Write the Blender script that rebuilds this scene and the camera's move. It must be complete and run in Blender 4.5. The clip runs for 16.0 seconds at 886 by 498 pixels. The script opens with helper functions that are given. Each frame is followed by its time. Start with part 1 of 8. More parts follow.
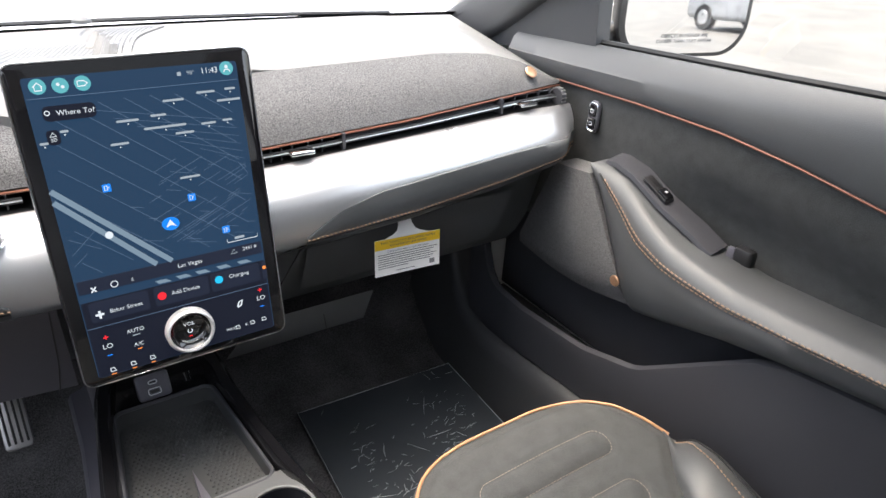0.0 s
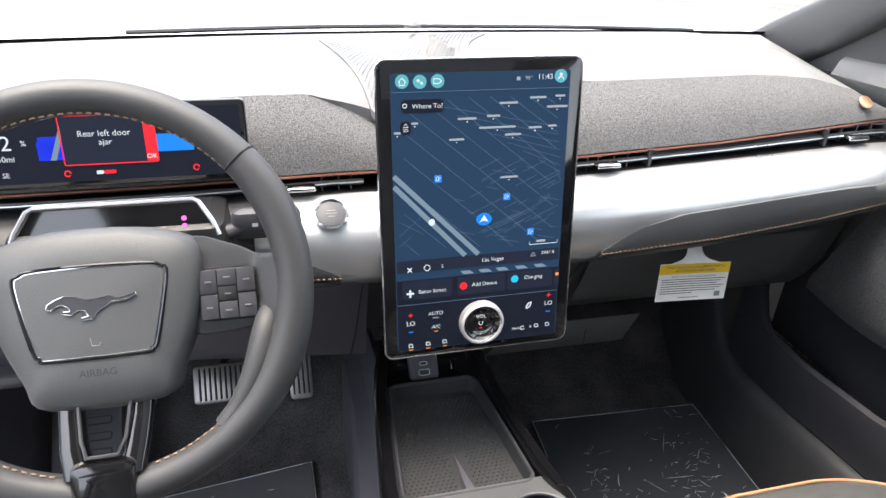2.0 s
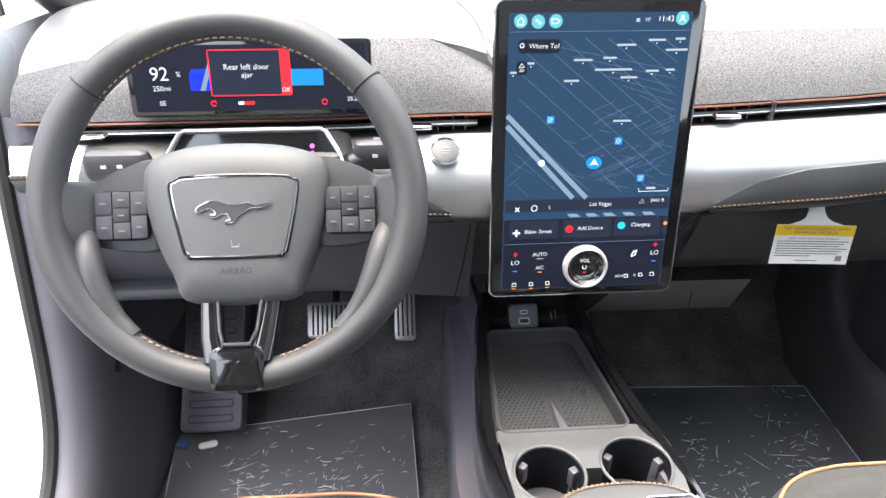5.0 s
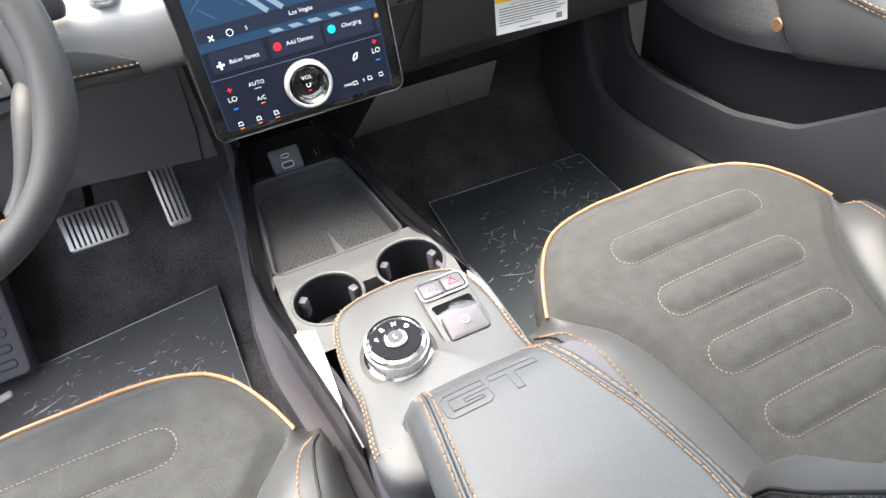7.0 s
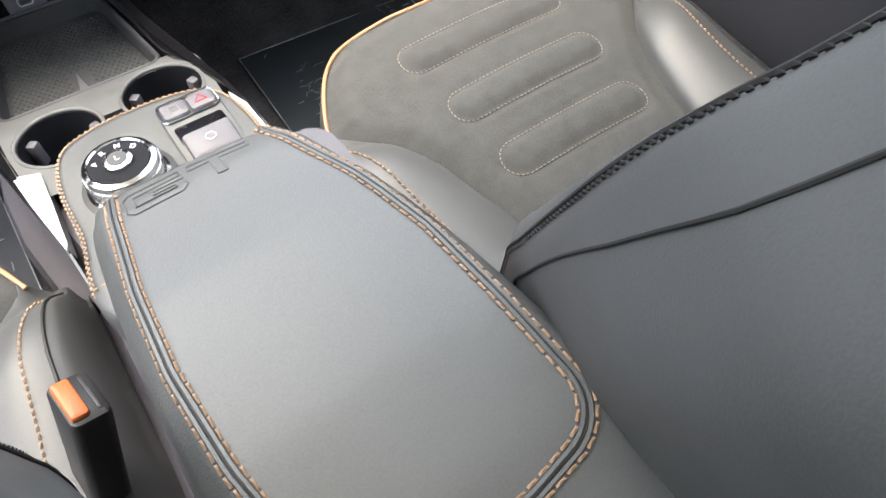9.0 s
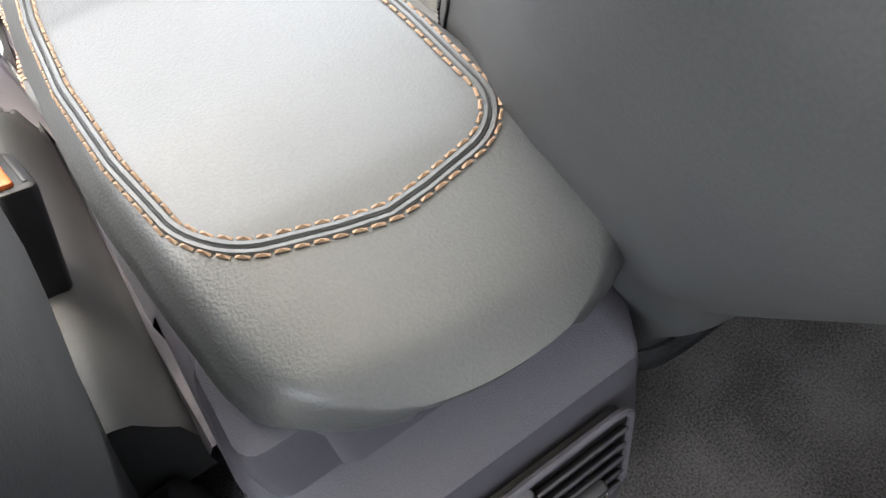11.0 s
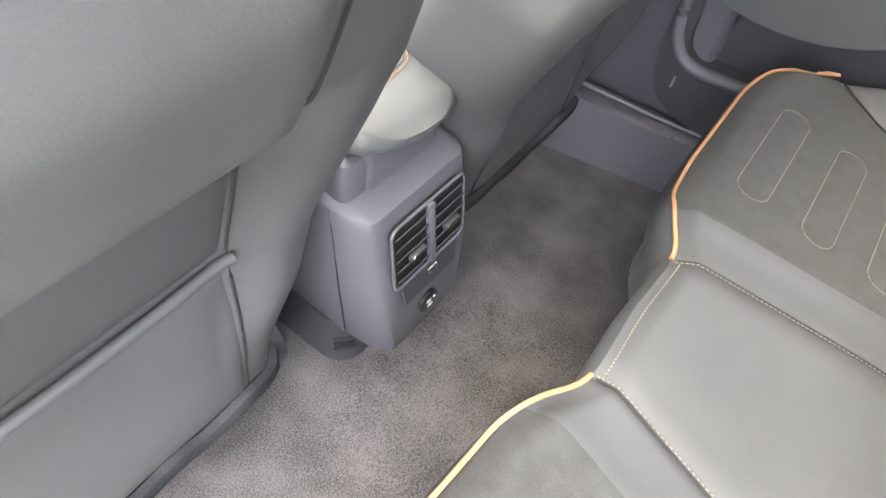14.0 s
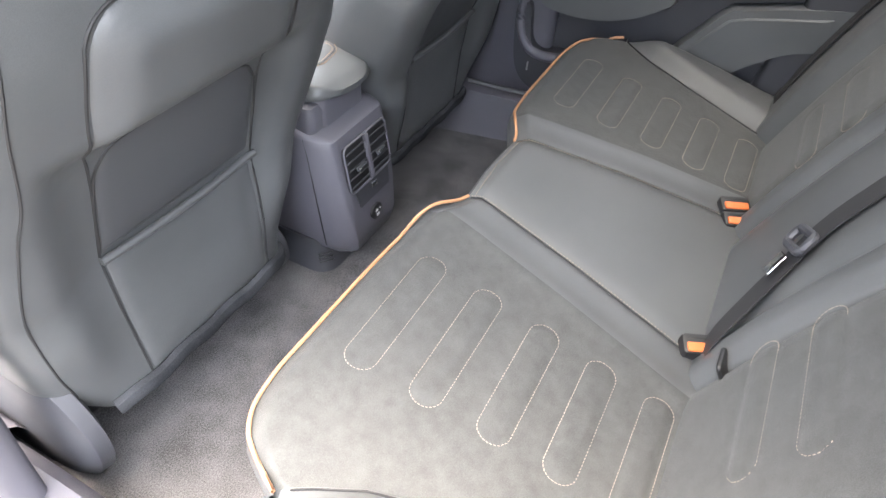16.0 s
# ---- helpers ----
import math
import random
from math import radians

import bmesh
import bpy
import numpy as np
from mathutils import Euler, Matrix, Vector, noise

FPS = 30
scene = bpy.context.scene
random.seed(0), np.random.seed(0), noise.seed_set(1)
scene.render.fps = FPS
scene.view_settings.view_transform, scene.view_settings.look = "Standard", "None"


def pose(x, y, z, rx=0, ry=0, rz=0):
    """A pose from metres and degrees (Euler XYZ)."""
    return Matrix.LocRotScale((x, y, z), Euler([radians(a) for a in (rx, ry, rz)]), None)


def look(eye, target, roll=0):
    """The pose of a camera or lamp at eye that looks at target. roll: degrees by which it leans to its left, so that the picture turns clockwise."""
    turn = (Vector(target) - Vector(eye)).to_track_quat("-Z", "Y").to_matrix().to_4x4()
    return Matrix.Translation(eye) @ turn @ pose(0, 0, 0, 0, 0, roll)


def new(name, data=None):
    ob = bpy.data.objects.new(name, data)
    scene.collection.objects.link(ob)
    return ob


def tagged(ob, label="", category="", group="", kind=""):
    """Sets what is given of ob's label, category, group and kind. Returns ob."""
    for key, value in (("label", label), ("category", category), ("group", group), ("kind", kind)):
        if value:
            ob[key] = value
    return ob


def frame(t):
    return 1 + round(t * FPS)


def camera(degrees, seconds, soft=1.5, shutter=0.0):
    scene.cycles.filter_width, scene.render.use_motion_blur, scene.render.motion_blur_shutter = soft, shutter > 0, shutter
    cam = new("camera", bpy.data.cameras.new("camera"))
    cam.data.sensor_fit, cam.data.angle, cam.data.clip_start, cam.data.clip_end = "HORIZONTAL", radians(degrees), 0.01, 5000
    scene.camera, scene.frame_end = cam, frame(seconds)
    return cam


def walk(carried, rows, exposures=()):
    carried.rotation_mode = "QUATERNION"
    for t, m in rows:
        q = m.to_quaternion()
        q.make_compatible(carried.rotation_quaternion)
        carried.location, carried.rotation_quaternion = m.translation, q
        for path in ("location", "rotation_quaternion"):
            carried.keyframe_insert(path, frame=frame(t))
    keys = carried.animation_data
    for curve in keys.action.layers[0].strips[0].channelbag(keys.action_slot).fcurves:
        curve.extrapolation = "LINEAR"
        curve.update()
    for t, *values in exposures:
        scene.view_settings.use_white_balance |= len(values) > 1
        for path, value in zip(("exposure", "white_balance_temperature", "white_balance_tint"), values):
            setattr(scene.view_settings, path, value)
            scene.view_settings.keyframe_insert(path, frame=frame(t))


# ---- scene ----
cam = camera(68.5, 16.0)
PATH = [
    (0, (-0.116, -0.745, 0.958), (0.888, 0.7, 0.007), 2.9),
    (0.5, (-0.147, -0.715, 0.953), (0.72, 0.819, 0.005), 3.4),
    (1, (-0.174, -0.705, 0.945), (0.571, 0.893, 0.001), 3.7),
    (1.5, (-0.201, -0.697, 0.942), (0.38, 0.967, -0.004), 2.8),
    (2, (-0.218, -0.698, 0.947), (0.223, 1.015, 0.014), 1.9),
    (2.5, (-0.239, -0.7, 0.951), (0.081, 1.048, 0.034), 1.9),
    (3, (-0.255, -0.701, 0.942), (-0.062, 1.077, 0.047), 1.8),
    (3.2, (-0.259, -0.698, 0.937), (-0.09, 1.083, 0.042), 2.2),
    (5.3, (-0.221, -0.75, 0.899), (-0.086, 0.957, -0.134), -0.0),
    (5.5, (-0.212, -0.749, 0.886), (-0.039, 0.918, -0.206), -0.6),
    (6, (-0.184, -0.761, 0.876), (0.093, 0.831, -0.303), -3.2),
    (6.5, (-0.145, -0.766, 0.861), (0.274, 0.712, -0.419), -6.4),
    (7, (-0.116, -0.774, 0.843), (0.383, 0.626, -0.495), -7.7),
    (7.5, (-0.085, -0.792, 0.818), (0.489, 0.512, -0.585), -8.1),
    (8, (-0.061, -0.808, 0.785), (0.563, 0.395, -0.686), -7.5),
    (8.5, (-0.037, -0.823, 0.746), (0.614, 0.291, -0.782), -6.1),
    (9, (-0.024, -0.835, 0.718), (0.628, 0.222, -0.85), -4.7),
    (9.5, (-0.017, -0.851, 0.687), (0.537, 0.013, -0.73), -2.5),
    (10, (-0.006, -0.871, 0.654), (0.465, 0.009, -0.783), -7.0),
    (10.2, (-0.003, -0.884, 0.646), (0.453, 0.004, -0.792), -7.7),
    (12.3, (-0.155, -0.981, 0.676), (0.673, -0.386, -1.045), 9.0),
    (12.5, (-0.183, -1.002, 0.697), (0.775, -0.449, -0.970), 11.4),
    (13, (-0.293, -1.057, 0.780), (0.703, -0.547, -0.878), 12.0),
    (13.5, (-0.400, -1.132, 0.855), (0.604, -0.609, -0.794), 11.3),
    (14, (-0.435, -1.139, 0.895), (0.693, -0.556, -0.650), 12.6),
    (14.5, (-0.517, -1.196, 0.886), (0.678, -0.590, -0.599), 8.1),
    (15, (-0.616, -1.262, 0.925), (0.638, -0.703, -0.530), 7.8),
    (15.5, (-0.762, -1.377, 0.977), (0.537, -0.758, -0.413), 6.7),
    (16, (-0.862, -1.469, 1.034), (0.460, -0.854, -0.335), 4.6),
]
EXPOSURES = [(0, 2.2, 6400, 9), (3.2, 2.35, 6350, 9), (6, 2.95, 6350, 9), (8, 2.95, 6450, 7), (10, 2.5, 6450, 7), (12.3, 4.8, 7100, 8), (14.5, 4.65, 6850, 9), (16, 4.1, 6500, 9)]
walk(cam, [(t, look(eye, target, roll)) for t, eye, target, roll in PATH], EXPOSURES)

# ---------------------------------------------------------------- world, sun
world = bpy.data.worlds.new("world")
scene.world = world
world.use_nodes = True
wn = world.node_tree.nodes
sky = wn.new("ShaderNodeTexSky")
sky.sky_type, sky.sun_disc = "NISHITA", False
sky.sun_elevation, sky.sun_rotation = radians(77), radians(-50)
sky.dust_density, sky.air_density, sky.ozone_density = 8.0, 1.0, 0.6
wn["Background"].inputs["Strength"].default_value = 0.15
world.node_tree.links.new(sky.outputs["Color"], wn["Background"].inputs["Color"])
sun = new("sun", bpy.data.lights.new("sun", "SUN"))
sun.data.energy, sun.data.angle, sun.data.color = 1.5, radians(150), (1.0, 0.97, 0.93)
sun.matrix_world = look((0.8, -0.9, 3.2), (0, 0, 0))


# ---------------------------------------------------------------- materials
def mat(name, color, rough=0.5, metal=0.0, vary=0.15, scale=6.0, grain=0.0, grain_scale=900.0, sheen=0.0, coat=0.0, spec=0.5, rvary=0.08, weave=0.0, contrast=1.6, cloud=1.0):
    m = bpy.data.materials.new(name)
    m.use_nodes = True
    n, l = m.node_tree.nodes, m.node_tree.links
    b = n["Principled BSDF"]
    b.inputs["Roughness"].default_value = rough
    b.inputs["Metallic"].default_value = metal
    b.inputs["Specular IOR Level"].default_value = spec
    b.inputs["Coat Weight"].default_value = coat
    b.inputs["Coat Roughness"].default_value = 0.05
    if sheen:
        b.inputs["Sheen Weight"].default_value = sheen
        b.inputs["Sheen Roughness"].default_value = 0.45
    tc = n.new("ShaderNodeTexCoord")
    big = n.new("ShaderNodeTexNoise")
    big.inputs["Scale"].default_value, big.inputs["Detail"].default_value = scale, 5
    fine = n.new("ShaderNodeTexNoise")
    fine.inputs["Scale"].default_value, fine.inputs["Detail"].default_value = grain_scale, 2
    l.new(tc.outputs["Object"], big.inputs["Vector"])
    l.new(tc.outputs["Object"], fine.inputs["Vector"])
    mix = n.new("ShaderNodeMath")
    mix.operation = "MULTIPLY_ADD"
    mix.inputs[1].default_value = 0.5 + weave
    l.new(fine.outputs["Fac"], mix.inputs[0])
    soft = n.new("ShaderNodeMapRange")
    soft.inputs["To Min"].default_value, soft.inputs["To Max"].default_value = 0.5 - cloud / 2, 0.5 + cloud / 2
    l.new(big.outputs["Fac"], soft.inputs["Value"])
    l.new(soft.outputs["Result"], mix.inputs[2])
    ramp = n.new("ShaderNodeMapRange")
    mid, half = 0.75 + weave / 2, (0.3 + weave / 2) / contrast
    ramp.inputs["From Min"].default_value = mid - half
    ramp.inputs["From Max"].default_value = mid + half
    ramp.inputs["To Min"].default_value = 1 - vary
    ramp.inputs["To Max"].default_value = 1 + vary
    l.new(mix.outputs[0], ramp.inputs["Value"])
    col = n.new("ShaderNodeMix")
    col.data_type, col.blend_type = "RGBA", "MULTIPLY"
    col.inputs["Factor"].default_value = 1
    col.inputs[6].default_value = (*color, 1)
    l.new(ramp.outputs["Result"], col.inputs[7])
    l.new(col.outputs[2], b.inputs["Base Color"])
    rr = n.new("ShaderNodeMapRange")
    rr.inputs["From Min"].default_value, rr.inputs["From Max"].default_value = 0.3, 0.7
    rr.inputs["To Min"].default_value, rr.inputs["To Max"].default_value = max(rough - rvary, 0.02), min(rough + rvary, 1)
    l.new(big.outputs["Fac"], rr.inputs["Value"])
    l.new(rr.outputs["Result"], b.inputs["Roughness"])
    if grain:
        bump = n.new("ShaderNodeBump")
        bump.inputs["Strength"].default_value, bump.inputs["Distance"].default_value = grain, 0.0015
        l.new(fine.outputs["Fac"], bump.inputs["Height"])
        l.new(bump.outputs["Normal"], b.inputs["Normal"])
    return m


def glow(name, color, strength=1.0, gloss=0.15):
    m = bpy.data.materials.new(name)
    m.use_nodes = True
    b = m.node_tree.nodes["Principled BSDF"]
    b.inputs["Base Color"].default_value = (0.01, 0.01, 0.012, 1)
    b.inputs["Roughness"].default_value = gloss
    b.inputs["Emission Color"].default_value = (*color, 1)
    b.inputs["Emission Strength"].default_value = strength * 0.3
    b.inputs["Specular IOR Level"].default_value = 0.0
    return m


def clear_glass(name, tint=(0.95, 0.97, 0.96), gloss=0.05):
    m = bpy.data.materials.new(name)
    m.use_nodes = True
    n, l = m.node_tree.nodes, m.node_tree.links
    t, g, x = n.new("ShaderNodeBsdfTransparent"), n.new("ShaderNodeBsdfGlossy"), n.new("ShaderNodeMixShader")
    t.inputs["Color"].default_value = (*tint, 1)
    g.inputs["Roughness"].default_value = 0.01
    x.inputs["Fac"].default_value = gloss
    l.new(t.outputs[0], x.inputs[1])
    l.new(g.outputs[0], x.inputs[2])
    l.new(x.outputs[0], n["Material Output"].inputs["Surface"])
    return m


LEATHER = mat("leather", (0.070, 0.073, 0.075), 0.46, vary=0.14, grain=0.10, grain_scale=900, spec=0.42)
LEATHER_LID = mat("armrest leather", (0.082, 0.086, 0.088), 0.38, vary=0.12, grain=0.2, grain_scale=750)
SUEDE = mat("suede", (0.057, 0.059, 0.058), 0.85, vary=0.28, scale=48, grain=0.5, grain_scale=800, sheen=0.08, spec=0.2, weave=0.5)
SOFT = mat("soft plastic", (0.05, 0.052, 0.056), 0.55, vary=0.08, grain=0.14, grain_scale=800)
SOFT_GREY = mat("grey soft trim", (0.085, 0.088, 0.09), 0.5, vary=0.08, grain=0.14, grain_scale=800)
DASH_TOP = mat("dash top skin", (0.17, 0.17, 0.168), 0.42, vary=0.08, grain=0.15, grain_scale=700)
HARD = mat("hard plastic", (0.035, 0.036, 0.042), 0.5, vary=0.1, grain=0.2, grain_scale=1100)
HARD_GREY = mat("grey hard plastic", (0.085, 0.083, 0.098), 0.48, vary=0.1, grain=0.22, grain_scale=1100)
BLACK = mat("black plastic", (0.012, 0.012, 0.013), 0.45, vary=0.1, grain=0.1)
PIANO = mat("gloss black", (0.006, 0.006, 0.007), 0.08, vary=0.05, coat=0.6, rvary=0.03)
SILVER = mat("satin aluminium", (0.62, 0.63, 0.64), 0.34, 0.85, vary=0.06, grain=0.06, grain_scale=1600)
KNURL = mat("knurled aluminium", (0.75, 0.75, 0.76), 0.38, 0.6, vary=0.04)
CHROME = mat("chrome", (0.78, 0.79, 0.8), 0.12, 1.0, vary=0.03, rvary=0.04)
FABRIC = mat("heather fabric", (0.115, 0.115, 0.117), 0.9, vary=0.6, scale=20, grain=0.7, grain_scale=800, weave=1.6, spec=0.15, contrast=3.0, cloud=0.15)
CARPET = mat("carpet", (0.090, 0.088, 0.090), 0.97, vary=0.55, scale=11, grain=0.8, grain_scale=420, weave=0.9, spec=0.05, sheen=0.2, contrast=2.6, cloud=1.0)
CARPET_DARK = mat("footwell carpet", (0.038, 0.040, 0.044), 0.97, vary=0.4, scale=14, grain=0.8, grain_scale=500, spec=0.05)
COPPER = mat("copper piping", (0.42, 0.22, 0.115), 0.5, vary=0.12)
THREAD = mat("copper thread", (0.30, 0.20, 0.13), 0.7, vary=0.15)
THREAD_PALE = mat("pale thread", (0.21, 0.18, 0.145), 0.7, vary=0.15)
WHEEL_LEATHER = mat("wheel leather", (0.045, 0.046, 0.048), 0.50, vary=0.12, grain=0.14, grain_scale=1000)
TRAY_RUBBER = mat("tray rubber", (0.042, 0.044, 0.045), 0.62, vary=0.15, spec=0.3)
WELL_BLACK = mat("matt black liner", (0.012, 0.013, 0.016), 0.85, vary=0.2, spec=0.12)
TRIM_COPPER = mat("copper trim", (0.20, 0.085, 0.055), 0.4, 0.5, vary=0.1)
THREAD_BLACK = mat("black thread", (0.012, 0.012, 0.013), 0.7)
RUBBER = mat("rubber", (0.02, 0.02, 0.02), 0.6, grain=0.2)
PEDAL_METAL = mat("pedal metal", (0.32, 0.31, 0.31), 0.4, 0.7)
WHITE_PAINT = mat("white car paint", (0.78, 0.79, 0.8), 0.25, coat=0.5, vary=0.03)
STICKER = mat("faded sticker paper", (0.34, 0.34, 0.27), 0.7, vary=0.08)
PAPER = mat("white card", (0.78, 0.77, 0.74), 0.7, vary=0.05)
YELLOW = mat("yellow ink", (0.85, 0.55, 0.02), 0.6, vary=0.05)
INK = mat("grey ink", (0.12, 0.12, 0.12), 0.7)
HEADLINER = mat("headliner cloth", (0.42, 0.41, 0.4), 0.95, vary=0.12, grain=0.3, grain_scale=700)
CONCRETE = mat("pale lot surface", (0.115, 0.110, 0.100), 0.85, vary=0.25, scale=1.5, grain=0.4, grain_scale=60)
PAINT_LINE = mat("parking line paint", (0.8, 0.8, 0.78), 0.7)
RED = mat("belt button red", (0.4, 0.03, 0.015), 0.4, vary=0.05)
ORANGE = mat("belt button orange", (0.5, 0.12, 0.03), 0.4, vary=0.05)
MARK = mat("white marking", (0.62, 0.63, 0.64), 0.6)
MARK_GREY = mat("grey marking", (0.2, 0.2, 0.2), 0.6)
WEB = mat("belt webbing", (0.014, 0.014, 0.015), 0.75, vary=0.3, grain=0.6, grain_scale=500)
TAN = mat("bronze badge", (0.55, 0.33, 0.2), 0.35, 0.8)
BLUE_DOT = mat("blue scrap", (0.05, 0.12, 0.3), 0.6)
GLASS = clear_glass("window glass")
PRIVACY = clear_glass("dark privacy glass", (0.25, 0.25, 0.25), 0.06)
ROOF_GLASS = clear_glass("tinted roof glass", (0.11, 0.113, 0.107), 0.06)
MIRROR = mat("mirror glass", (0.9, 0.91, 0.92), 0.02, 1.0, vary=0.0, rvary=0.0)
CAR_DARK = mat("dark car paint", (0.03, 0.035, 0.042), 0.25, coat=0.6, vary=0.05)
CAR_GREY = mat("grey car paint", (0.3, 0.31, 0.32), 0.3, coat=0.5, vary=0.05)


def film_mat(name, color):
    m = mat(name, color, 0.36, vary=0.03, scale=9, rvary=0.0)
    n, l = m.node_tree.nodes, m.node_tree.links
    tc = n.new("ShaderNodeTexCoord")
    mp = n.new("ShaderNodeMapping")
    mp.inputs["Scale"].default_value = (1.0, 1.3, 1.0)
    a = n.new("ShaderNodeTexNoise")
    a.inputs["Scale"].default_value, a.inputs["Detail"].default_value, a.inputs["Distortion"].default_value = 26, 5, 1.2
    bump = n.new("ShaderNodeBump")
    bump.inputs["Strength"].default_value, bump.inputs["Distance"].default_value = 0.10, 0.002
    l.new(tc.outputs["Object"], mp.inputs["Vector"])
    l.new(mp.outputs[0], a.inputs["Vector"])
    l.new(a.outputs["Fac"], bump.inputs["Height"])
    l.new(bump.outputs["Normal"], n["Principled BSDF"].inputs["Normal"])
    return m


# Same clear film twice: darker for the shaded passenger side, paler for the lit.
FILM_SHADED = film_mat("shaded mat film", (0.055, 0.063, 0.072))
FILM_LIT = film_mat("lit mat film", (0.115, 0.118, 0.124))
FLAP_GREY = mat("pale grey flap", (0.15, 0.153, 0.156), 0.6, vary=0.08, grain=0.1, grain_scale=700)
# Pale colour paints the glints on the film's folds and edge.
FILM_GLINT = mat("film glint", (0.60, 0.62, 0.65), 0.2, vary=0.2)
UI_BG = glow("display background", (0.014, 0.038, 0.078), 1.0, 0.42)
UI_DARK = glow("display dark", (0.006, 0.008, 0.016), 1.0)
UI_PANEL = glow("display panel", (0.012, 0.016, 0.03), 1.0)
UI_ROAD = glow("map road", (0.085, 0.13, 0.2), 1.0)
UI_HIGHWAY = glow("map highway", (0.16, 0.22, 0.28), 1.0)
UI_WHITE = glow("display white", (0.62, 0.66, 0.7), 1.0)
UI_DIM = glow("display dim text", (0.3, 0.34, 0.38), 1.0)
UI_TEAL = glow("display teal", (0.1, 0.36, 0.4), 1.0)
UI_BLUE = glow("display blue", (0.01, 0.2, 0.75), 1.0)
UI_CYAN = glow("display cyan", (0.02, 0.45, 0.75), 1.0)
UI_RED = glow("display red", (0.75, 0.02, 0.03), 1.0)
UI_AMBER = glow("display amber", (0.8, 0.25, 0.05), 1.0)
UI_DEEPBLUE = glow("display deep blue", (0.01, 0.03, 0.6), 1.0)
# Glow standing for a pink reflection, not a lamp.
PINK_GLINT = glow("pink reflection", (0.9, 0.15, 0.7), 1.2)


# ---------------------------------------------------------------- mesh tools
def rr(w, h, r, n=5):
    """Rounded rectangle ring, counter-clockwise."""
    out = []
    for cx, cy, a0 in ((w / 2 - r, h / 2 - r, 0), (-w / 2 + r, h / 2 - r, 90), (-w / 2 + r, -h / 2 + r, 180), (w / 2 - r, -h / 2 + r, 270)):
        for i in range(n + 1):
            a = radians(a0 + 90 * i / n)
            out.append((cx + r * math.cos(a), cy + r * math.sin(a)))
    return out


def spline(pts, n=8, closed=False):
    """A smooth line through points (Catmull-Rom)."""
    p = [np.array(q, float) for q in pts]
    out = []
    m = len(p)
    for i in range(m if closed else m - 1):
        a = p[i - 1] if (closed or i > 0) else 2 * p[0] - p[1]
        b, c = p[i], p[(i + 1) % m]
        d = p[(i + 2) % m] if (closed or i + 2 < m) else 2 * p[-1] - p[-2]
        for k in range(n):
            t = k / n
            out.append(0.5 * (2 * b + (c - a) * t + (2 * a - 5 * b + 4 * c - d) * t * t + (3 * b - 3 * c + d - a) * t ** 3))
    if not closed:
        out.append(p[-1])
    return out


def interp(x, xs, ys):
    return float(np.interp(x, xs, ys))


def smooth(x, a, b):
    t = min(max((x - a) / (b - a), 0), 1)
    return t * t * (3 - 2 * t)


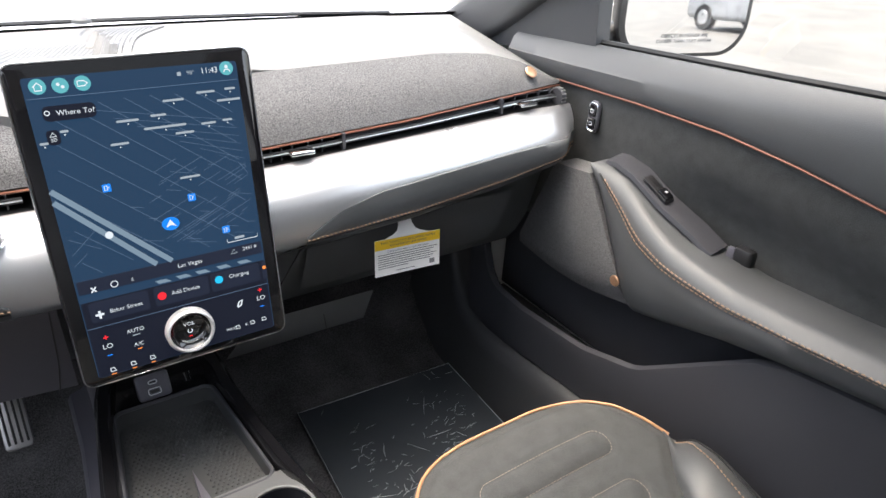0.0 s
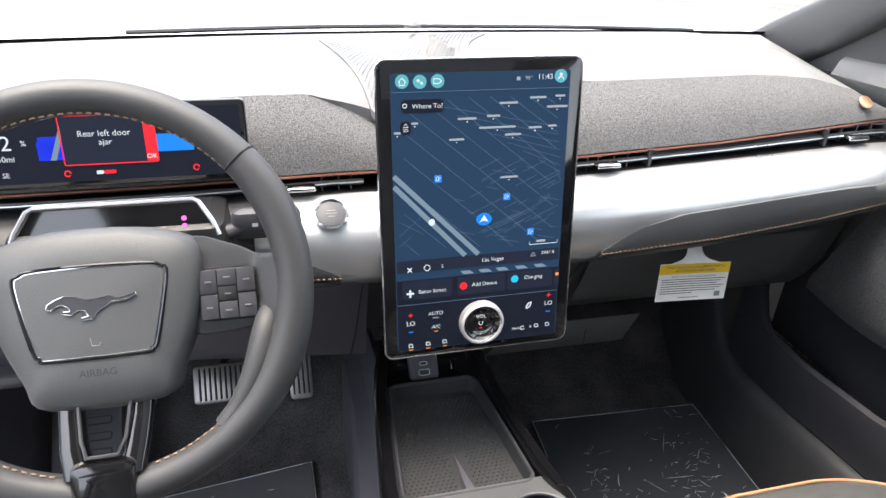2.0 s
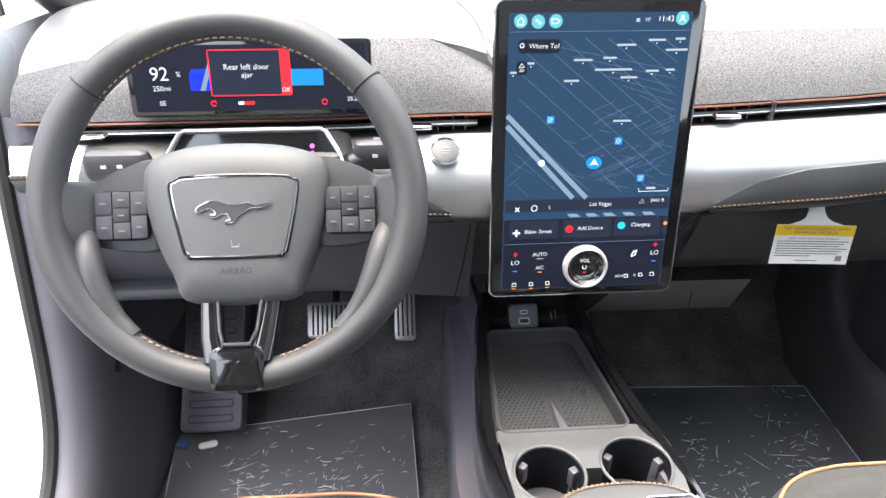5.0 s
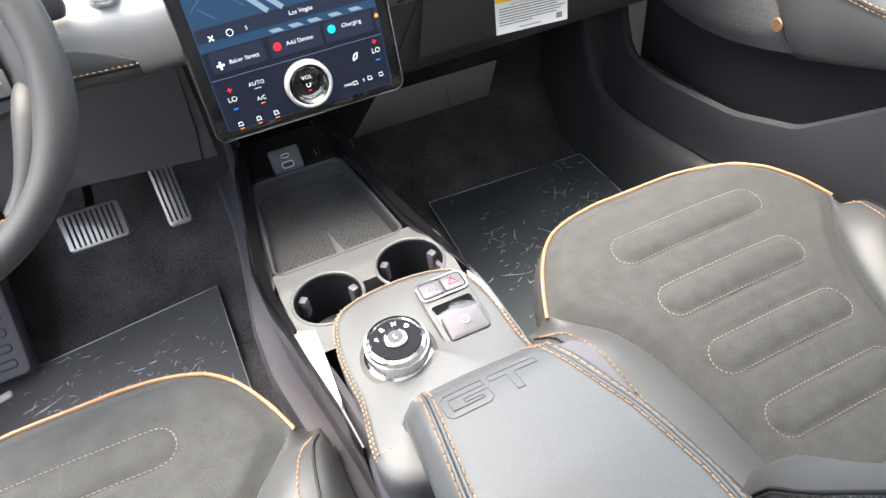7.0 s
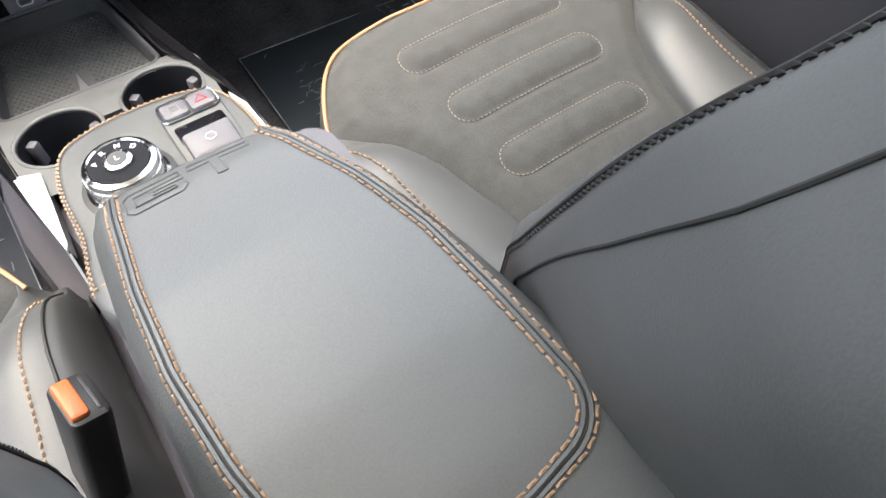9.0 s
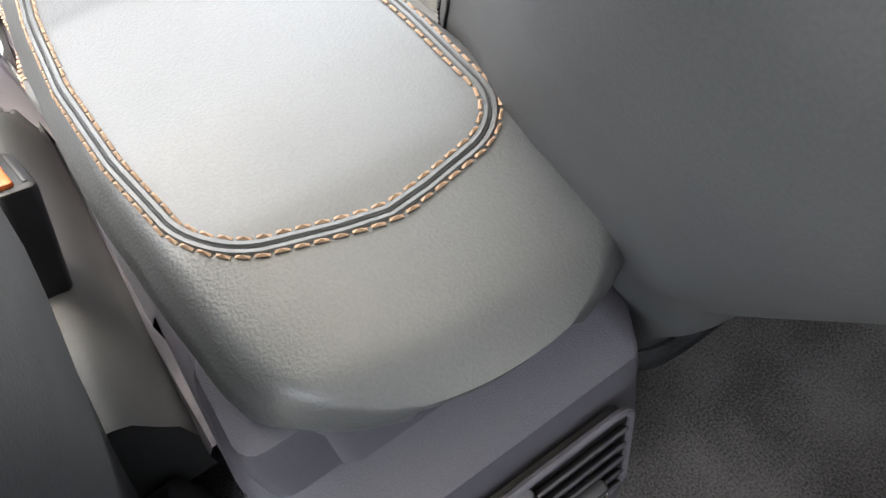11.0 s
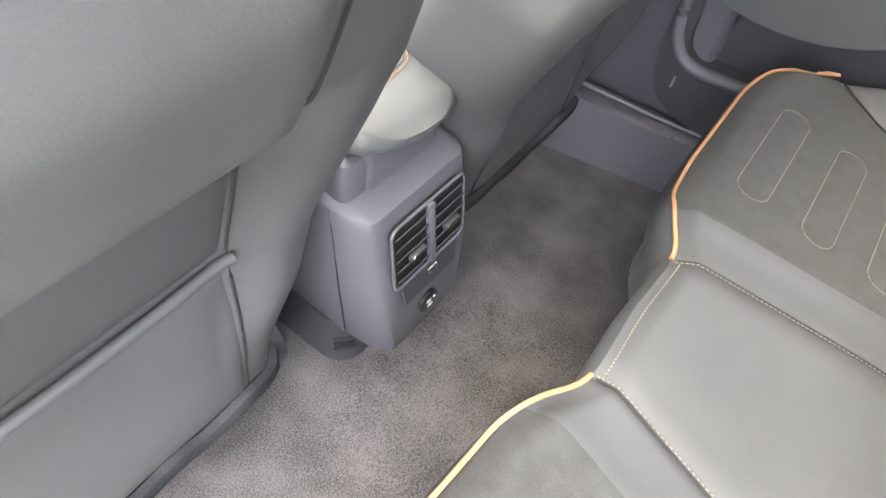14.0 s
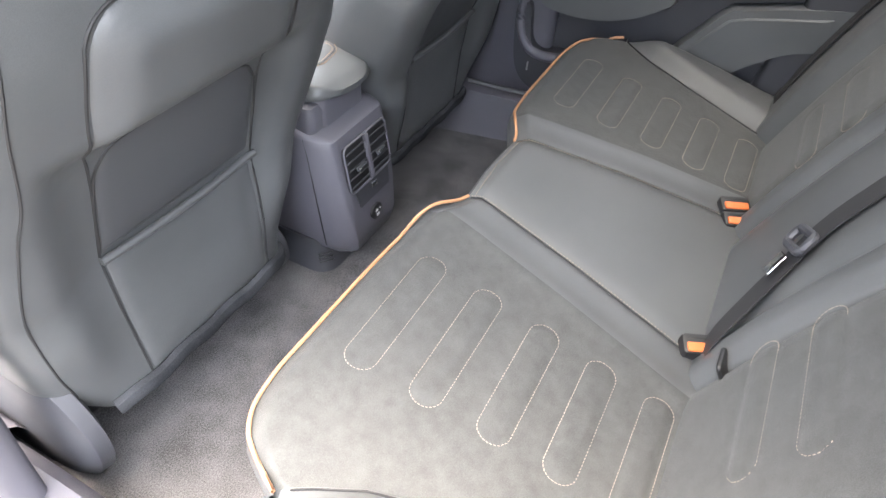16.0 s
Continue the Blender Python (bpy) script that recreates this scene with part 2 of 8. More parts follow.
class Geo:
    def __init__(self):
        self.v, self.f = [], []

    def add(self, verts, faces):
        o = len(self.v)
        self.v += [tuple(float(c) for c in q) for q in verts]
        self.f += [tuple(i + o for i in q) for q in faces]
        return self

    def grid(self, rows, closed=False):
        nu, nv = len(rows), len(rows[0])
        faces = []
        for i in range(nu - 1):
            for j in range(nv if closed else nv - 1):
                k = (j + 1) % nv
                faces.append((i * nv + j, i * nv + k, (i + 1) * nv + k, (i + 1) * nv + j))
        return self.add([q for r in rows for q in r], faces)

    def loft(self, rings, cap=True):
        nv = len(rings[0])
        o = len(self.v)
        self.grid(rings, closed=True)
        if cap:
            self.f.append(tuple(o + j for j in range(nv))[::-1])
            e = o + (len(rings) - 1) * nv
            self.f.append(tuple(e + j for j in range(nv)))
        return self

    def solid(self, top, bottom):
        """Two grids of one size joined along their border."""
        nu, nv = len(top), len(top[0])
        o = len(self.v)
        self.grid(top)
        b = len(self.v)
        self.grid([list(r) for r in bottom])
        edge = [(0, j) for j in range(nv)] + [(i, nv - 1) for i in range(1, nu)] + [(nu - 1, j) for j in range(nv - 2, -1, -1)] + [(i, 0) for i in range(nu - 2, 0, -1)]
        ids = [i * nv + j for i, j in edge]
        for a, c in zip(ids, ids[1:] + ids[:1]):
            self.f.append((o + a, b + a, b + c, o + c))
        return self

    def box(self, c, s, m=None):
        v = [Vector((x * s[0] / 2, y * s[1] / 2, z * s[2] / 2)) for x in (-1, 1) for y in (-1, 1) for z in (-1, 1)]
        v = [(m @ q if m else q) + Vector(c) for q in v]
        return self.add(v, [(0, 1, 3, 2), (4, 6, 7, 5), (0, 4, 5, 1), (2, 3, 7, 6), (0, 2, 6, 4), (1, 5, 7, 3)])

    def rbox(self, c, s, r, e=None, m=None, n=4):
        """A box with rounded uprights (radius r) and eased top and bottom edges."""
        e = min(r, s[2] / 2.01) if e is None else e
        rings = []
        for z, d in ((-s[2] / 2, e), (-s[2] / 2 + e * 0.3, e * 0.3), (-s[2] / 2 + e, 0), (s[2] / 2 - e, 0), (s[2] / 2 - e * 0.3, e * 0.3), (s[2] / 2, e)):
            ring = rr(s[0] - 2 * d, s[1] - 2 * d, max(r - d, 0.0004), n)
            q = [Vector((x, y, z)) for x, y in ring]
            rings.append([(m @ p if m else p) + Vector(c) for p in q])
        return self.loft(rings)

    def prism(self, ring, z0, z1, m=None, ease=0.0):
        m = m or Matrix()
        cx, cy = sum(q[0] for q in ring) / len(ring), sum(q[1] for q in ring) / len(ring)
        k = 1 - ease
        rings = [[m @ Vector((x, y, z0)) for x, y in ring], [m @ Vector((x, y, z1 - (z1 - z0) * 0.3)) for x, y in ring]] if ease else [[m @ Vector((x, y, z0)) for x, y in ring]]
        rings.append([m @ Vector((cx + (x - cx) * k, cy + (y - cy) * k, z1)) for x, y in ring])
        return self.loft(rings)

    def tube(self, path, r, n=8, closed=False, flat=1.0):
        p = [Vector(q) for q in path]
        rings = []
        up = Vector((0.03, 0.02, 1)).normalized()
        for i, q in enumerate(p):
            a = p[i - 1] if (i > 0 or closed) else q
            b = p[(i + 1) % len(p)] if (i + 1 < len(p) or closed) else q
            d = (b - a).normalized() if (b - a).length > 1e-9 else Vector((1, 0, 0))
            s = d.cross(up)
            s = s.normalized() if s.length > 1e-4 else Vector((1, 0, 0))
            w = s.cross(d)
            rad = r(i / max(len(p) - 1, 1)) if callable(r) else r
            rings.append([q + rad * (math.cos(2 * math.pi * k / n) * s + flat * math.sin(2 * math.pi * k / n) * w) for k in range(n)])
        if closed:
            rings.append(rings[0])
        return self.loft(rings, cap=not closed)

    def lathe(self, profile, n=32, m=None, cap=True):
        m = m or Matrix()
        rings = [[m @ Vector((r * math.cos(2 * math.pi * k / n), r * math.sin(2 * math.pi * k / n), z)) for k in range(n)] for r, z in profile]
        return self.loft(rings, cap)

    def dashes(self, path, length=0.0052, gap=0.0028, w=0.0012, h=0.0009, closed=False):
        """Thread stitches laid along a line."""
        p = [Vector(q) for q in path]
        if closed:
            p.append(p[0])
        acc, want = 0.0, 0.0
        step = length + gap
        starts = []
        for a, b in zip(p, p[1:]):
            seg = (b - a).length
            while want < acc + seg and seg > 0:
                starts.append((a + (b - a) * ((want - acc) / seg), (b - a) / seg))
                want += step
            acc += seg
        for q, d in starts:
            s = d.cross(Vector((0, 0.2, 1)))
            s = s.normalized() * w if s.length > 1e-4 else Vector((w, 0, 0))
            u = s.cross(d).normalized() * h
            a, b = q, q + d * length
            self.add([a - s * 0.3, a + u * 0.6 - s, a + u * 0.6 + s, b - s, b + s, (a + b) / 2 + u * 2.0, b + s * 0.3 - u, a - u],
                     [(1, 2, 5), (3, 5, 4), (1, 5, 3), (2, 4, 5), (1, 7, 2), (3, 4, 6), (1, 3, 6, 7), (2, 7, 6, 4)])
        return self

    def flip(self):
        self.v = [(-x, y, z) for x, y, z in self.v]
        self.f = [q[::-1] for q in self.f]
        return self

    def move(self, m):
        self.v = [tuple(m @ Vector(q)) for q in self.v]
        return self


BASE = {}


def thing(name, label, category, at=(0, 0, 0), m=None, group="", kind=""):
    """An Empty at the foot of a thing. With m, its parts are given in its own frame; else in the world's."""
    ob = new(name)
    ob.empty_display_size = 0.02
    if m is not None:
        ob.matrix_basis = m
        BASE[ob.name] = Vector((0, 0, 0))
    else:
        ob.location = at
        BASE[ob.name] = Vector(at)
    return tagged(ob, label, category, group, kind)


def part(name, geo, material, parent=None, label="", angle=38, flat=False, kind=""):
    o = BASE[parent.name] if parent else Vector((0, 0, 0))
    me = bpy.data.meshes.new(name)
    me.from_pydata([tuple(Vector(q) - o) for q in geo.v], [], geo.f)
    bm = bmesh.new()
    bm.from_mesh(me)
    bmesh.ops.remove_doubles(bm, verts=bm.verts, dist=1e-5)
    bmesh.ops.recalc_face_normals(bm, faces=bm.faces)
    bm.to_mesh(me)
    bm.free()
    if not flat:
        me.shade_smooth()
        me.set_sharp_from_angle(angle=radians(angle))
    me.materials.append(material)
    ob = new(name, me)
    if parent:
        ob.parent = parent
        BASE[ob.name] = o
    if label:
        ob["label"] = label
    if kind:
        ob["kind"] = kind
    return ob


def single(name, geo, material, label, category, group="", kind="", angle=38):
    return tagged(part(name, geo, material, angle=angle), label, category, group, kind)


def words(name, body, size, material, parent, m, align="CENTER", depth=0.0, bold=0.0):
    """Writing as a mesh under a part; m places it in the frame of the thing."""
    cu = bpy.data.curves.new(name, "FONT")
    cu.body, cu.size, cu.align_x, cu.align_y, cu.extrude, cu.offset, cu.resolution_u = body, size, align, "CENTER", depth, bold, 3
    tmp = bpy.data.objects.new("tmp", cu)
    scene.collection.objects.link(tmp)
    dg = bpy.context.evaluated_depsgraph_get()
    me = bpy.data.meshes.new_from_object(tmp.evaluated_get(dg))
    bpy.data.objects.remove(tmp)
    bpy.data.curves.remove(cu)
    me.name = name
    me.transform(Matrix.Translation(-BASE[parent.name]) @ m)
    me.materials.clear()
    me.materials.append(material)
    ob = new(name, me)
    ob.parent = parent
    BASE[ob.name] = BASE[parent.name]
    return ob


def pill_path(cx, cy, hw, hh, r, n=6, skew=0.0):
    return [(cx + x + skew * y, cy + y) for x, y in rr(2 * hw, 2 * hh, r, n)]


def pill_line(*pill):
    """The pill's outline in short even steps."""
    p = pill_path(*pill, 8)
    out = []
    for a, b in zip(p, p[1:] + p[:1]):
        k = max(1, int(math.dist(a, b) / 0.006))
        out += [(a[0] + (b[0] - a[0]) * i / k, a[1] + (b[1] - a[1]) * i / k) for i in range(k)]
    return out


def pill_dist(x, y, cx, cy, hw, hh, r):
    """Signed distance to a rounded rectangle."""
    dx, dy = abs(x - cx) - (hw - r), abs(y - cy) - (hh - r)
    return math.hypot(max(dx, 0), max(dy, 0)) + min(max(dx, dy), 0) - r


def quilt(x, y, pads, groove=0.0028, puff=0.004):
    """Relief of stitched pads: a groove along the outline and a slight swell within."""
    h = 0.0
    for p in pads:
        d = pill_dist(x, y, *p)
        h -= groove * math.exp(-(d / 0.0032) ** 2)
        if d < 0:
            h += puff * smooth(-d, 0.0, 0.014)
    return h


# ---------------------------------------------------------------- setting: cabin shell and outside
def slab(name, pts, thick, material, label, category="", kind="structure"):
    """A flat or gently bent plate from a grid of points, thickened downwards or outwards along thick."""
    t = Vector(thick)
    return single(name, Geo().solid(pts, [[tuple(Vector(q) + t) for q in r] for r in pts]), material, label, category, kind=kind)


def floor_z(x, y):
    # flat rear floor, slightly lower front wells, toe board rising ahead
    z = -0.015 * smooth(y, -0.75, -0.4)
    z += 0.42 * smooth(y, 0.27, 0.72) * (1 if abs(x) > 0.1 else 1)
    z += 0.012 * math.exp(-(x / 0.1) ** 2) * smooth(-y, 0.85, 0.95)
    return z


ys = [0.72 - 0.03 * i for i in range(95)]
xs = [-0.74 + 0.04 * i for i in range(38)]
slab("floor", [[(x, y, floor_z(x, y)) for x in xs] for y in ys], (0, 0, -0.03), CARPET, "dark grey cut-pile carpet on the car floor", "carpet")
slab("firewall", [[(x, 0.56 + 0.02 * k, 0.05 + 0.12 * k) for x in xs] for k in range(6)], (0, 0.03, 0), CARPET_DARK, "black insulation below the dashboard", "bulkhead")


def sill():
    rows = []
    for i in range(60):
        y = 0.5 - 0.04 * i
        sx = 0.68 - 0.02 * smooth(y, 0.1, 0.4)
        sec = [(sx - 0.02, -0.03), (sx - 0.008, 0.06), (sx + 0.004, 0.115), (sx + 0.022, 0.135), (sx + 0.07, 0.142), (sx + 0.085, 0.142), (sx + 0.095, 0.13), (sx + 0.10, -0.05)]
        rows.append([(-x, y, z) for x, z in sec])
    return Geo().grid(rows)


single("sill_trim", sill(), HARD_GREY, "grey plastic door sill trim along the carpet", "sill", kind="structure")
sy = (-0.015, -0.16, -0.30, -0.45)
scuff = single("scuff_plate", Geo().solid([[(-0.702, y, 0.1555), (-0.698, y, 0.1575), (-0.674, y, 0.1545), (-0.670, y, 0.1515)] for y in sy], [[(x, y, 0.146) for x in (-0.702, -0.698, -0.674, -0.670)] for y in sy]), SOFT_GREY, "grey door sill plate with a small plain emblem", "sill plate")
BASE["scuff_plate"] = Vector((0, 0, 0))
part("emblem_frame", Geo().tube([(-0.699, -0.02, 0.1580), (-0.673, -0.02, 0.1550), (-0.673, -0.40, 0.1550), (-0.699, -0.40, 0.1580)], 0.0008, 5, closed=True), MARK_GREY, scuff)
part("emblem", Geo().prism([(-0.687 + 0.0065 * math.cos(a) + 0.003 * math.sin(3 * a), -0.075 + 0.032 * math.sin(a)) for a in [0.35 * k for k in range(18)]], 0.150, 0.1575), MARK_GREY, scuff)

# white outer body edge and black seal at the open driver's door
JAMB = [(p[0], p[1]) for p in spline([(0.10, 0.80, 0), (0.07, 0.71, 0), (0.03, 0.55, 0), (0.0, 0.42, 0), (-0.025, 0.32, 0), (-0.06, 0.235, 0), (-0.12, 0.175, 0), (-0.22, 0.150, 0), (-0.40, 0.146, 0), (-0.70, 0.146, 0)], 6)]
single("door_seal", Geo().tube([(-0.722, y, z) for y, z in JAMB], 0.010, 8), RUBBER, "black rubber seal round the doorway", "door seal", kind="structure")
g = Geo().grid([[(-0.728, y, z), (-0.75, y - 0.012, z - 0.006), (-0.78, y - 0.016, z - 0.010), (-0.80, y - 0.02, z - 0.018), (-0.815, y - 0.01, z - 0.04)] for y, z in JAMB])
single("door_jamb", g, WHITE_PAINT, "white painted body edge of the open doorway", "car body", kind="structure")
# side trim of the footwells
rows = []
for i, (y, z) in enumerate(JAMB):
    if z > 0.68:
        continue
    (ya, za), (yb, zb) = JAMB[max(i - 1, 0)], JAMB[min(i + 1, len(JAMB) - 1)]
    t = Vector((yb - ya, zb - za)).normalized()
    far = interp(z, [0.15, 0.20, 0.35, 0.6], [0.17, 0.22, 0.34, 0.36])
    rows.append([(x, y - t.y * a, z + t.x * a) for x, a in ((-0.718, 0.004), (-0.704, -0.004), (-0.684, 0.002), (-0.672, 0.014), (-0.664, 0.032), (-0.659, 0.065), (-0.657, 0.11), (-0.656, far))])
single("kick_panel", Geo().grid(rows), HARD_GREY, "grey plastic side panel of the driver's footwell", "trim panel", kind="structure", angle=70)
RIDGE = spline([(0.668, 0.40, 0.52), (0.662, 0.355, 0.40), (0.652, 0.318, 0.27), (0.636, 0.262, 0.185), (0.626, 0.19, 0.148), (0.621, 0.10, 0.140), (0.620, -0.10, 0.158), (0.622, -0.35, 0.168), (0.626, -0.62, 0.168), (0.640, -0.74, 0.165)], 6)
rows = []
for x, y, z in RIDGE:
    f = floor_z(x, y) - 0.02
    rows.append([(x + 0.075, y + 0.01, z - 0.03), (x + 0.03, y + 0.002, z - 0.006), (x + 0.012, y, z), (x, y, z - 0.002), (x - 0.008, y + 0.004, z - 0.012), (x - 0.013, y + 0.014, z - 0.034), (0.45 * x + 0.55 * 0.600, y + 0.03, f + (z - f) * 0.4), (0.597, y + 0.035, f)])
kick = single("kick_panel", Geo().grid(rows), SOFT, "dark plastic side panel and sill of the passenger footwell", "trim panel", kind="structure", angle=70)
BASE[kick.name] = Vector((0, 0, 0))
part("sill_strip", Geo().tube([(x + 0.012, y, z + 0.0008) for x, y, z in RIDGE if -0.17 < y < 0.06], 0.0016, 5), CHROME, kick, "thin chrome strip")

# the open driver's door beyond the white edge
dd = thing("driver_door", "white driver's door standing wide open", "car door", (-0.86, 0.62, 0.05))
dm_ = Matrix.Translation((-0.86, 0.60, 0.0)) @ Matrix.Rotation(radians(-62), 4, "Z")
part("shell", Geo().rbox((0, -0.50, 0.42), (0.10, 1.0, 0.72), 0.03, 0.02).move(dm_), WHITE_PAINT, dd, "white door shell")
part("inner_trim", Geo().rbox((0.056, -0.52, 0.44), (0.02, 0.86, 0.60), 0.02, 0.008).move(dm_), SOFT_GREY, dd, "grey inner door trim")
part("check_strap", Geo().rbox((-0.79, 0.50, 0.34), (0.12, 0.022, 0.03), 0.004), PEDAL_METAL, dd, "bare metal check strap")

# roof lining, pillars, rear closure
def roof_z(x, y):
    return 1.20 - 0.05 * (x / 0.6) ** 2 + 0.05 * math.sin(min(max((-0.33 - y) / 1.6, 0), 1) * math.pi)


ceil = Geo()
for x0, x1, y0, y1 in ((-0.62, -0.44, -0.33, -1.92), (0.44, 0.62, -0.33, -1.92), (-0.44, 0.44, -0.33, -0.46), (-0.44, 0.44, -1.74, -1.92)):
    a = [[(x, y, roof_z(x, y)) for x in np.linspace(x0, x1, 6)] for y in np.linspace(y0, y1, 10)]
    ceil.solid(a, [[(x, y, z + 0.04) for x, y, z in r] for r in a])
single("ceiling", ceil, HEADLINER, "pale grey cloth roof lining round a glass roof", "headliner", kind="structure")
single("roof_glass", Geo().grid([[(x, y, roof_z(x, y) + 0.03) for x in np.linspace(-0.45, 0.45, 8)] for y in np.linspace(-0.45, -1.75, 12)]), ROOF_GLASS, "tinted fixed glass roof panel", "roof glass", kind="structure")
slab("wall_rear", [[(x, -1.92, z) for x in (-0.74, -0.3, 0.3, 0.74)] for z in (0.0, 0.4, 0.8, 0.9)], (0, -0.04, 0), HARD, "dark trim behind the rear seat", "trim panel")
w = single("rear_window", Geo().grid([[(x, -2.0 + 0.25 * v, 0.9 + 0.32 * v) for x in np.linspace(-0.7, 0.7, 8)] for v in np.linspace(0, 1, 5)]), PRIVACY, "dark tinted glass of the rear window", "window", kind="structure")
# outer shells of the right side, below the windows
slab("body_side", [[(0.745, y, z) for y in (0.62, 0.2, -0.3, -0.8, -1.3, -1.9)] for z in (-0.05, 0.3, 0.74)], (0.05, 0, 0), WHITE_PAINT, "white outer body side", "car body")
slab("body_side", [[(-0.745, y, z) for y in (0.62, 0.35, 0.10)] for z in (-0.05, 0.3, 0.74)], (-0.05, 0, 0), WHITE_PAINT, "white outer body side", "car body")


def pillar(pts, w, d, name, label, material=SOFT_GREY):
    p = [Vector(q) for q in pts]
    rings = []
    for i, q in enumerate(p):
        t = (p[min(i + 1, len(p) - 1)] - p[max(i - 1, 0)]).normalized()
        s = t.cross(Vector((1, 0, 0))).normalized()
        u = s.cross(t)
        rings.append([q + s * a + u * b for a, b in rr(w[i], d, d * 0.35, 3)])
    return single(name, Geo().loft(rings), material, label, "pillar", kind="structure")


for side in (-1, 1):
    pillar([(side * 0.725, 0.47, 0.685), (side * 0.715, 0.27, 0.79), (side * 0.675, 0.0, 0.955), (side * 0.60, -0.36, 1.17)], [0.11, 0.10, 0.09, 0.08] if side > 0 else [0.075, 0.07, 0.065, 0.06], 0.06 if side > 0 else 0.045, "a_pillar", "dark grey windscreen pillar", SOFT)
    tri = [[(side * 0.702, y, z), (side * 0.69, y + 0.001, interp(y, [0.02, 0.44], [0.93, 0.73]))] for y, z in ((0.44, 0.70), (0.30, 0.71), (0.16, 0.72), (0.025, 0.745))]
    if side > 0:
        slab("pillar_trim", tri, (side * 0.03, 0, 0), SOFT, "dark trim at the foot of the windscreen pillar", "trim panel")
    bw = 0.11 if side < 0 else 0.24
    by = -0.775 if side < 0 else -0.87
    pillar([(side * 0.745, by, 0.05), (side * 0.735, by - 0.015, 0.5), (side * 0.70, -0.88, 0.85), (side * 0.62, -0.94, 1.2)], [bw, bw, 0.10, 0.10], 0.06, "b_pillar", "grey plastic pillar between the doors", HARD_GREY)
    pillar([(side * 0.74, -1.62, 0.15), (side * 0.73, -1.68, 0.6), (side * 0.70, -1.72, 0.9), (side * 0.61, -1.75, 1.2)], [0.30, 0.26, 0.2, 0.24], 0.06, "c_pillar", "dark plastic pillar behind the rear door", HARD)
    slab("roof_rail", [[(side * 0.60, y, 1.20), (side * 0.66, y, 1.17)] for y in (-0.33, -0.8, -1.3, -1.9)], (0, 0, 0.05), HEADLINER, "pale roof side rail", "roof rail")

# windscreen and side glass
g = Geo()
g.grid([[(0.70 * u * (1 - 0.12 * v), 0.475 - 0.06 * u * u - 0.80 * v, 0.755 + 0.44 * v + 0.02 * math.sin(math.pi * v)) for u in np.linspace(-1, 1, 15)] for v in np.linspace(0, 1, 10)])
ws = single("windscreen", g, GLASS, "clear curved windscreen above the dashboard", "windscreen", kind="structure")
ws.visible_shadow = False
for y0, y1 in ((0.1, -0.72), (-0.84, -1.55)):
    g = Geo().grid([[(0.735 - 0.12 * v, y0 + (y1 - y0) * u, 0.76 + 0.42 * v) for u in np.linspace(0, 1, 6)] for v in np.linspace(0, 1, 6)])
    w = single("side_window", g, GLASS if y0 > 0 else PRIVACY, "clear glass of the front side door" if y0 > 0 else "dark tinted glass of the rear side door", "window", kind="structure")
    w.visible_shadow = y0 < 0

# bonnet, scuttle and lot outside
single("bonnet", Geo().grid([[(x, 0.515 - 0.055 * (x / 0.7) ** 2 * (1 - v) + 0.945 * v, 0.725 + 0.055 * math.sin(min(v * 1.6, 1.0) * 1.2) * (1 - 0.35 * (x / 0.75) ** 2) - 0.10 * v * v) for x in np.linspace(-0.8, 0.8, 21)] for v in np.linspace(0, 1.0, 16)]), WHITE_PAINT, "white painted bonnet of the car", "car bonnet", kind="structure")
single("scuttle", Geo().grid([[(x, 0.47 + 0.012 * k - 0.055 * (x / 0.7) ** 2, 0.752 - 0.008 * k) for x in np.linspace(-0.74, 0.74, 15)] for k in range(5)]), BLACK, "black wiper cowl at the foot of the windscreen", "cowl", kind="structure")
single("wiper", Geo().tube(spline([(-0.45, 0.46, 0.755), (-0.1, 0.485, 0.757), (0.3, 0.47, 0.755), (0.55, 0.44, 0.752)], 6), 0.004, 6), BLACK, "black wiper blade resting at the windscreen base", "wiper")
single("ground", Geo().grid([[(x, y, -0.45) for x in (-400, -40, -12, -5, 0, 5, 12, 40, 400)] for y in (-400, -40, -12, -5, 0, 5, 12, 40, 400)]), CONCRETE, "pale sunlit parking lot surface", "ground", kind="structure")
for k in range(7):
    x = -9 + 2.9 * k
    single("parking_line", Geo().box((x, 8.5, -0.447), (0.1, 5.2, 0.006)), PAINT_LINE, "white painted parking bay line", "parking line", kind="structure")


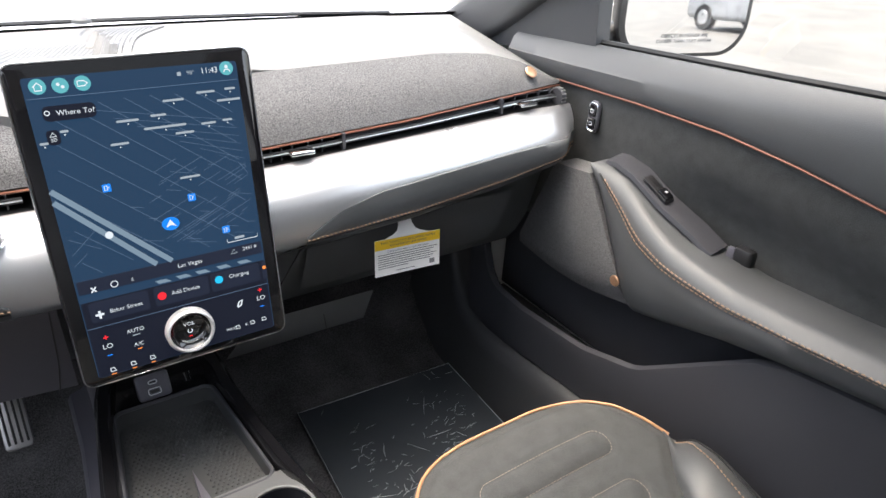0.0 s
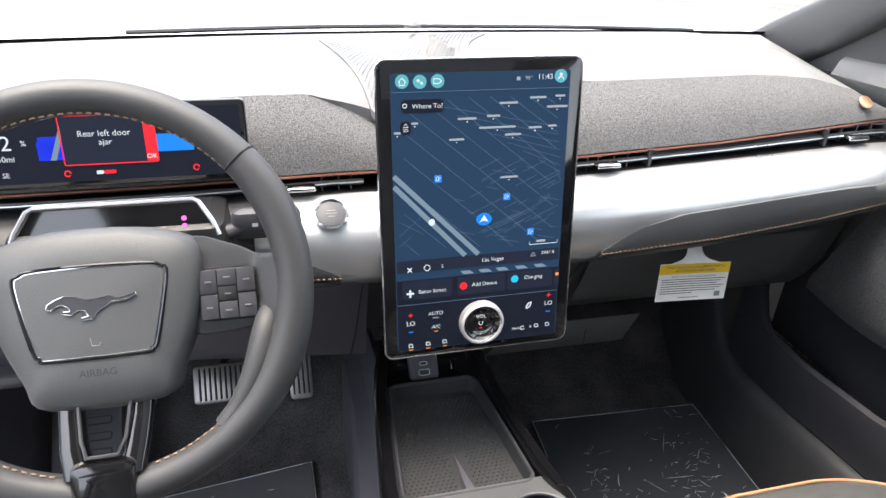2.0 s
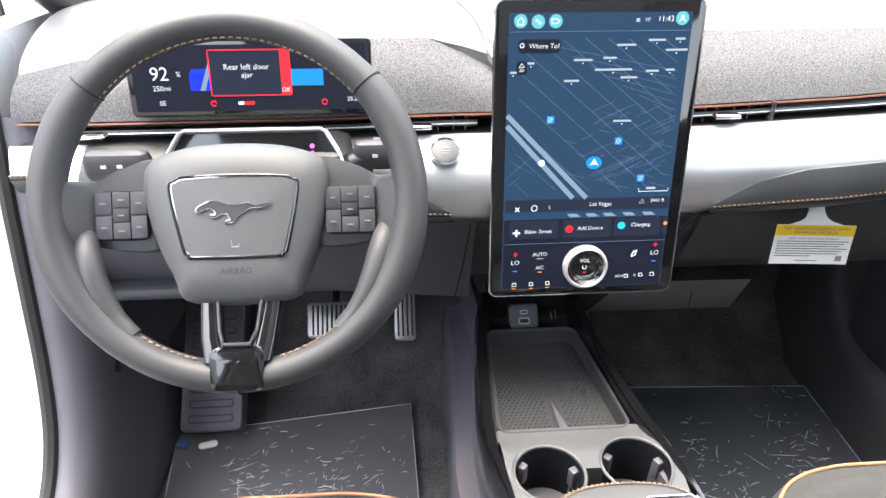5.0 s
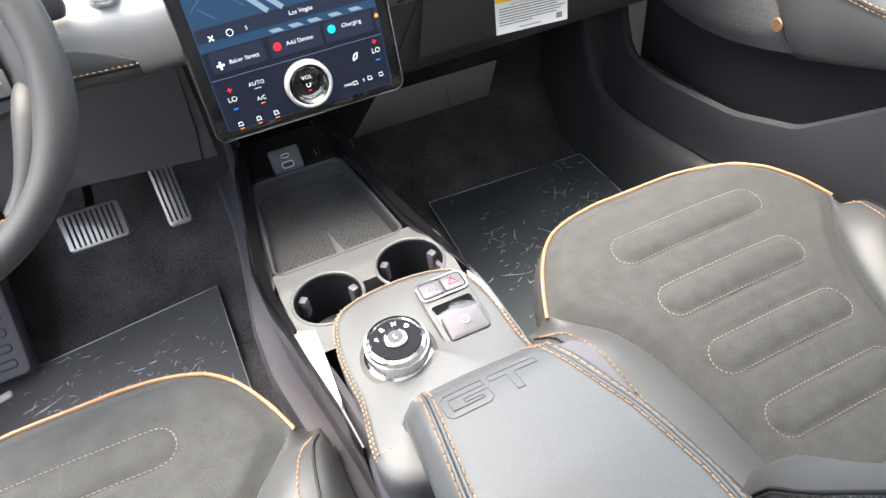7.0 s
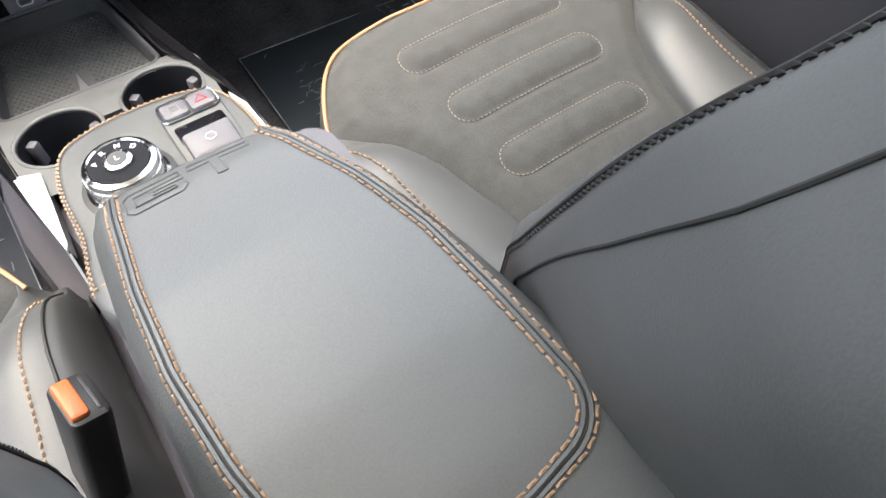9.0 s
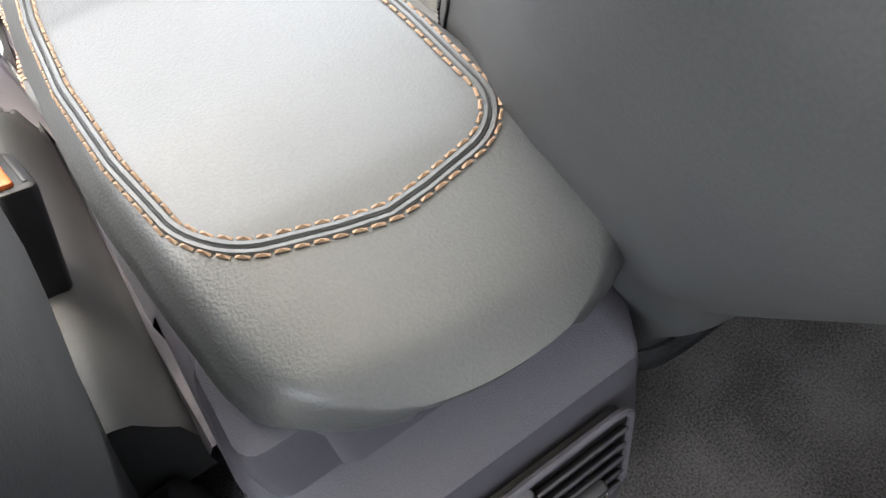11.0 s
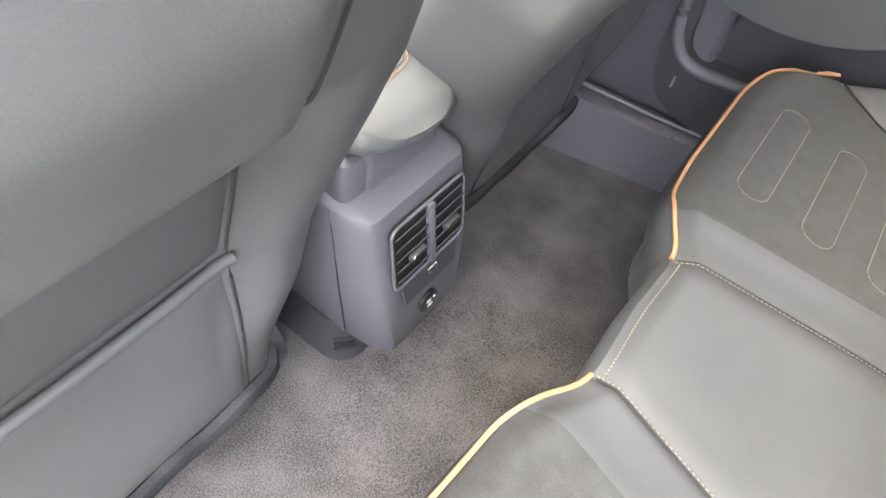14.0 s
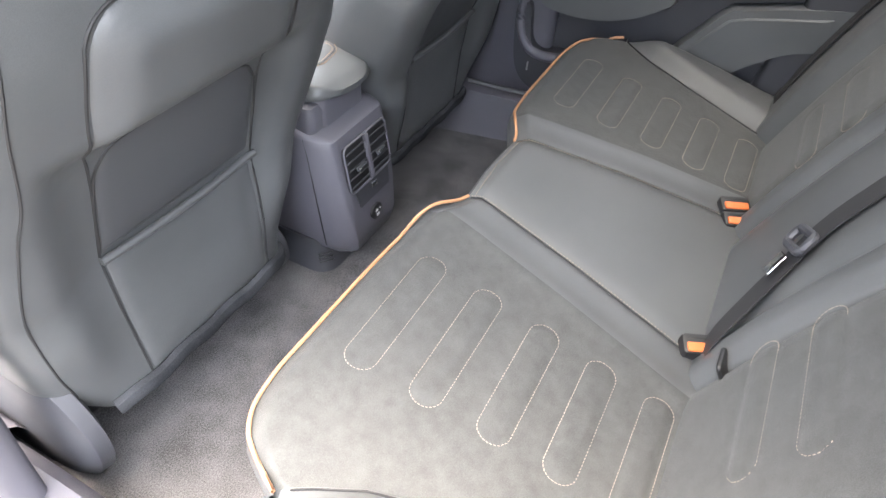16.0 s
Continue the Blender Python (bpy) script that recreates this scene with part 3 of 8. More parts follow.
def parked_car(at, turn, paint, tall=0.0):
    m = Matrix.Translation(at) @ Matrix.Rotation(radians(turn), 4, "Z")
    car = thing("parked_car", "dark parked pickup-style car on the lot" if tall else "dark parked car standing on the lot", "car", m=m, group="parked cars")
    rings = []
    for y, w, z0, z1 in ((-2.3, 0.7, 0.4, 0.75), (-2.2, 0.86, 0.3, 0.9 + tall), (-1.2, 0.92, 0.28, 0.98 + tall), (0.2, 0.93, 0.28, 1.0 + tall), (1.6, 0.9, 0.28, 1.0 + tall), (2.15, 0.84, 0.3, 0.92 + tall), (2.3, 0.66, 0.42, 0.78)):
        c, h = (z0 + z1) / 2, z1 - z0
        rings.append([(x, y, c + z) for x, z in rr(2 * w, h, 0.14, 4)])
    part("body", Geo().loft(rings), paint, car)
    rings = []
    for z, w, a, b in ((0.96 + tall, 0.84, -0.9, 1.7), (1.15 + tall, 0.8, -0.6, 1.55), (1.42 + tall, 0.68, -0.1, 1.2), (1.5 + tall, 0.55, 0.1, 1.0)):
        rings.append([(x, (a + b) / 2 + y, z) for x, y in rr(2 * w, b - a, 0.15, 4)])
    part("cabin", Geo().loft(rings), PIANO, car, "dark glazed cabin")
    for sx in (-1, 1):
        for sy in (-1.42, 1.42):
            rot = Matrix.Translation((sx * 0.82, sy, 0.34)) @ Matrix.Rotation(radians(90), 4, "Y")
            wheel = part("wheel", Geo().lathe([(0.2, -0.11), (0.32, -0.11), (0.34, -0.07), (0.34, 0.07), (0.32, 0.11), (0.2, 0.11)], 24, rot), RUBBER, car, "black tyre")
            part("rim", Geo().lathe([(0.05, -0.12), (0.18, -0.118), (0.2, -0.1), (0.2, 0.1), (0.18, 0.118), (0.05, 0.12)], 18, rot), SILVER, wheel)
        part("headlamp", Geo().rbox((sx * 0.62, -2.24, 0.72), (0.36, 0.1, 0.14), 0.03), CHROME, car)
    part("grille", Geo().rbox((0, -2.28, 0.55), (0.9, 0.06, 0.2), 0.02), BLACK, car)
    return car


parked_car((1.9, 12.4, -0.45), 4, CAR_DARK)
parked_car((8.2, 15.6, -0.45), 2, CAR_GREY)
parked_car((-3.6, 14.4, -0.45), -3, CAR_GREY)
parked_car((10.5, -15.6, -0.45), 165, CAR_GREY, 0.25)
parked_car((14.0, -18.0, -0.45), 165, CAR_DARK, 0.25)


# ---------------------------------------------------------------- front seats
CX = 0.37


def cushion_z(y):
    return interp(y, [-0.68, -0.56, -0.48, -0.40, -0.31, -0.27, -0.24, -0.215], [0.232, 0.248, 0.264, 0.284, 0.302, 0.305, 0.300, 0.290])


def cushion_half(y):
    if y > -0.345:
        return 0.218 * min(1.0, (max(-0.210 - y, 0.0) / 0.135)) ** 0.25
    return interp(y, [-0.68, -0.52, -0.44, -0.40, -0.37, -0.345], [0.108, 0.128, 0.150, 0.170, 0.197, 0.218])


FRONT_PADS = [(0.0, -0.319, 0.109, 0.0205, 0.02), (0.0, -0.400, 0.101, 0.0205, 0.02), (0.0, -0.479, 0.095, 0.0205, 0.02), (0.0, -0.558, 0.089, 0.0205, 0.02)]


def insert_z(x, y):
    edge = min(cushion_half(y) - abs(x), (-0.210 - y) * 0.8)
    return cushion_z(y) - 0.35 * x * x - 0.011 * (1 - smooth(edge, 0, 0.035)) + quilt(x, y, FRONT_PADS)


BACK_Z = [0.15, 0.30, 0.41, 0.565, 0.75, 0.95, 1.04]


def back_y(z):
    return interp(z, BACK_Z, [-0.822, -0.812, -0.812, -0.857, -0.922, -0.995, -1.026])


def back_half(z):
    return interp(z, [0.15, 0.25, 0.39, 0.46, 0.54, 0.60, 0.68, 0.76, 0.86, 0.95, 1.00, 1.03, 1.04], [0.192, 0.216, 0.257, 0.281, 0.302, 0.308, 0.288, 0.262, 0.235, 0.205, 0.180, 0.150, 0.11])


OUTER = [1]


def side_half(x, z):
    """Half width on the side of x: the flank by the door spreads wider towards the hinge."""
    if x * OUTER[0] > 0:
        return max(back_half(z), interp(z, [0.15, 0.20, 0.25, 0.39, 0.50, 0.60, 0.68], [0.225, 0.262, 0.288, 0.306, 0.314, 0.318, 0.285]))
    return back_half(z)


def flank(x, z):
    """The padded flanks stand proud of the panel between them."""
    return 0.030 * max(smooth(abs(x) / side_half(x, z), 0.50, 0.78), smooth(z, 0.59, 0.64)) * smooth(z, 0.18, 0.34) * (1 - smooth(z, 0.72, 0.88))


def back_point(z, a):
    """A point of the backrest's skin at height z, a going round from the outer side over the front."""
    c, s = math.cos(a), math.sin(a)
    w = side_half(c, z)
    x = w * (1 - interp(z, [0.35, 0.45, 0.62], [0.03, 0.08, 0.18]) * smooth(s, 0.0, 0.5)) * math.copysign(abs(c) ** (0.31 if s > 0 else 0.24), c)
    th = interp(z, [0.15, 0.3, 0.43, 0.6, 0.85, 0.98, 1.04], [0.17, 0.185, 0.16, 0.145, 0.11, 0.09, 0.05])
    yc = back_y(z) + th / 2
    y = yc + th / 2 * math.copysign(abs(s) ** (0.45 if s > 0 else 0.42), s)
    if s < 0:
        y -= flank(x, z)
    if s > 0:
        env = smooth(z, 0.22, 0.34) * (1 - smooth(z, 0.72, 0.9))
        y += 0.052 * env * smooth(abs(x) / w, 0.55, 0.84) * smooth(s, 0.0, 0.45)
    return (x, y, z)


def rear_y(x, z):
    k = min(abs(x) / side_half(x, z), 1.0)
    s = math.sqrt(max(1 - k ** (2 / 0.24), 0.0))
    th = interp(z, [0.15, 0.3, 0.43, 0.6, 0.85, 0.98, 1.04], [0.17, 0.185, 0.16, 0.145, 0.11, 0.09, 0.05])
    return back_y(z) + th / 2 - th / 2 * s ** 0.42 - flank(x, z)


def back_panel(half, z0, z1, r_top, r_bottom, off, nu=24, nv=20, bulge=0.004):
    """A sewn panel lying on the rear of the backrest."""
    top = []
    for j in range(nv + 1):
        z = z0 + (z1 - z0) * j / nv
        dt, db = z1 - z, z - z0
        cut = 0.0
        if dt < r_top:
            cut = r_top - math.sqrt(max(r_top ** 2 - (r_top - dt) ** 2, 0))
        if db < r_bottom:
            cut = max(cut, r_bottom - math.sqrt(max(r_bottom ** 2 - (r_bottom - db) ** 2, 0)))
        h = half(z) - cut
        row = []
        for i in range(nu + 1):
            u = -1 + 2 * i / nu
            u = math.copysign(1 - (1 - abs(u)) ** 1.4, u)
            x = h * u
            e = min(h - abs(x), dt, db)
            row.append((x, rear_y(x, z) - off * smooth(e, -0.003, 0.010) - bulge * smooth(e, 0, 0.05) + 0.002, z))
        top.append(row)
    return top


def front_seat(cx, recline, back):
    s = thing("front_seat", "black leather front seat with suede insert and copper piping", "car seat", (cx, -0.45, 0.0), group="front seats")
    OUTER[0] = 1 if cx > 0 else -1
    tilt = Matrix.Translation((0, -0.70 - back, 0.2)) @ Matrix.Rotation(radians(recline), 4, "X") @ Matrix.Translation((0, 0.70, -0.2))

    def seat_shift(geo):
        return geo.move(Matrix.Translation((cx, 0, 0)))

    def rest_shift(geo):
        return geo.move(Matrix.Translation((cx, 0, 0)) @ tilt)

    # suede insert with sewn pads
    rows = []
    for j in range(101):
        y = -0.2106 - 0.4694 * (j / 100) ** 1.3
        h = cushion_half(y)
        rows.append([(h * u, y, insert_z(h * u, y)) for u in np.linspace(-1, 1, 87)])
    ins = part("seat_insert", seat_shift(Geo().solid(rows, [[(x, y, 0.17) for x, y, z in r] for r in rows])), SUEDE, s, "charcoal suede insert with stitched oblong pads", angle=60)
    g = Geo()
    for pad_at in FRONT_PADS:
        g.dashes([(q[0], q[1], insert_z(q[0], q[1]) + 0.0014) for q in pill_line(*pad_at)], 0.0034, 0.0018, 0.0006, 0.0005, True)
    part("pad_stitching", seat_shift(g), THREAD_PALE, ins, kind="stuff")
    # front roll below the piping
    out = [(cushion_half(y) * sgn, y) for sgn, seq in ((-1, -0.2106 - 0.1344 * np.linspace(1, 0, 30) ** 2), (1, -0.2106 - 0.1344 * np.linspace(0, 1, 30) ** 2)) for y in seq]
    rings = []
    for dz, push in ((0.0, 0.0), (-0.012, 0.006), (-0.03, 0.010), (-0.06, 0.009), (-0.10, 0.0), (-0.14, -0.015)):
        rings.append([(x * (1 + push / 0.3), y + push * (1 if abs(x) < 0.2 else 0.4), insert_z(x * 0.995, y - 0.001) + dz) for x, y in out])
    part("front_roll", seat_shift(Geo().grid(rings)), LEATHER, s)
    part("piping", seat_shift(Geo().tube([(x, y, insert_z(x * 0.995, y - 0.001) + 0.002) for x, y in out], 0.0022, 8)), COPPER, s, "bright copper piping")
    # side bolsters
    for sgn in (-1, 1):
        rows, low, seam, ridge = [], [], [], []
        for j in range(31):
            y = -0.338 - 0.345 * j / 30
            a, b = cushion_half(y) - 0.004, 0.247
            rise = smooth(-y, 0.335, 0.44) * (0.030 + 0.006 * smooth(-y, 0.50, 0.68))
            zc = cushion_z(y) - 0.35 * a * a - 0.010
            row = []
            for i in range(17):
                t = i / 16
                x = a + (b - a) * t
                z = zc + 0.003 * smooth(t, 0, 0.05) + rise * math.sin(math.pi * min(t * 0.82 + 0.06, 1)) ** 0.8 - 0.03 * smooth(t, 0.85, 1.0) - 0.030 * (1 - smooth(-y, 0.338, 0.385)) * smooth(t, 0.0, 0.6)
                row.append((sgn * x, y, z))
            for k, z in enumerate((zc - 0.05, zc - 0.09, 0.14)):
                row.append((sgn * (b + 0.004 - 0.004 * k), y, z))
            rows.append(row)
            low.append([(q[0], q[1], 0.12) for q in row])
            seam.append((row[9][0], y, row[9][2] + 0.001))
            ridge.append((row[12][0], y, row[12][2] + 0.001))
        bol = part("bolster", seat_shift(Geo().solid(rows, low)), LEATHER, s, angle=50)
        part("stitching", seat_shift(Geo().dashes(seam[1:], 0.0042, 0.0026)), THREAD, bol, kind="stuff")
        part("seam", seat_shift(Geo().tube(ridge[1:], 0.0016, 6)), THREAD_BLACK, bol)
    # plinth and runners
    part("seat_base", seat_shift(Geo().rbox((0, -0.47, 0.115), (0.46, 0.40, 0.11), 0.04)), HARD, s, "dark plastic seat base")
    for sgn in (-1, 1):
        part("runner", seat_shift(Geo().rbox((sgn * 0.18, -0.50, 0.03), (0.045, 0.36, 0.055), 0.006)), BLACK, s, "black steel runner")
        k, hx, hy, hz = (0.66, 0.205, -0.745, 0.13) if sgn * cx < 0 else ((1.56, 0.268, -0.712, 0.155) if cx < 0 else (0.85, 0.215, -0.715, 0.13))
        part("hinge_cover", seat_shift(Geo().lathe([(0.02, -0.026), (0.078 * k, -0.024), (0.09 * k, -0.012), (0.092 * k, 0.010), (0.07 * k, 0.022), (0.02, 0.024)], 28, Matrix.Translation((sgn * hx, hy, hz)) @ Matrix.Rotation(radians(90), 4, "Y"))), HARD, s, "scuffed dark hinge cover" if k > 1.3 else "rounded dark hinge cover")
    # backrest
    n = 120
    zs = [0.15, 0.165, 0.19, 0.22, 0.26] + [0.30 + 0.015 * i for i in range(37)] + [0.86, 0.89, 0.92, 0.95, 0.98, 1.0, 1.02, 1.03, 1.037, 1.04]
    rings = [[back_point(z, 2 * math.pi * k / n) for k in range(n)] for z in zs]
    back = part("backrest", rest_shift(Geo().loft(rings)), LEATHER, s, angle=60)
    for sgn in (-1, 1):
        a0 = 2 * math.pi * 9 / n
        for da, mt, nm in ((0.0, THREAD_BLACK, "stitching"), (2 * math.pi * 1 / n, THREAD_BLACK, "stitching")):
            path = []
            for z in [q for q in zs if 0.21 < q < 0.85]:
                q = Vector(back_point(z, a0 + da if sgn > 0 else math.pi - a0 - da))
                path.append(q + Vector((sgn * 0.0006, 0.0008, 0)))
            if da:
                part("seam", rest_shift(Geo().tube(path, 0.0013, 6)), mt, back)
            else:
                part(nm, rest_shift(Geo().dashes(path, 0.0024, 0.0020, 0.0008, 0.0008)), mt, back, kind="stuff")
        path = []
        for z in [q for q in zs if 0.30 < q < 0.85]:
            a1 = 2 * math.pi * (6.6 - 1.4 * smooth(z, 0.45, 0.62)) / n
            q = Vector(back_point(z, a1 if sgn > 0 else math.pi - a1))
            path.append(Vector((q.x + sgn * 0.0004, q.y, z)))
        part("side_seam", rest_shift(Geo().tube(path, 0.0010, 6)), THREAD_BLACK, back)
    low = lambda z: interp(z, [0.16, 0.30, 0.43], [0.138, 0.141, 0.143])
    up = lambda z: interp(z, [0.42, 0.54, 0.61], [0.143, 0.141, 0.141])
    def closed(rows):
        return Geo().solid(rows, [[(x, y + 0.012, z) for x, y, z in r] for r in rows])
    part("pocket", rest_shift(closed(back_panel(low, 0.165, 0.406, 0.006, 0.004, 0.006, bulge=0.004))), LEATHER, back, angle=70)
    roll = [(x, rear_y(x, 0.412) - 0.006 - 0.004 * math.cos(x * 9), 0.412 - 0.004 * (1 - (x / 0.15) ** 2)) for x in np.linspace(-0.149, 0.149, 30)]
    part("pocket_edge", rest_shift(Geo().tube(roll, 0.006, 10)), LEATHER, back)
    part("back_panel", rest_shift(closed(back_panel(up, 0.418, 0.605, 0.055, 0.004, 0.004, bulge=0.003))), SOFT, back, angle=70)
    part("upper_pad", rest_shift(closed(back_panel(lambda z: interp(z, [0.60, 0.63, 0.69, 0.73, 0.785], [0.147, 0.158, 0.160, 0.157, 0.150]), 0.612, 0.785, 0.05, 0.004, 0.006, bulge=0.018))), LEATHER, back, angle=70)
    for sgn in (-1, 1):
        line = spline([(sgn * 0.141, 0.17), (sgn * 0.144, 0.30), (sgn * 0.146, 0.42), (sgn * 0.144, 0.54), (sgn * 0.147, 0.585), (sgn * 0.156, 0.613), (sgn * 0.163, 0.65), (sgn * 0.162, 0.71), (sgn * 0.155, 0.757), (sgn * 0.124, 0.782), (sgn * 0.06, 0.788), (0, 0.788)], 6)
        part("back_seam", rest_shift(Geo().tube([(x, rear_y(x, z) - 0.0004, z) for x, z in line], 0.002, 6)), THREAD_BLACK, back)
    arc = [(-0.145, 0.425), (-0.143, 0.53), (-0.131, 0.575), (-0.095, 0.600), (0, 0.609), (0.095, 0.600), (0.131, 0.575), (0.143, 0.53), (0.145, 0.425)]
    part("panel_seam", rest_shift(Geo().tube([(q[0], rear_y(q[0], q[1]) - 0.001, q[1]) for q in spline([(x, z, 0) for x, z in arc], 6)], 0.0022, 6)), THREAD_BLACK, back)
    line = spline([(OUTER[0] * a, b) for a, b in ((0.225, 0.82), (0.240, 0.72), (0.244, 0.61), (0.257, 0.55), (0.271, 0.44), (0.268, 0.32), (0.252, 0.23))], 6)
    part("flank_seam", rest_shift(Geo().tube([(x, rear_y(x, z) - 0.0004, z) for x, z in line], 0.0018, 6)), THREAD_BLACK, back)
    hem = [(x, rear_y(x, 0.17) - 0.004, 0.155 + 0.003 * math.sin(x * 60)) for x in np.linspace(-0.212, 0.212, 40)]
    part("felt_hem", rest_shift(Geo().tube(hem, 0.011, 8, flat=1.5)), CARPET_DARK, back, "dark felt hem below the backrest")
    return s


front_seat(CX, 8, 0.008)
front_seat(-CX, 0, 0)


# ---------------------------------------------------------------- rear bench
def bench_z(y):
    return interp(y, [-1.56, -1.48, -1.288, -1.108, -1.06, -1.03, -1.01], [0.262, 0.279, 0.322, 0.354, 0.360, 0.358, 0.350])


MID = 0.018


def bench_front(x):
    return sum(front_line(x + 0.012 * k) * w for k, w in ((-2, 0.1), (-1, 0.2), (0, 0.4), (1, 0.2), (2, 0.1)))


def front_line(x):
    a = abs(x - MID * (1 - smooth(abs(x), 0.15, 0.3)))
    return interp(a, [0.0, 0.085, 0.11, 0.15, 0.20, 0.30, 0.52, 0.58, 0.62, 0.645, 0.66], [-1.062, -1.066, -1.066, -1.045, -1.022, -1.014, -1.012, -1.022, -1.045, -1.085, -1.13])


REAR_PADS = [(cx, y, hw, 0.0225, 0.022) for cx in (-0.366, 0.389) for y, hw in ((-1.098, 0.114), (-1.193, 0.110), (-1.287, 0.105), (-1.377, 0.101), (-1.465, 0.098))]


def mid_half(y):
    return interp(y, [-1.52, -1.30, -1.07], [0.19, 0.146, 0.098])


def side_seam(y):
    return interp(y, [-1.52, -1.45, -1.3, -1.2, -1.15, -1.12], [0.515, 0.53, 0.565, 0.60, 0.63, 0.652])


def bench_top(x, y):
    a = abs(x - MID * (1 - smooth(abs(x), 0.25, 0.4)))
    f = bench_front(x) - y
    z = bench_z(y) - 0.014 * (1 - smooth(f, 0, 0.03))
    mh = mid_half(y)
    z += 0.004 * smooth(mh - a, -0.004, 0.03)
    z -= 0.003 * math.exp(-((a - mh) / 0.006) ** 2)
    z += 0.005 * math.exp(-((a - (mh + 0.075)) / 0.022) ** 2)
    ss = side_seam(y)
    if y < -1.12 and a > ss:
        z += 0.035 * smooth(a - ss, 0, 0.05) * smooth(-y, 1.12, 1.22) - 0.05 * smooth(a, 0.66, 0.70)
    if a < 0.6:
        z += quilt(x, y, REAR_PADS, 0.0022, 0.003)
    return z


bench = thing("rear_bench", "black leather and suede rear bench seat with copper piping", "car seat", (0, -1.25, 0.0))


def bench_strip(x0, x1, nu, nv=90, y_end=-1.56, y_start=None):
    rows = []
    for i in range(nu + 1):
        u = i / nu
        row = []
        for j in range(nv + 1):
            v = j / nv
            ya = bench_front(x0(-1.1) + (x1(-1.1) - x0(-1.1)) * u) if y_start is None else y_start
            y = ya + (y_end - ya) * v
            x = x0(y) + (x1(y) - x0(y)) * u
            row.append((x, y, bench_top(x, y)))
        rows.append(row)
    return Geo().solid(rows, [[(x, y, 0.2) for x, y, z in r] for r in rows])


for sgn in (-1, 1):
    def inner(y, s=sgn):
        return MID + s * (mid_half(y) + 0.075)
    def outer(y, s=sgn):
        return s * (side_seam(y) if y < -1.12 else 0.652)
    ins = part("seat_insert", bench_strip(inner, outer, 84), SUEDE, bench, "charcoal suede insert with stitched oblong pads", angle=60)
    g = Geo()
    for cx, cy, hw, hh, r in REAR_PADS:
        if cx * sgn > 0:
            g.dashes([(q[0], q[1], bench_top(q[0], q[1]) + 0.0012) for q in pill_line(cx, cy, hw, hh, r)], 0.0034, 0.0018, 0.0006, 0.0005, True)
    part("pad_stitching", g, THREAD_PALE, ins, kind="stuff")
    part("channel", bench_strip(lambda y, s=sgn: MID + s * mid_half(y), inner, 20), LEATHER, bench, angle=60)
    part("side_bolster", bench_strip(outer, lambda y, s=sgn: s * 0.70, 16, y_start=-1.12), LEATHER, bench, angle=60)
    pts = [(x, bench_front(x)) for x in np.linspace(0.098 + sgn * MID, 0.66, 60)] + [(side_seam(-1.13), -1.15)]
    part("piping", Geo().tube([(sgn * x, bench_front(sgn * x) + 0.001 if x < 0.655 else y, bench_top(sgn * min(x, 0.64), y - 0.001) + 0.003) for x, y in pts], 0.0028, 8), COPPER, bench, "bright copper piping")
    line = [(MID + sgn * (mid_half(y) - 0.002), y, bench_top(MID + sgn * (mid_half(y) - 0.006), y) + 0.0012) for y in np.linspace(-1.07, -1.48, 60)]
    part("stitching", Geo().dashes(line, 0.0032, 0.0026, 0.0008, 0.0006), THREAD_PALE, bench, kind="stuff")
    part("seam", Geo().tube([(x + sgn * 0.0032, y, z - 0.0008) for x, y, z in line], 0.0013, 6), THREAD_BLACK, bench)
    line = [(sgn * (side_seam(y) + 0.004), y, bench_top(sgn * (side_seam(y) + 0.006), y) + 0.0012) for y in np.linspace(-1.13, -1.5, 60)]
    part("seam", Geo().tube(line, 0.0016, 6), THREAD_BLACK, bench)
part("centre_seat", bench_strip(lambda y: MID - mid_half(y), lambda y: MID + mid_half(y), 30), LEATHER, bench, "plain leather centre seat", angle=60)
part("stitching", Geo().dashes([(x, bench_front(x) - 0.010, bench_top(x, bench_front(x) - 0.010) + 0.0012) for x in np.linspace(MID - 0.096, MID + 0.096, 30)], 0.0030, 0.0019, 0.0008, 0.0006), THREAD_PALE, bench, kind="stuff")
rows = []
for x in np.linspace(-0.66, 0.66, 140):
    y = bench_front(x)
    z0 = bench_top(x * 0.985, y - 0.001)
    rows.append([(x, y + p, z0 + d) for p, d in ((0, 0), (0.008, -0.012), (0.012, -0.04), (0.006, -0.08), (-0.015, -0.14), (-0.04, -0.20))] + [(x, y - 0.06, 0.02), (x, y - 0.065, -0.01)])
part("front_fascia", Geo().grid(rows), LEATHER, bench, angle=60)


def rest_point(x, s, lift=0.0):
    """The rear backrest: s metres up its slope."""
    lean = radians(25)
    y0, z0 = -1.485, 0.235
    bow = 0.02 * math.sin(min(s / 0.6, 1) * math.pi)
    n = Vector((0, math.cos(lean), math.sin(lean)))
    return Vector((x, y0 - s * math.sin(lean), z0 + s * math.cos(lean))) + n * (bow + lift)


REST_PADS = [(sx * 0.33, s, 0.105, 0.0225, 0.022) for sx in (-1, 1) for s in (0.19, 0.285, 0.38, 0.475)]


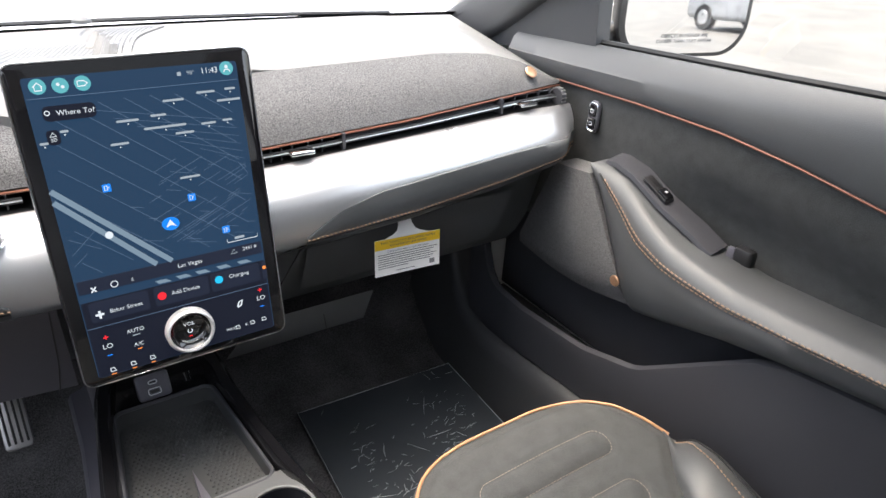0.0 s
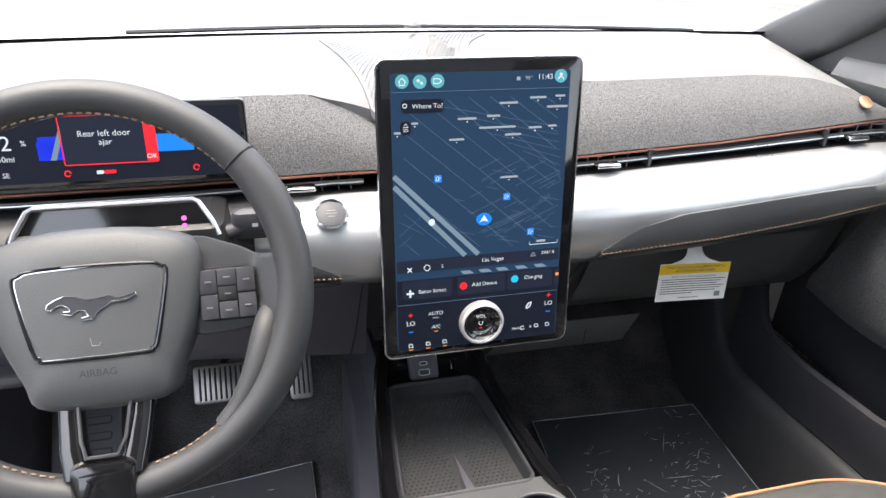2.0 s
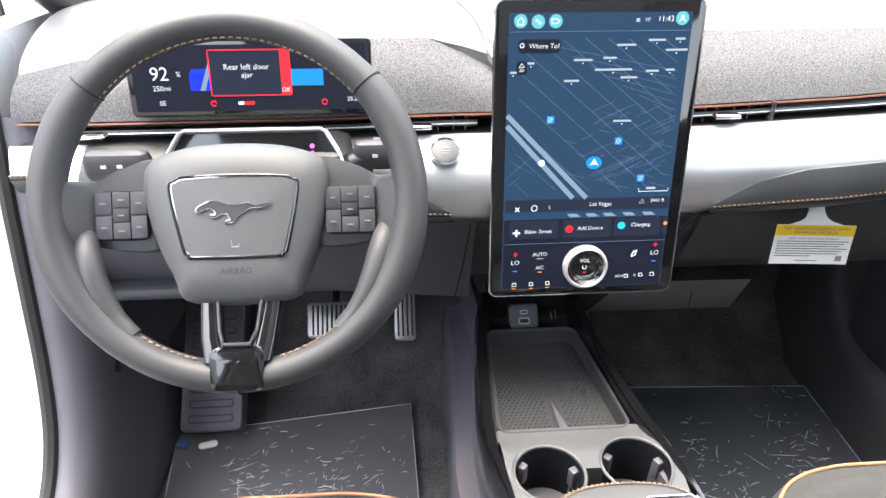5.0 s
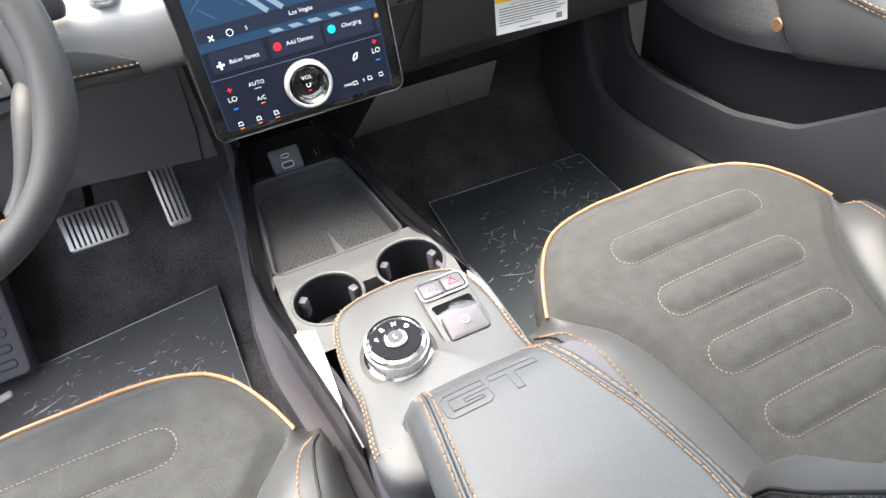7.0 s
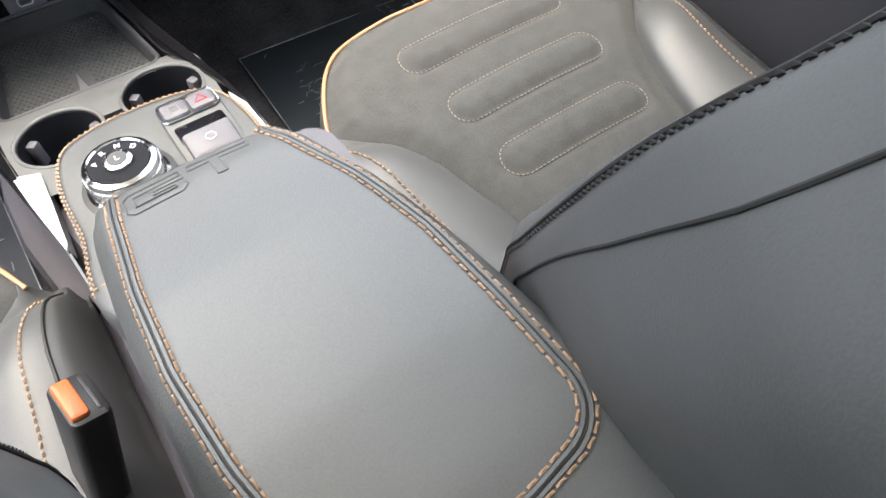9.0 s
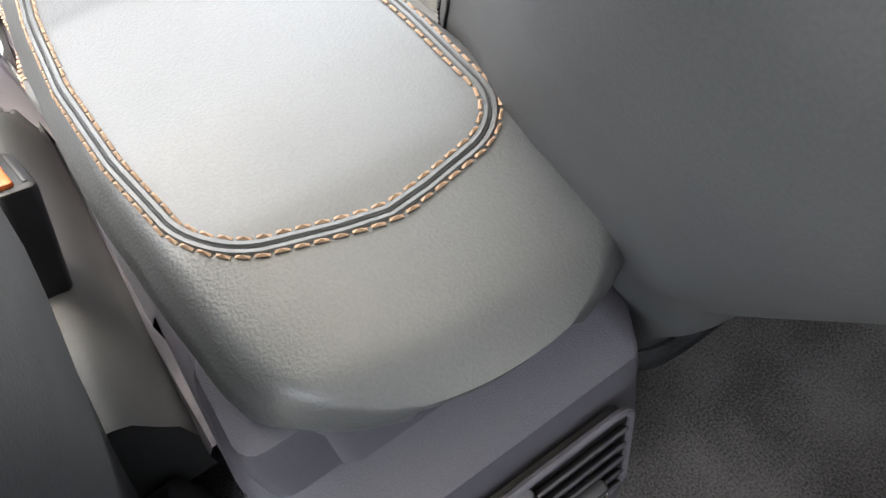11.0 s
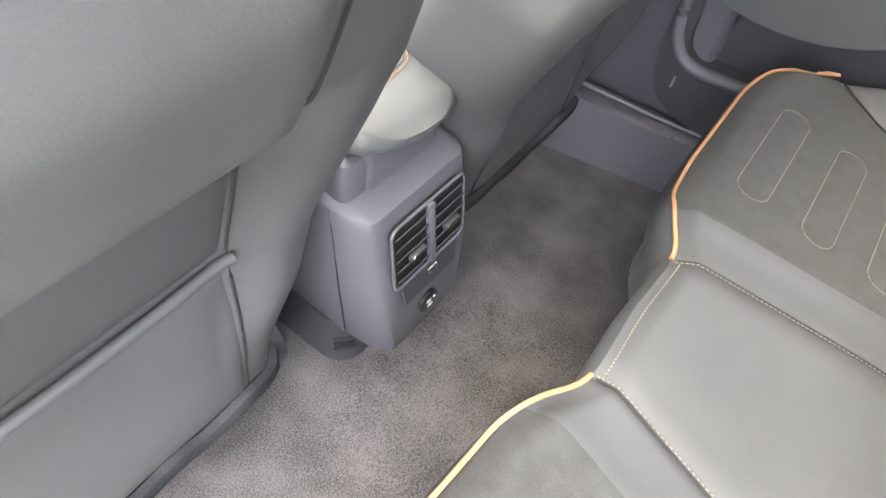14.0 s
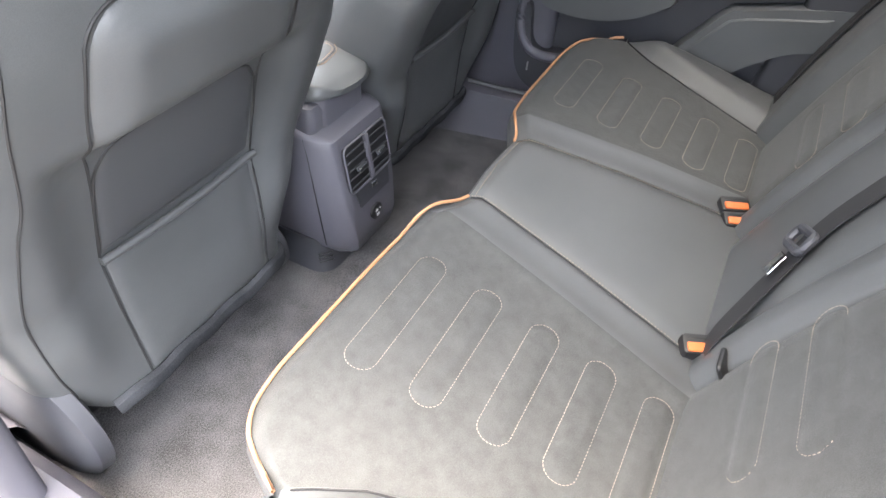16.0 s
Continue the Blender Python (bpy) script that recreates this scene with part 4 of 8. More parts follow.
def rest_strip(x0, x1, nu, nv=60, puff=0.0, pads=True):
    rows = []
    for i in range(nu + 1):
        x = x0 + (x1 - x0) * i / nu
        row = []
        for j in range(nv + 1):
            s = 0.66 * j / nv
            e = min(x - min(x0, x1), max(x0, x1) - x, s, 0.66 - s)
            lift = puff * smooth(e, 0, 0.03) - 0.006 * (1 - smooth(e, 0, 0.008))
            if pads:
                lift += quilt(x, s, REST_PADS, 0.0022, 0.003)
            row.append(tuple(rest_point(x, s, lift)))
        rows.append(row)
    return Geo().solid(rows, [[(x, y - 0.09, z - 0.03) for x, y, z in r] for r in rows])


for sgn in (-1, 1):
    ins = part("suede_panel", rest_strip(sgn * 0.228, sgn * 0.50, 66, 100, 0.004), SUEDE, bench, "charcoal suede panel with stitched oblong pads", angle=60)
    g = Geo()
    for cx, cs, hw, hh, r in REST_PADS:
        if cx * sgn > 0:
            g.dashes([tuple(rest_point(q[0], q[1], 0.0022)) for q in pill_line(cx, cs, hw, hh, r)], 0.0034, 0.0018, 0.0006, 0.0005, True)
    part("pad_stitching", g, THREAD_PALE, ins, kind="stuff")
    part("wing", rest_strip(sgn * 0.505, sgn * 0.66, 14, 40, 0.03, False), LEATHER, bench)
    part("inner_panel", rest_strip(sgn * 0.145, sgn * 0.224, 16, 60, 0.012, False), LEATHER, bench, angle=60)
part("centre_panel", rest_strip(-0.14, 0.14, 14, 40, 0.008, False), LEATHER, bench, "plain leather centre panel")

REAR_SHIFT = Vector((0.022, -0.07, 0))
bench.location += REAR_SHIFT


# ---------------------------------------------------------------- centre console
con = thing("centre_console", "dark centre console with gloss black rails and leather top", "console", (0, -0.3, -0.01))
# side body: section across at stations along y (left and right half widths)
rows = []
for y, hl, hr, top in ((0.30, 0.118, 0.070, 0.27), (0.16, 0.116, 0.066, 0.285), (0.05, 0.122, 0.066, 0.285), (-0.10, 0.136, 0.078, 0.290), (-0.19, 0.134, 0.087, 0.298), (-0.25, 0.124, 0.094, 0.302), (-0.32, 0.112, 0.098, 0.305), (-0.42, 0.098, 0.096, 0.310), (-0.52, 0.094, 0.094, 0.33), (-0.62, 0.090, 0.090, 0.36), (-0.70, 0.086, 0.086, 0.37)):
    rows.append([(-hl - 0.040, y, -0.02), (-hl - 0.036, y, 0.08), (-hl - 0.034, y, 0.175), (-hl - 0.028, y, 0.186), (-hl - 0.012, y, 0.190), (-hl - 0.002, y, 0.20), (-hl + 0.002, y, top - 0.02), (-hl + 0.012, y, top - 0.004), (-hl + 0.02, y, top - 0.006), (-hl + 0.022, y, top - 0.05),
                 (hr - 0.022, y, top - 0.05), (hr - 0.02, y, top - 0.006), (hr - 0.012, y, top - 0.004), (hr - 0.004, y, top - 0.02), (hr - 0.006, y, 0.2), (hr - 0.007, y, 0.13), (hr - 0.007, y, 0.05), (hr - 0.007, y, -0.02)])
part("body", Geo().grid(rows), HARD_GREY, con, "grey plastic console sides")
# gloss black rails round the tray, closed in a loop at the front; the tray sits nearer the driver
RAILS = {-1: ((0.155, -0.088, -0.062), (0.135, -0.106, -0.080), (0.10, -0.116, -0.092), (0.05, -0.123, -0.102), (-0.05, -0.133, -0.110), (-0.13, -0.140, -0.117), (-0.19, -0.136, -0.119), (-0.25, -0.125, -0.114), (-0.31, -0.115, -0.109), (-0.38, -0.103, -0.099), (-0.43, -0.098, -0.095)),
         1: ((0.155, 0.018, 0.044), (0.135, 0.036, 0.062), (0.10, 0.042, 0.066), (0.05, 0.046, 0.068), (-0.05, 0.056, 0.076), (-0.13, 0.062, 0.084), (-0.19, 0.072, 0.090), (-0.25, 0.086, 0.096), (-0.31, 0.094, 0.100), (-0.38, 0.096, 0.100), (-0.43, 0.093, 0.097))}
for sgn in (-1, 1):
    rail = []
    for y, xa, xb in RAILS[sgn]:
        z = interp(y, [-0.43, -0.25, -0.16, -0.05, 0.05, 0.12, 0.155], [0.312, 0.317, 0.313, 0.303, 0.303, 0.314, 0.320])
        c, w = (xa + xb) / 2, xb - xa
        rail.append([(c + sgn * a, y, z + b) for a, b in ((-w * 0.5, -0.05), (-w * 0.5, -0.004), (-w * 0.3, 0.003), (w * 0.25, 0.003), (w * 0.5, -0.004), (w * 0.54, -0.03), (w * 0.5, -0.07))])
    part("rail", Geo().grid(rail), PIANO, con, "gloss black rail")
part("rail_arch", Geo().grid([[(x, 0.150 + 0.012 * (1 - ((x + 0.022) / 0.075) ** 2), z) for z in (0.24, 0.28, 0.318)] + [(x, 0.168 + 0.012 * (1 - ((x + 0.022) / 0.075) ** 2), 0.323)] for x in np.linspace(-0.092, 0.048, 13)]), PIANO, con, "gloss black front arch")
# Chrome strips added for bright streaks reflected in the gloss black front.
for sgn in (-1, 1):
    for k in range(2):
        fx = -0.022 + sgn * (0.060 - 0.011 * k)
        part("glint_strip", Geo().solid([[(fx - 0.003, 0.150 - 0.018 * t, 0.318 - 0.030 * t), (fx + 0.003, 0.150 - 0.018 * t, 0.317 - 0.030 * t)] for t in (0, 0.4, 0.8, 1.0)], [[(fx - 0.003, 0.155 - 0.018 * t, 0.314 - 0.030 * t), (fx + 0.003, 0.155 - 0.018 * t, 0.313 - 0.030 * t)] for t in (0, 0.4, 0.8, 1.0)]), CHROME, con)
# bright plates filling the corners between the rails and the leather pad
for pts in ([(-0.119, -0.262), (-0.113, -0.31), (-0.1012, -0.382), (-0.0985, -0.374), (-0.0965, -0.32), (-0.0955, -0.272)], [(0.088, -0.272), (0.0955, -0.30), (0.0955, -0.345), (0.090, -0.34), (0.085, -0.295)]):
    part("bright_plate", Geo().prism(pts[::-1], 0.303, 0.3195, None, 0.02), SILVER, con, "bright silver corner plate")
# USB plate at the front of the tray
plate = part("usb_plate", Geo().rbox((0, 0, 0), (0.048, 0.040, 0.012), 0.006, m=None).move(Matrix.Translation((-0.036, 0.112, 0.295)) @ Matrix.Rotation(radians(52), 4, "X")), HARD_GREY, con, "grey plate with two charging sockets")
mu = Matrix.Translation((-0.036, 0.112, 0.295)) @ Matrix.Rotation(radians(52), 4, "X")
for yy, w, h in ((0.006, 0.012, 0.005), (-0.008, 0.017, 0.009)):
    part("socket", Geo().tube([tuple(mu @ Vector((x, yy + y, 0.0068))) for x, y in rr(w, h, 0.0024, 3)], 0.0007, 5, closed=True), MARK, plate)
    part("socket_mouth", Geo().prism(rr(w * 0.7, h * 0.5, 0.001, 3), 0.005, 0.0066, mu @ Matrix.Translation((0, yy, 0))), BLACK, plate)
part("socket_panel", Geo().grid([[(x, 0.085 + 0.065 * k, 0.272 + 0.047 * k) for k in (0, 0.5, 1)] for x in (-0.10, -0.05, 0.01, 0.055)]), PIANO, con)
part("pen_clip", Geo().tube([(0.010, 0.116, 0.298), (0.010, 0.106, 0.290), (0.017, 0.106, 0.290), (0.017, 0.118, 0.299)], 0.0015, 6), CHROME, con)
# tray with raised rim and a small-dimple mat
fine = [(x * interp(y - 0.034, [-0.152, 0.088], [1.0, 0.80]), y - 0.034) for x, y in rr(0.178, 0.240, 0.018, 8)]


def tray_z(y):
    return interp(y, [-0.15, 0.1], [0.274, 0.262])


rings = []
for k, dz in ((1.0, 0.022), (0.985, 0.026), (0.955, 0.024), (0.945, 0.012), (0.93, 0.001), (0.8, 0.0), (0.4, 0.0), (0.02, 0.0)):
    rings.append([(p[0] * k, -0.02 + (p[1] + 0.02) * k, tray_z(-0.02 + (p[1] + 0.02) * k) + dz) for p in fine])
tray = part("tray", Geo().loft(rings, cap=False), TRAY_RUBBER, con, "black rubber-lined phone tray")
part("tray_rim", Geo().tube([(p[0] * 0.97, -0.02 + (p[1] + 0.02) * 0.97, tray_z(p[1]) + 0.026) for p in fine], 0.0030, 6, closed=True), HARD, tray)
g = Geo()
for j in range(34):
    for i in range(24):
        x, y = -0.080 + 0.007 * (i + 0.5 * (j % 2)), 0.064 - 0.0063 * j
        if abs(x) < interp(y, [-0.15, 0.08], [0.082, 0.063]) and not (abs(x - 0.004) < 0.011 and y < -0.055):
            z = tray_z(y)
            g.add([(x, y + 0.0026, z), (x - 0.0026, y, z), (x, y - 0.0026, z), (x + 0.0026, y, z), (x, y, z + 0.0024)], [(0, 1, 4), (1, 2, 4), (2, 3, 4), (3, 0, 4)])
part("mat_dimple", g, TRAY_RUBBER, tray, "raised dimples of the charging mat", kind="stuff", angle=10)
part("divider", Geo().add([(0.002, -0.055, tray_z(-0.055)), (-0.007, -0.147, 0.272), (0.011, -0.147, 0.272), (-0.004, -0.147, 0.296), (0.008, -0.147, 0.296)], [(0, 1, 3), (0, 4, 2), (0, 3, 4), (1, 2, 4, 3), (0, 2, 1)]), HARD_GREY, tray, "wedge-shaped divider")
tray.location.x += -0.029
# cup holder plate with two wells
cups = [(-0.070, -0.229, 0.041), (0.038, -0.222, 0.041)]
top, nx, ny = [], 81, 61
cupg = Geo()
for j in range(ny):
    y = -0.145 - 0.16 * j / (ny - 1)
    row = []
    for i in range(nx):
        x = -0.118 + 0.206 * i / (nx - 1)
        d = min(math.hypot(x - cx, y - cy) - r for cx, cy, r in cups)
        if abs(x + 0.016) < 0.03 and -0.252 < y < -0.226:
            d = min(d, -0.003 if abs(x + 0.016) < 0.022 else 0.0)
        z = 0.302 + 0.014 * smooth(-y, 0.145, 0.2) - 0.092 * smooth(-d, -0.0005, 0.0035)
        row.append((x * (1 - 0.06 * smooth(-y, 0.2, 0.3)), y, z))
    top.append(row)
cupg.grid(top)
cup = part("cup_holder", cupg, SOFT_GREY, con, "grey twin cup holder with black wells", angle=50)
for cx, cy, r in cups:
    part("well", Geo().lathe([(r - 0.0015, 0.0), (r - 0.002, -0.012), (r - 0.004, -0.078), (r - 0.008, -0.082), (0.0005, -0.082)], 36, Matrix.Translation((cx * 0.975, cy, 0.3135)), False), WELL_BLACK, cup)
    part("lip", Geo().tube([(cx * 0.975 + (r + 0.0008) * math.cos(a), cy + (r + 0.0008) * math.sin(a), 0.3155) for a in np.linspace(0, 2 * math.pi, 40)[:-1]], 0.0022, 8, closed=True), SOFT_GREY, cup)
    for a in (20, 140, 260):
        m = Matrix.Translation((cx * 0.975, cy, 0.293)) @ Matrix.Rotation(radians(a), 4, "Z")
        part("grip", Geo().rbox((r - 0.006, 0, 0), (0.010, 0.011, 0.026), 0.002, m=None).move(m), HARD_GREY, cup, "springy grey cup grip")


def outline(pts, n=8):
    return [(p[0], p[1]) for p in spline([(x, y, 0) for x, y in pts], n, True)]


# leather shifter pad
padline = outline([(-0.074, -0.285), (-0.045, -0.268), (0.0, -0.263), (0.045, -0.268), (0.074, -0.285), (0.086, -0.33), (0.086, -0.40), (0.080, -0.50), (-0.080, -0.50), (-0.086, -0.40), (-0.086, -0.33)])


def pad_z(y):
    return interp(y, [-0.5, -0.27], [0.348, 0.338])


rings = []
for k, dz in ((0.97, -0.045), (1.0, -0.036), (1.0, -0.012), (0.99, -0.004), (0.965, 0.0), (0.9, 0.002), (0.6, 0.003), (0.02, 0.003)):
    rings.append([(x * k, -0.385 + (y + 0.385) * k, pad_z(y) + dz) for x, y in padline])
pad = part("shifter_pad", Geo().loft(rings, cap=False), LEATHER_LID, con, "grey leather pad round the gear dial", angle=60)
for k in (0.95, 0.985):
    part("stitching", Geo().dashes([(x * k, -0.385 + (y + 0.385) * k, pad_z(y) + (0.0022 if k < 0.97 else -0.002)) for x, y in padline if y > -0.47], 0.0036, 0.0022, 0.0009, 0.0007), THREAD, pad, kind="stuff")
# rotary dial
dm = Matrix.Translation((-0.032, -0.370, 0.345)) @ Matrix.Rotation(radians(3), 4, "X")
dial = part("gear_dial", Geo().lathe([(0.002, 0.0), (0.034, 0.0), (0.034, 0.004), (0.0305, 0.006), (0.0305, 0.02), (0.029, 0.0245), (0.0255, 0.026), (0.024, 0.0245), (0.002, 0.0245)], 64, dm), CHROME, con, "knurled chrome gear dial")
g = Geo()
for k in range(72):
    a = 2 * math.pi * k / 72
    c = Vector((0.0306 * math.cos(a), 0.0306 * math.sin(a), 0.0125))
    g.box(tuple(dm @ c), (0.0016, 0.0014, 0.014), (dm.to_3x3() @ Matrix.Rotation(a, 3, "Z")))
part("knurling", g, CHROME, dial, kind="stuff")
part("dial_face", Geo().lathe([(0.024, 0.0248), (0.0238, 0.0254), (0.012, 0.0254), (0.002, 0.0254)], 40, dm), WELL_BLACK, dial, "gloss black dial face")
part("dial_hub", Geo().lathe([(0.0115, 0.0254), (0.0115, 0.0275), (0.010, 0.0285), (0.002, 0.0285)], 32, dm), CHROME, dial)
part("dial_button", Geo().lathe([(0.008, 0.0286), (0.0078, 0.0292), (0.002, 0.0292)], 24, dm), HARD, dial)
words("letter", "L", 0.008, MARK, dial, dm @ Matrix.Translation((0, 0, 0.0295)))
for ch, a in (("P", 158), ("R", 118), ("N", 75), ("D", 32)):
    words("letter", ch, 0.0066, MARK, dial, dm @ Matrix.Translation((0.0178 * math.cos(radians(a)), 0.0178 * math.sin(radians(a)), 0.0258)) @ Matrix.Rotation(radians(a - 90) * 0.6, 4, "Z"), bold=0.0002)
part("dial_gasket", Geo().lathe([(0.030, -0.003), (0.0385, -0.002), (0.0385, 0.0022), (0.0335, 0.003)], 48, dm), BLACK, dial)
# button bank and parking brake switch
bm_ = Matrix.Translation((0.042, -0.340, 0.3435)) @ Matrix.Rotation(radians(2.5), 4, "X")
bank = part("switch_bank", Geo().rbox((0, 0, 0), (0.056, 0.094, 0.006), 0.010, m=None).move(bm_), SOFT_GREY, con, "grey switch surround")
for k, (mx, mt) in enumerate(((-0.0125, MARK_GREY), (0.0125, UI_RED))):
    b = part("button", Geo().rbox((mx, 0.030, 0.004), (0.024, 0.021, 0.006), 0.004).move(bm_), HARD_GREY, bank)
    tri = [(0.0, 0.005), (-0.0055, -0.004), (0.0055, -0.004)] if k else [(-0.004, 0.003), (-0.004, -0.003), (0.004, -0.003), (0.004, 0.003)]
    part("mark", Geo().tube([tuple(bm_ @ Vector((mx + x, 0.030 + y, 0.0073))) for x, y in tri], 0.0006, 4, closed=True), mt, bank)
part("button_frame", Geo().tube([tuple(bm_ @ Vector((x, 0.030 + y, 0.0045))) for x, y in rr(0.053, 0.026, 0.006, 4)], 0.0012, 6, closed=True), CHROME, bank)
part("brake_recess", Geo().rbox((0, -0.004, 0.0025), (0.046, 0.026, 0.003), 0.004).move(bm_), PIANO, bank)
part("brake_switch", Geo().rbox((0, 0, 0), (0.044, 0.030, 0.010), 0.004).move(bm_ @ Matrix.Translation((0, -0.028, 0.006)) @ Matrix.Rotation(radians(14), 4, "X")), HARD_GREY, bank, "satin parking brake paddle")
part("brake_mark", Geo().tube([tuple(bm_ @ Vector((0.0045 * math.cos(a), -0.028 + 0.0045 * math.sin(a), 0.0122))) for a in np.linspace(0, 6.28, 14)], 0.0005, 4), MARK, bank)


# ---------------------------------------------------------------- armrest lid
def lid_mid(y):
    return interp(y, [-0.83, -0.75, -0.70, -0.63, -0.57, -0.505, -0.46], [0.029, 0.0235, 0.0195, 0.016, 0.012, 0.006, 0.003])


def lid_half(y):
    return interp(y, [-0.85, -0.80, -0.77, -0.72, -0.65, -0.57, -0.50, -0.47], [0.082, 0.086, 0.088, 0.089, 0.087, 0.081, 0.070, 0.064])


def lid_z(x, y):
    h = lid_half(y)
    d = abs(x - lid_mid(y))
    z = interp(y, [-0.85, -0.83, -0.80, -0.76, -0.70, -0.60, -0.52, -0.495, -0.475, -0.46], [0.434, 0.441, 0.448, 0.455, 0.458, 0.457, 0.450, 0.442, 0.420, 0.385])
    return z - 0.004 * (d / h) ** 2 - 0.014 * smooth(d / h, 0.80, 1.0) ** 2


def lid_skew(x, y):
    """The lid's rear end sits slightly askew."""
    return y - 0.09 * (x - lid_mid(y)) * smooth(-y, 0.68, 0.76)


lid = thing("armrest_lid", "grey leather armrest lid with copper double stitching", "armrest", (0, -0.64, 0.39))
rows, low = [], []
for j in range(72):
    y = -0.458 - 0.387 * j / 71
    h = lid_half(y)
    e = 0
    if y < -0.795:
        e = (-0.795 - y) / 0.05
        h = 0.0865 * math.sqrt(max(1 - e ** 2.6 * 0.80, 0.02))
    row = []
    for i in range(41):
        u = -1 + 2 * i / 40
        x = lid_mid(y) + h * u
        row.append((x, lid_skew(x, y) - 0.006 * (1 - u * u) * smooth(-y, 0.78, 0.84), lid_z(x, y) - 0.006 * smooth(e, 0.5, 1.0) - 0.010 * smooth(abs(u), 0.8, 1.0) * smooth(e, 0.0, 0.6)))
    rows.append(row)
    low.append([(lid_mid(y) + (x - lid_mid(y)) * 0.985, yy + 0.004 * smooth(-y, 0.8, 0.84), interp(y, [-0.84, -0.78, -0.5, -0.458], [0.415, 0.414, 0.395, 0.355])) for x, yy, z in row])
part("pad", Geo().solid(rows, low), LEATHER_LID, lid, angle=60)


def lid_line(off):
    pts = []
    for y in np.linspace(-0.475, -0.738, 40):
        pts.append((-(interp(y, [-0.738, -0.70, -0.64, -0.58, -0.505, -0.475], [0.0675, 0.0705, 0.072, 0.066, 0.0515, 0.047]) + off), y))
    for a in np.linspace(0, 78, 10)[1:]:
        pts.append((-(0.0325 + (0.035 + off) * math.cos(radians(a))), -0.738 - (0.035 + off) * math.sin(radians(a))))
    for x in (0.018, 0.0):
        pts.append((-x, -0.738 - 0.043 - off + 0.003 * (x / 0.018)))
    pts = pts + [(-x, y) for x, y in pts[-2::-1]]
    return [(x + lid_mid(y), lid_skew(x + lid_mid(y), y), lid_z(x + lid_mid(y), y)) for x, y in pts]


for off in (-0.0031, 0.0046):
    line = spline(lid_line(off), 3)
    part("stitching", Geo().dashes([(q[0], q[1], q[2] + 0.0006) for q in line], 0.0056, 0.0016, 0.0008, 0.0007), THREAD, lid, "copper thread", kind="stuff")
for off, r, mt in ((-0.0008, 0.0016, LEATHER_LID), (0.0008, 0.0008, THREAD_BLACK), (0.0026, 0.0015, LEATHER_LID)):
    part("seam", Geo().tube([(x, y, z + 0.0002) for x, y, z in lid_line(off)], r, 6), mt, lid)
# embossed letters near the front of the lid
emb = lambda x, y: (x, y, lid_z(x, y) + 0.0002)


def emboss(pts):
    q = spline([(x, y, 0) for x, y in pts], 1, True)
    out = []
    for a, b in zip(q, q[1:] + q[:1]):
        for t in (0, 0.25, 0.5, 0.75):
            p = a + (b - a) * t
            out.append(emb(p[0], p[1]))
    return out


lx, ly = -0.040, -0.527
for pts in ([(0, 0.004), (0.004, 0.0), (0.033, 0.0), (0.037, 0.004), (0.037, 0.013), (0.017, 0.013), (0.017, 0.009), (0.031, 0.009), (0.031, 0.006), (0.006, 0.006), (0.006, 0.018), (0.036, 0.018), (0.036, 0.024), (0.004, 0.024), (0, 0.020)],
            [(0.055, 0.0), (0.061, 0.0), (0.061, 0.018), (0.081, 0.018), (0.081, 0.024), (0.035 + 0.006, 0.024), (0.041, 0.018), (0.055, 0.018)]):
    part("embossed_letter", Geo().tube(emboss([(lx + x, ly + y) for x, y in pts]), 0.0007, 6, closed=True), LEATHER_LID, lid)
# bin below the lid
part("bin", Geo().loft([[(0.020 + x * (1 if x > 0 else 0.8), -0.655 + y, z) for x, y in rr(2 * w, 0.34, 0.02, 4)] for z, w in ((0.25, 0.078), (0.36, 0.080), (0.418, 0.079))]), HARD_GREY, con, "grey storage bin under the lid")
part("bin_catch", Geo().rbox((-0.046, -0.790, 0.374), (0.05, 0.062, 0.075), 0.014), HARD_GREY, con)

# ---------------------------------------------------------------- rear face of the console
rear = thing("rear_air_console", "grey plastic rear console with twin air vents", "console", (0, -0.76, 0.0))
rows = []
for z, y, hw in ((0.055, -0.772, 0.062), (0.062, -0.798, 0.070), (0.085, -0.822, 0.078), (0.12, -0.828, 0.086), (0.20, -0.818, 0.097), (0.28, -0.802, 0.101), (0.335, -0.790, 0.1005), (0.3485, -0.7868, 0.0995), (0.3520, -0.7820, 0.0985), (0.366, -0.715, 0.094), (0.372, -0.66, 0.09)):
    rows.append([(-hw - 0.004, -0.60, z), (-hw - 0.004, min(y + 0.06, -0.62), z), (-hw + 0.001, y + 0.022, z), (-hw + 0.012, y + 0.004, z)] + [(hw * u, y, z) for u in (-0.82, -0.66, -0.655, -0.3, 0.3, 0.655, 0.66, 0.82)] + [(hw - 0.012, y + 0.004, z), (hw - 0.001, y + 0.022, z), (hw + 0.004, min(y + 0.06, -0.62), z), (hw + 0.004, -0.60, z)])
part("housing", Geo().grid(rows), HARD_GREY, rear)
part("housing_seam", Geo().tube(spline([(-0.1015, -0.735, 0.35), (-0.1035, -0.745, 0.30), (-0.1015, -0.755, 0.2), (-0.091, -0.76, 0.09)], 6), 0.0012, 6), BLACK, rear)
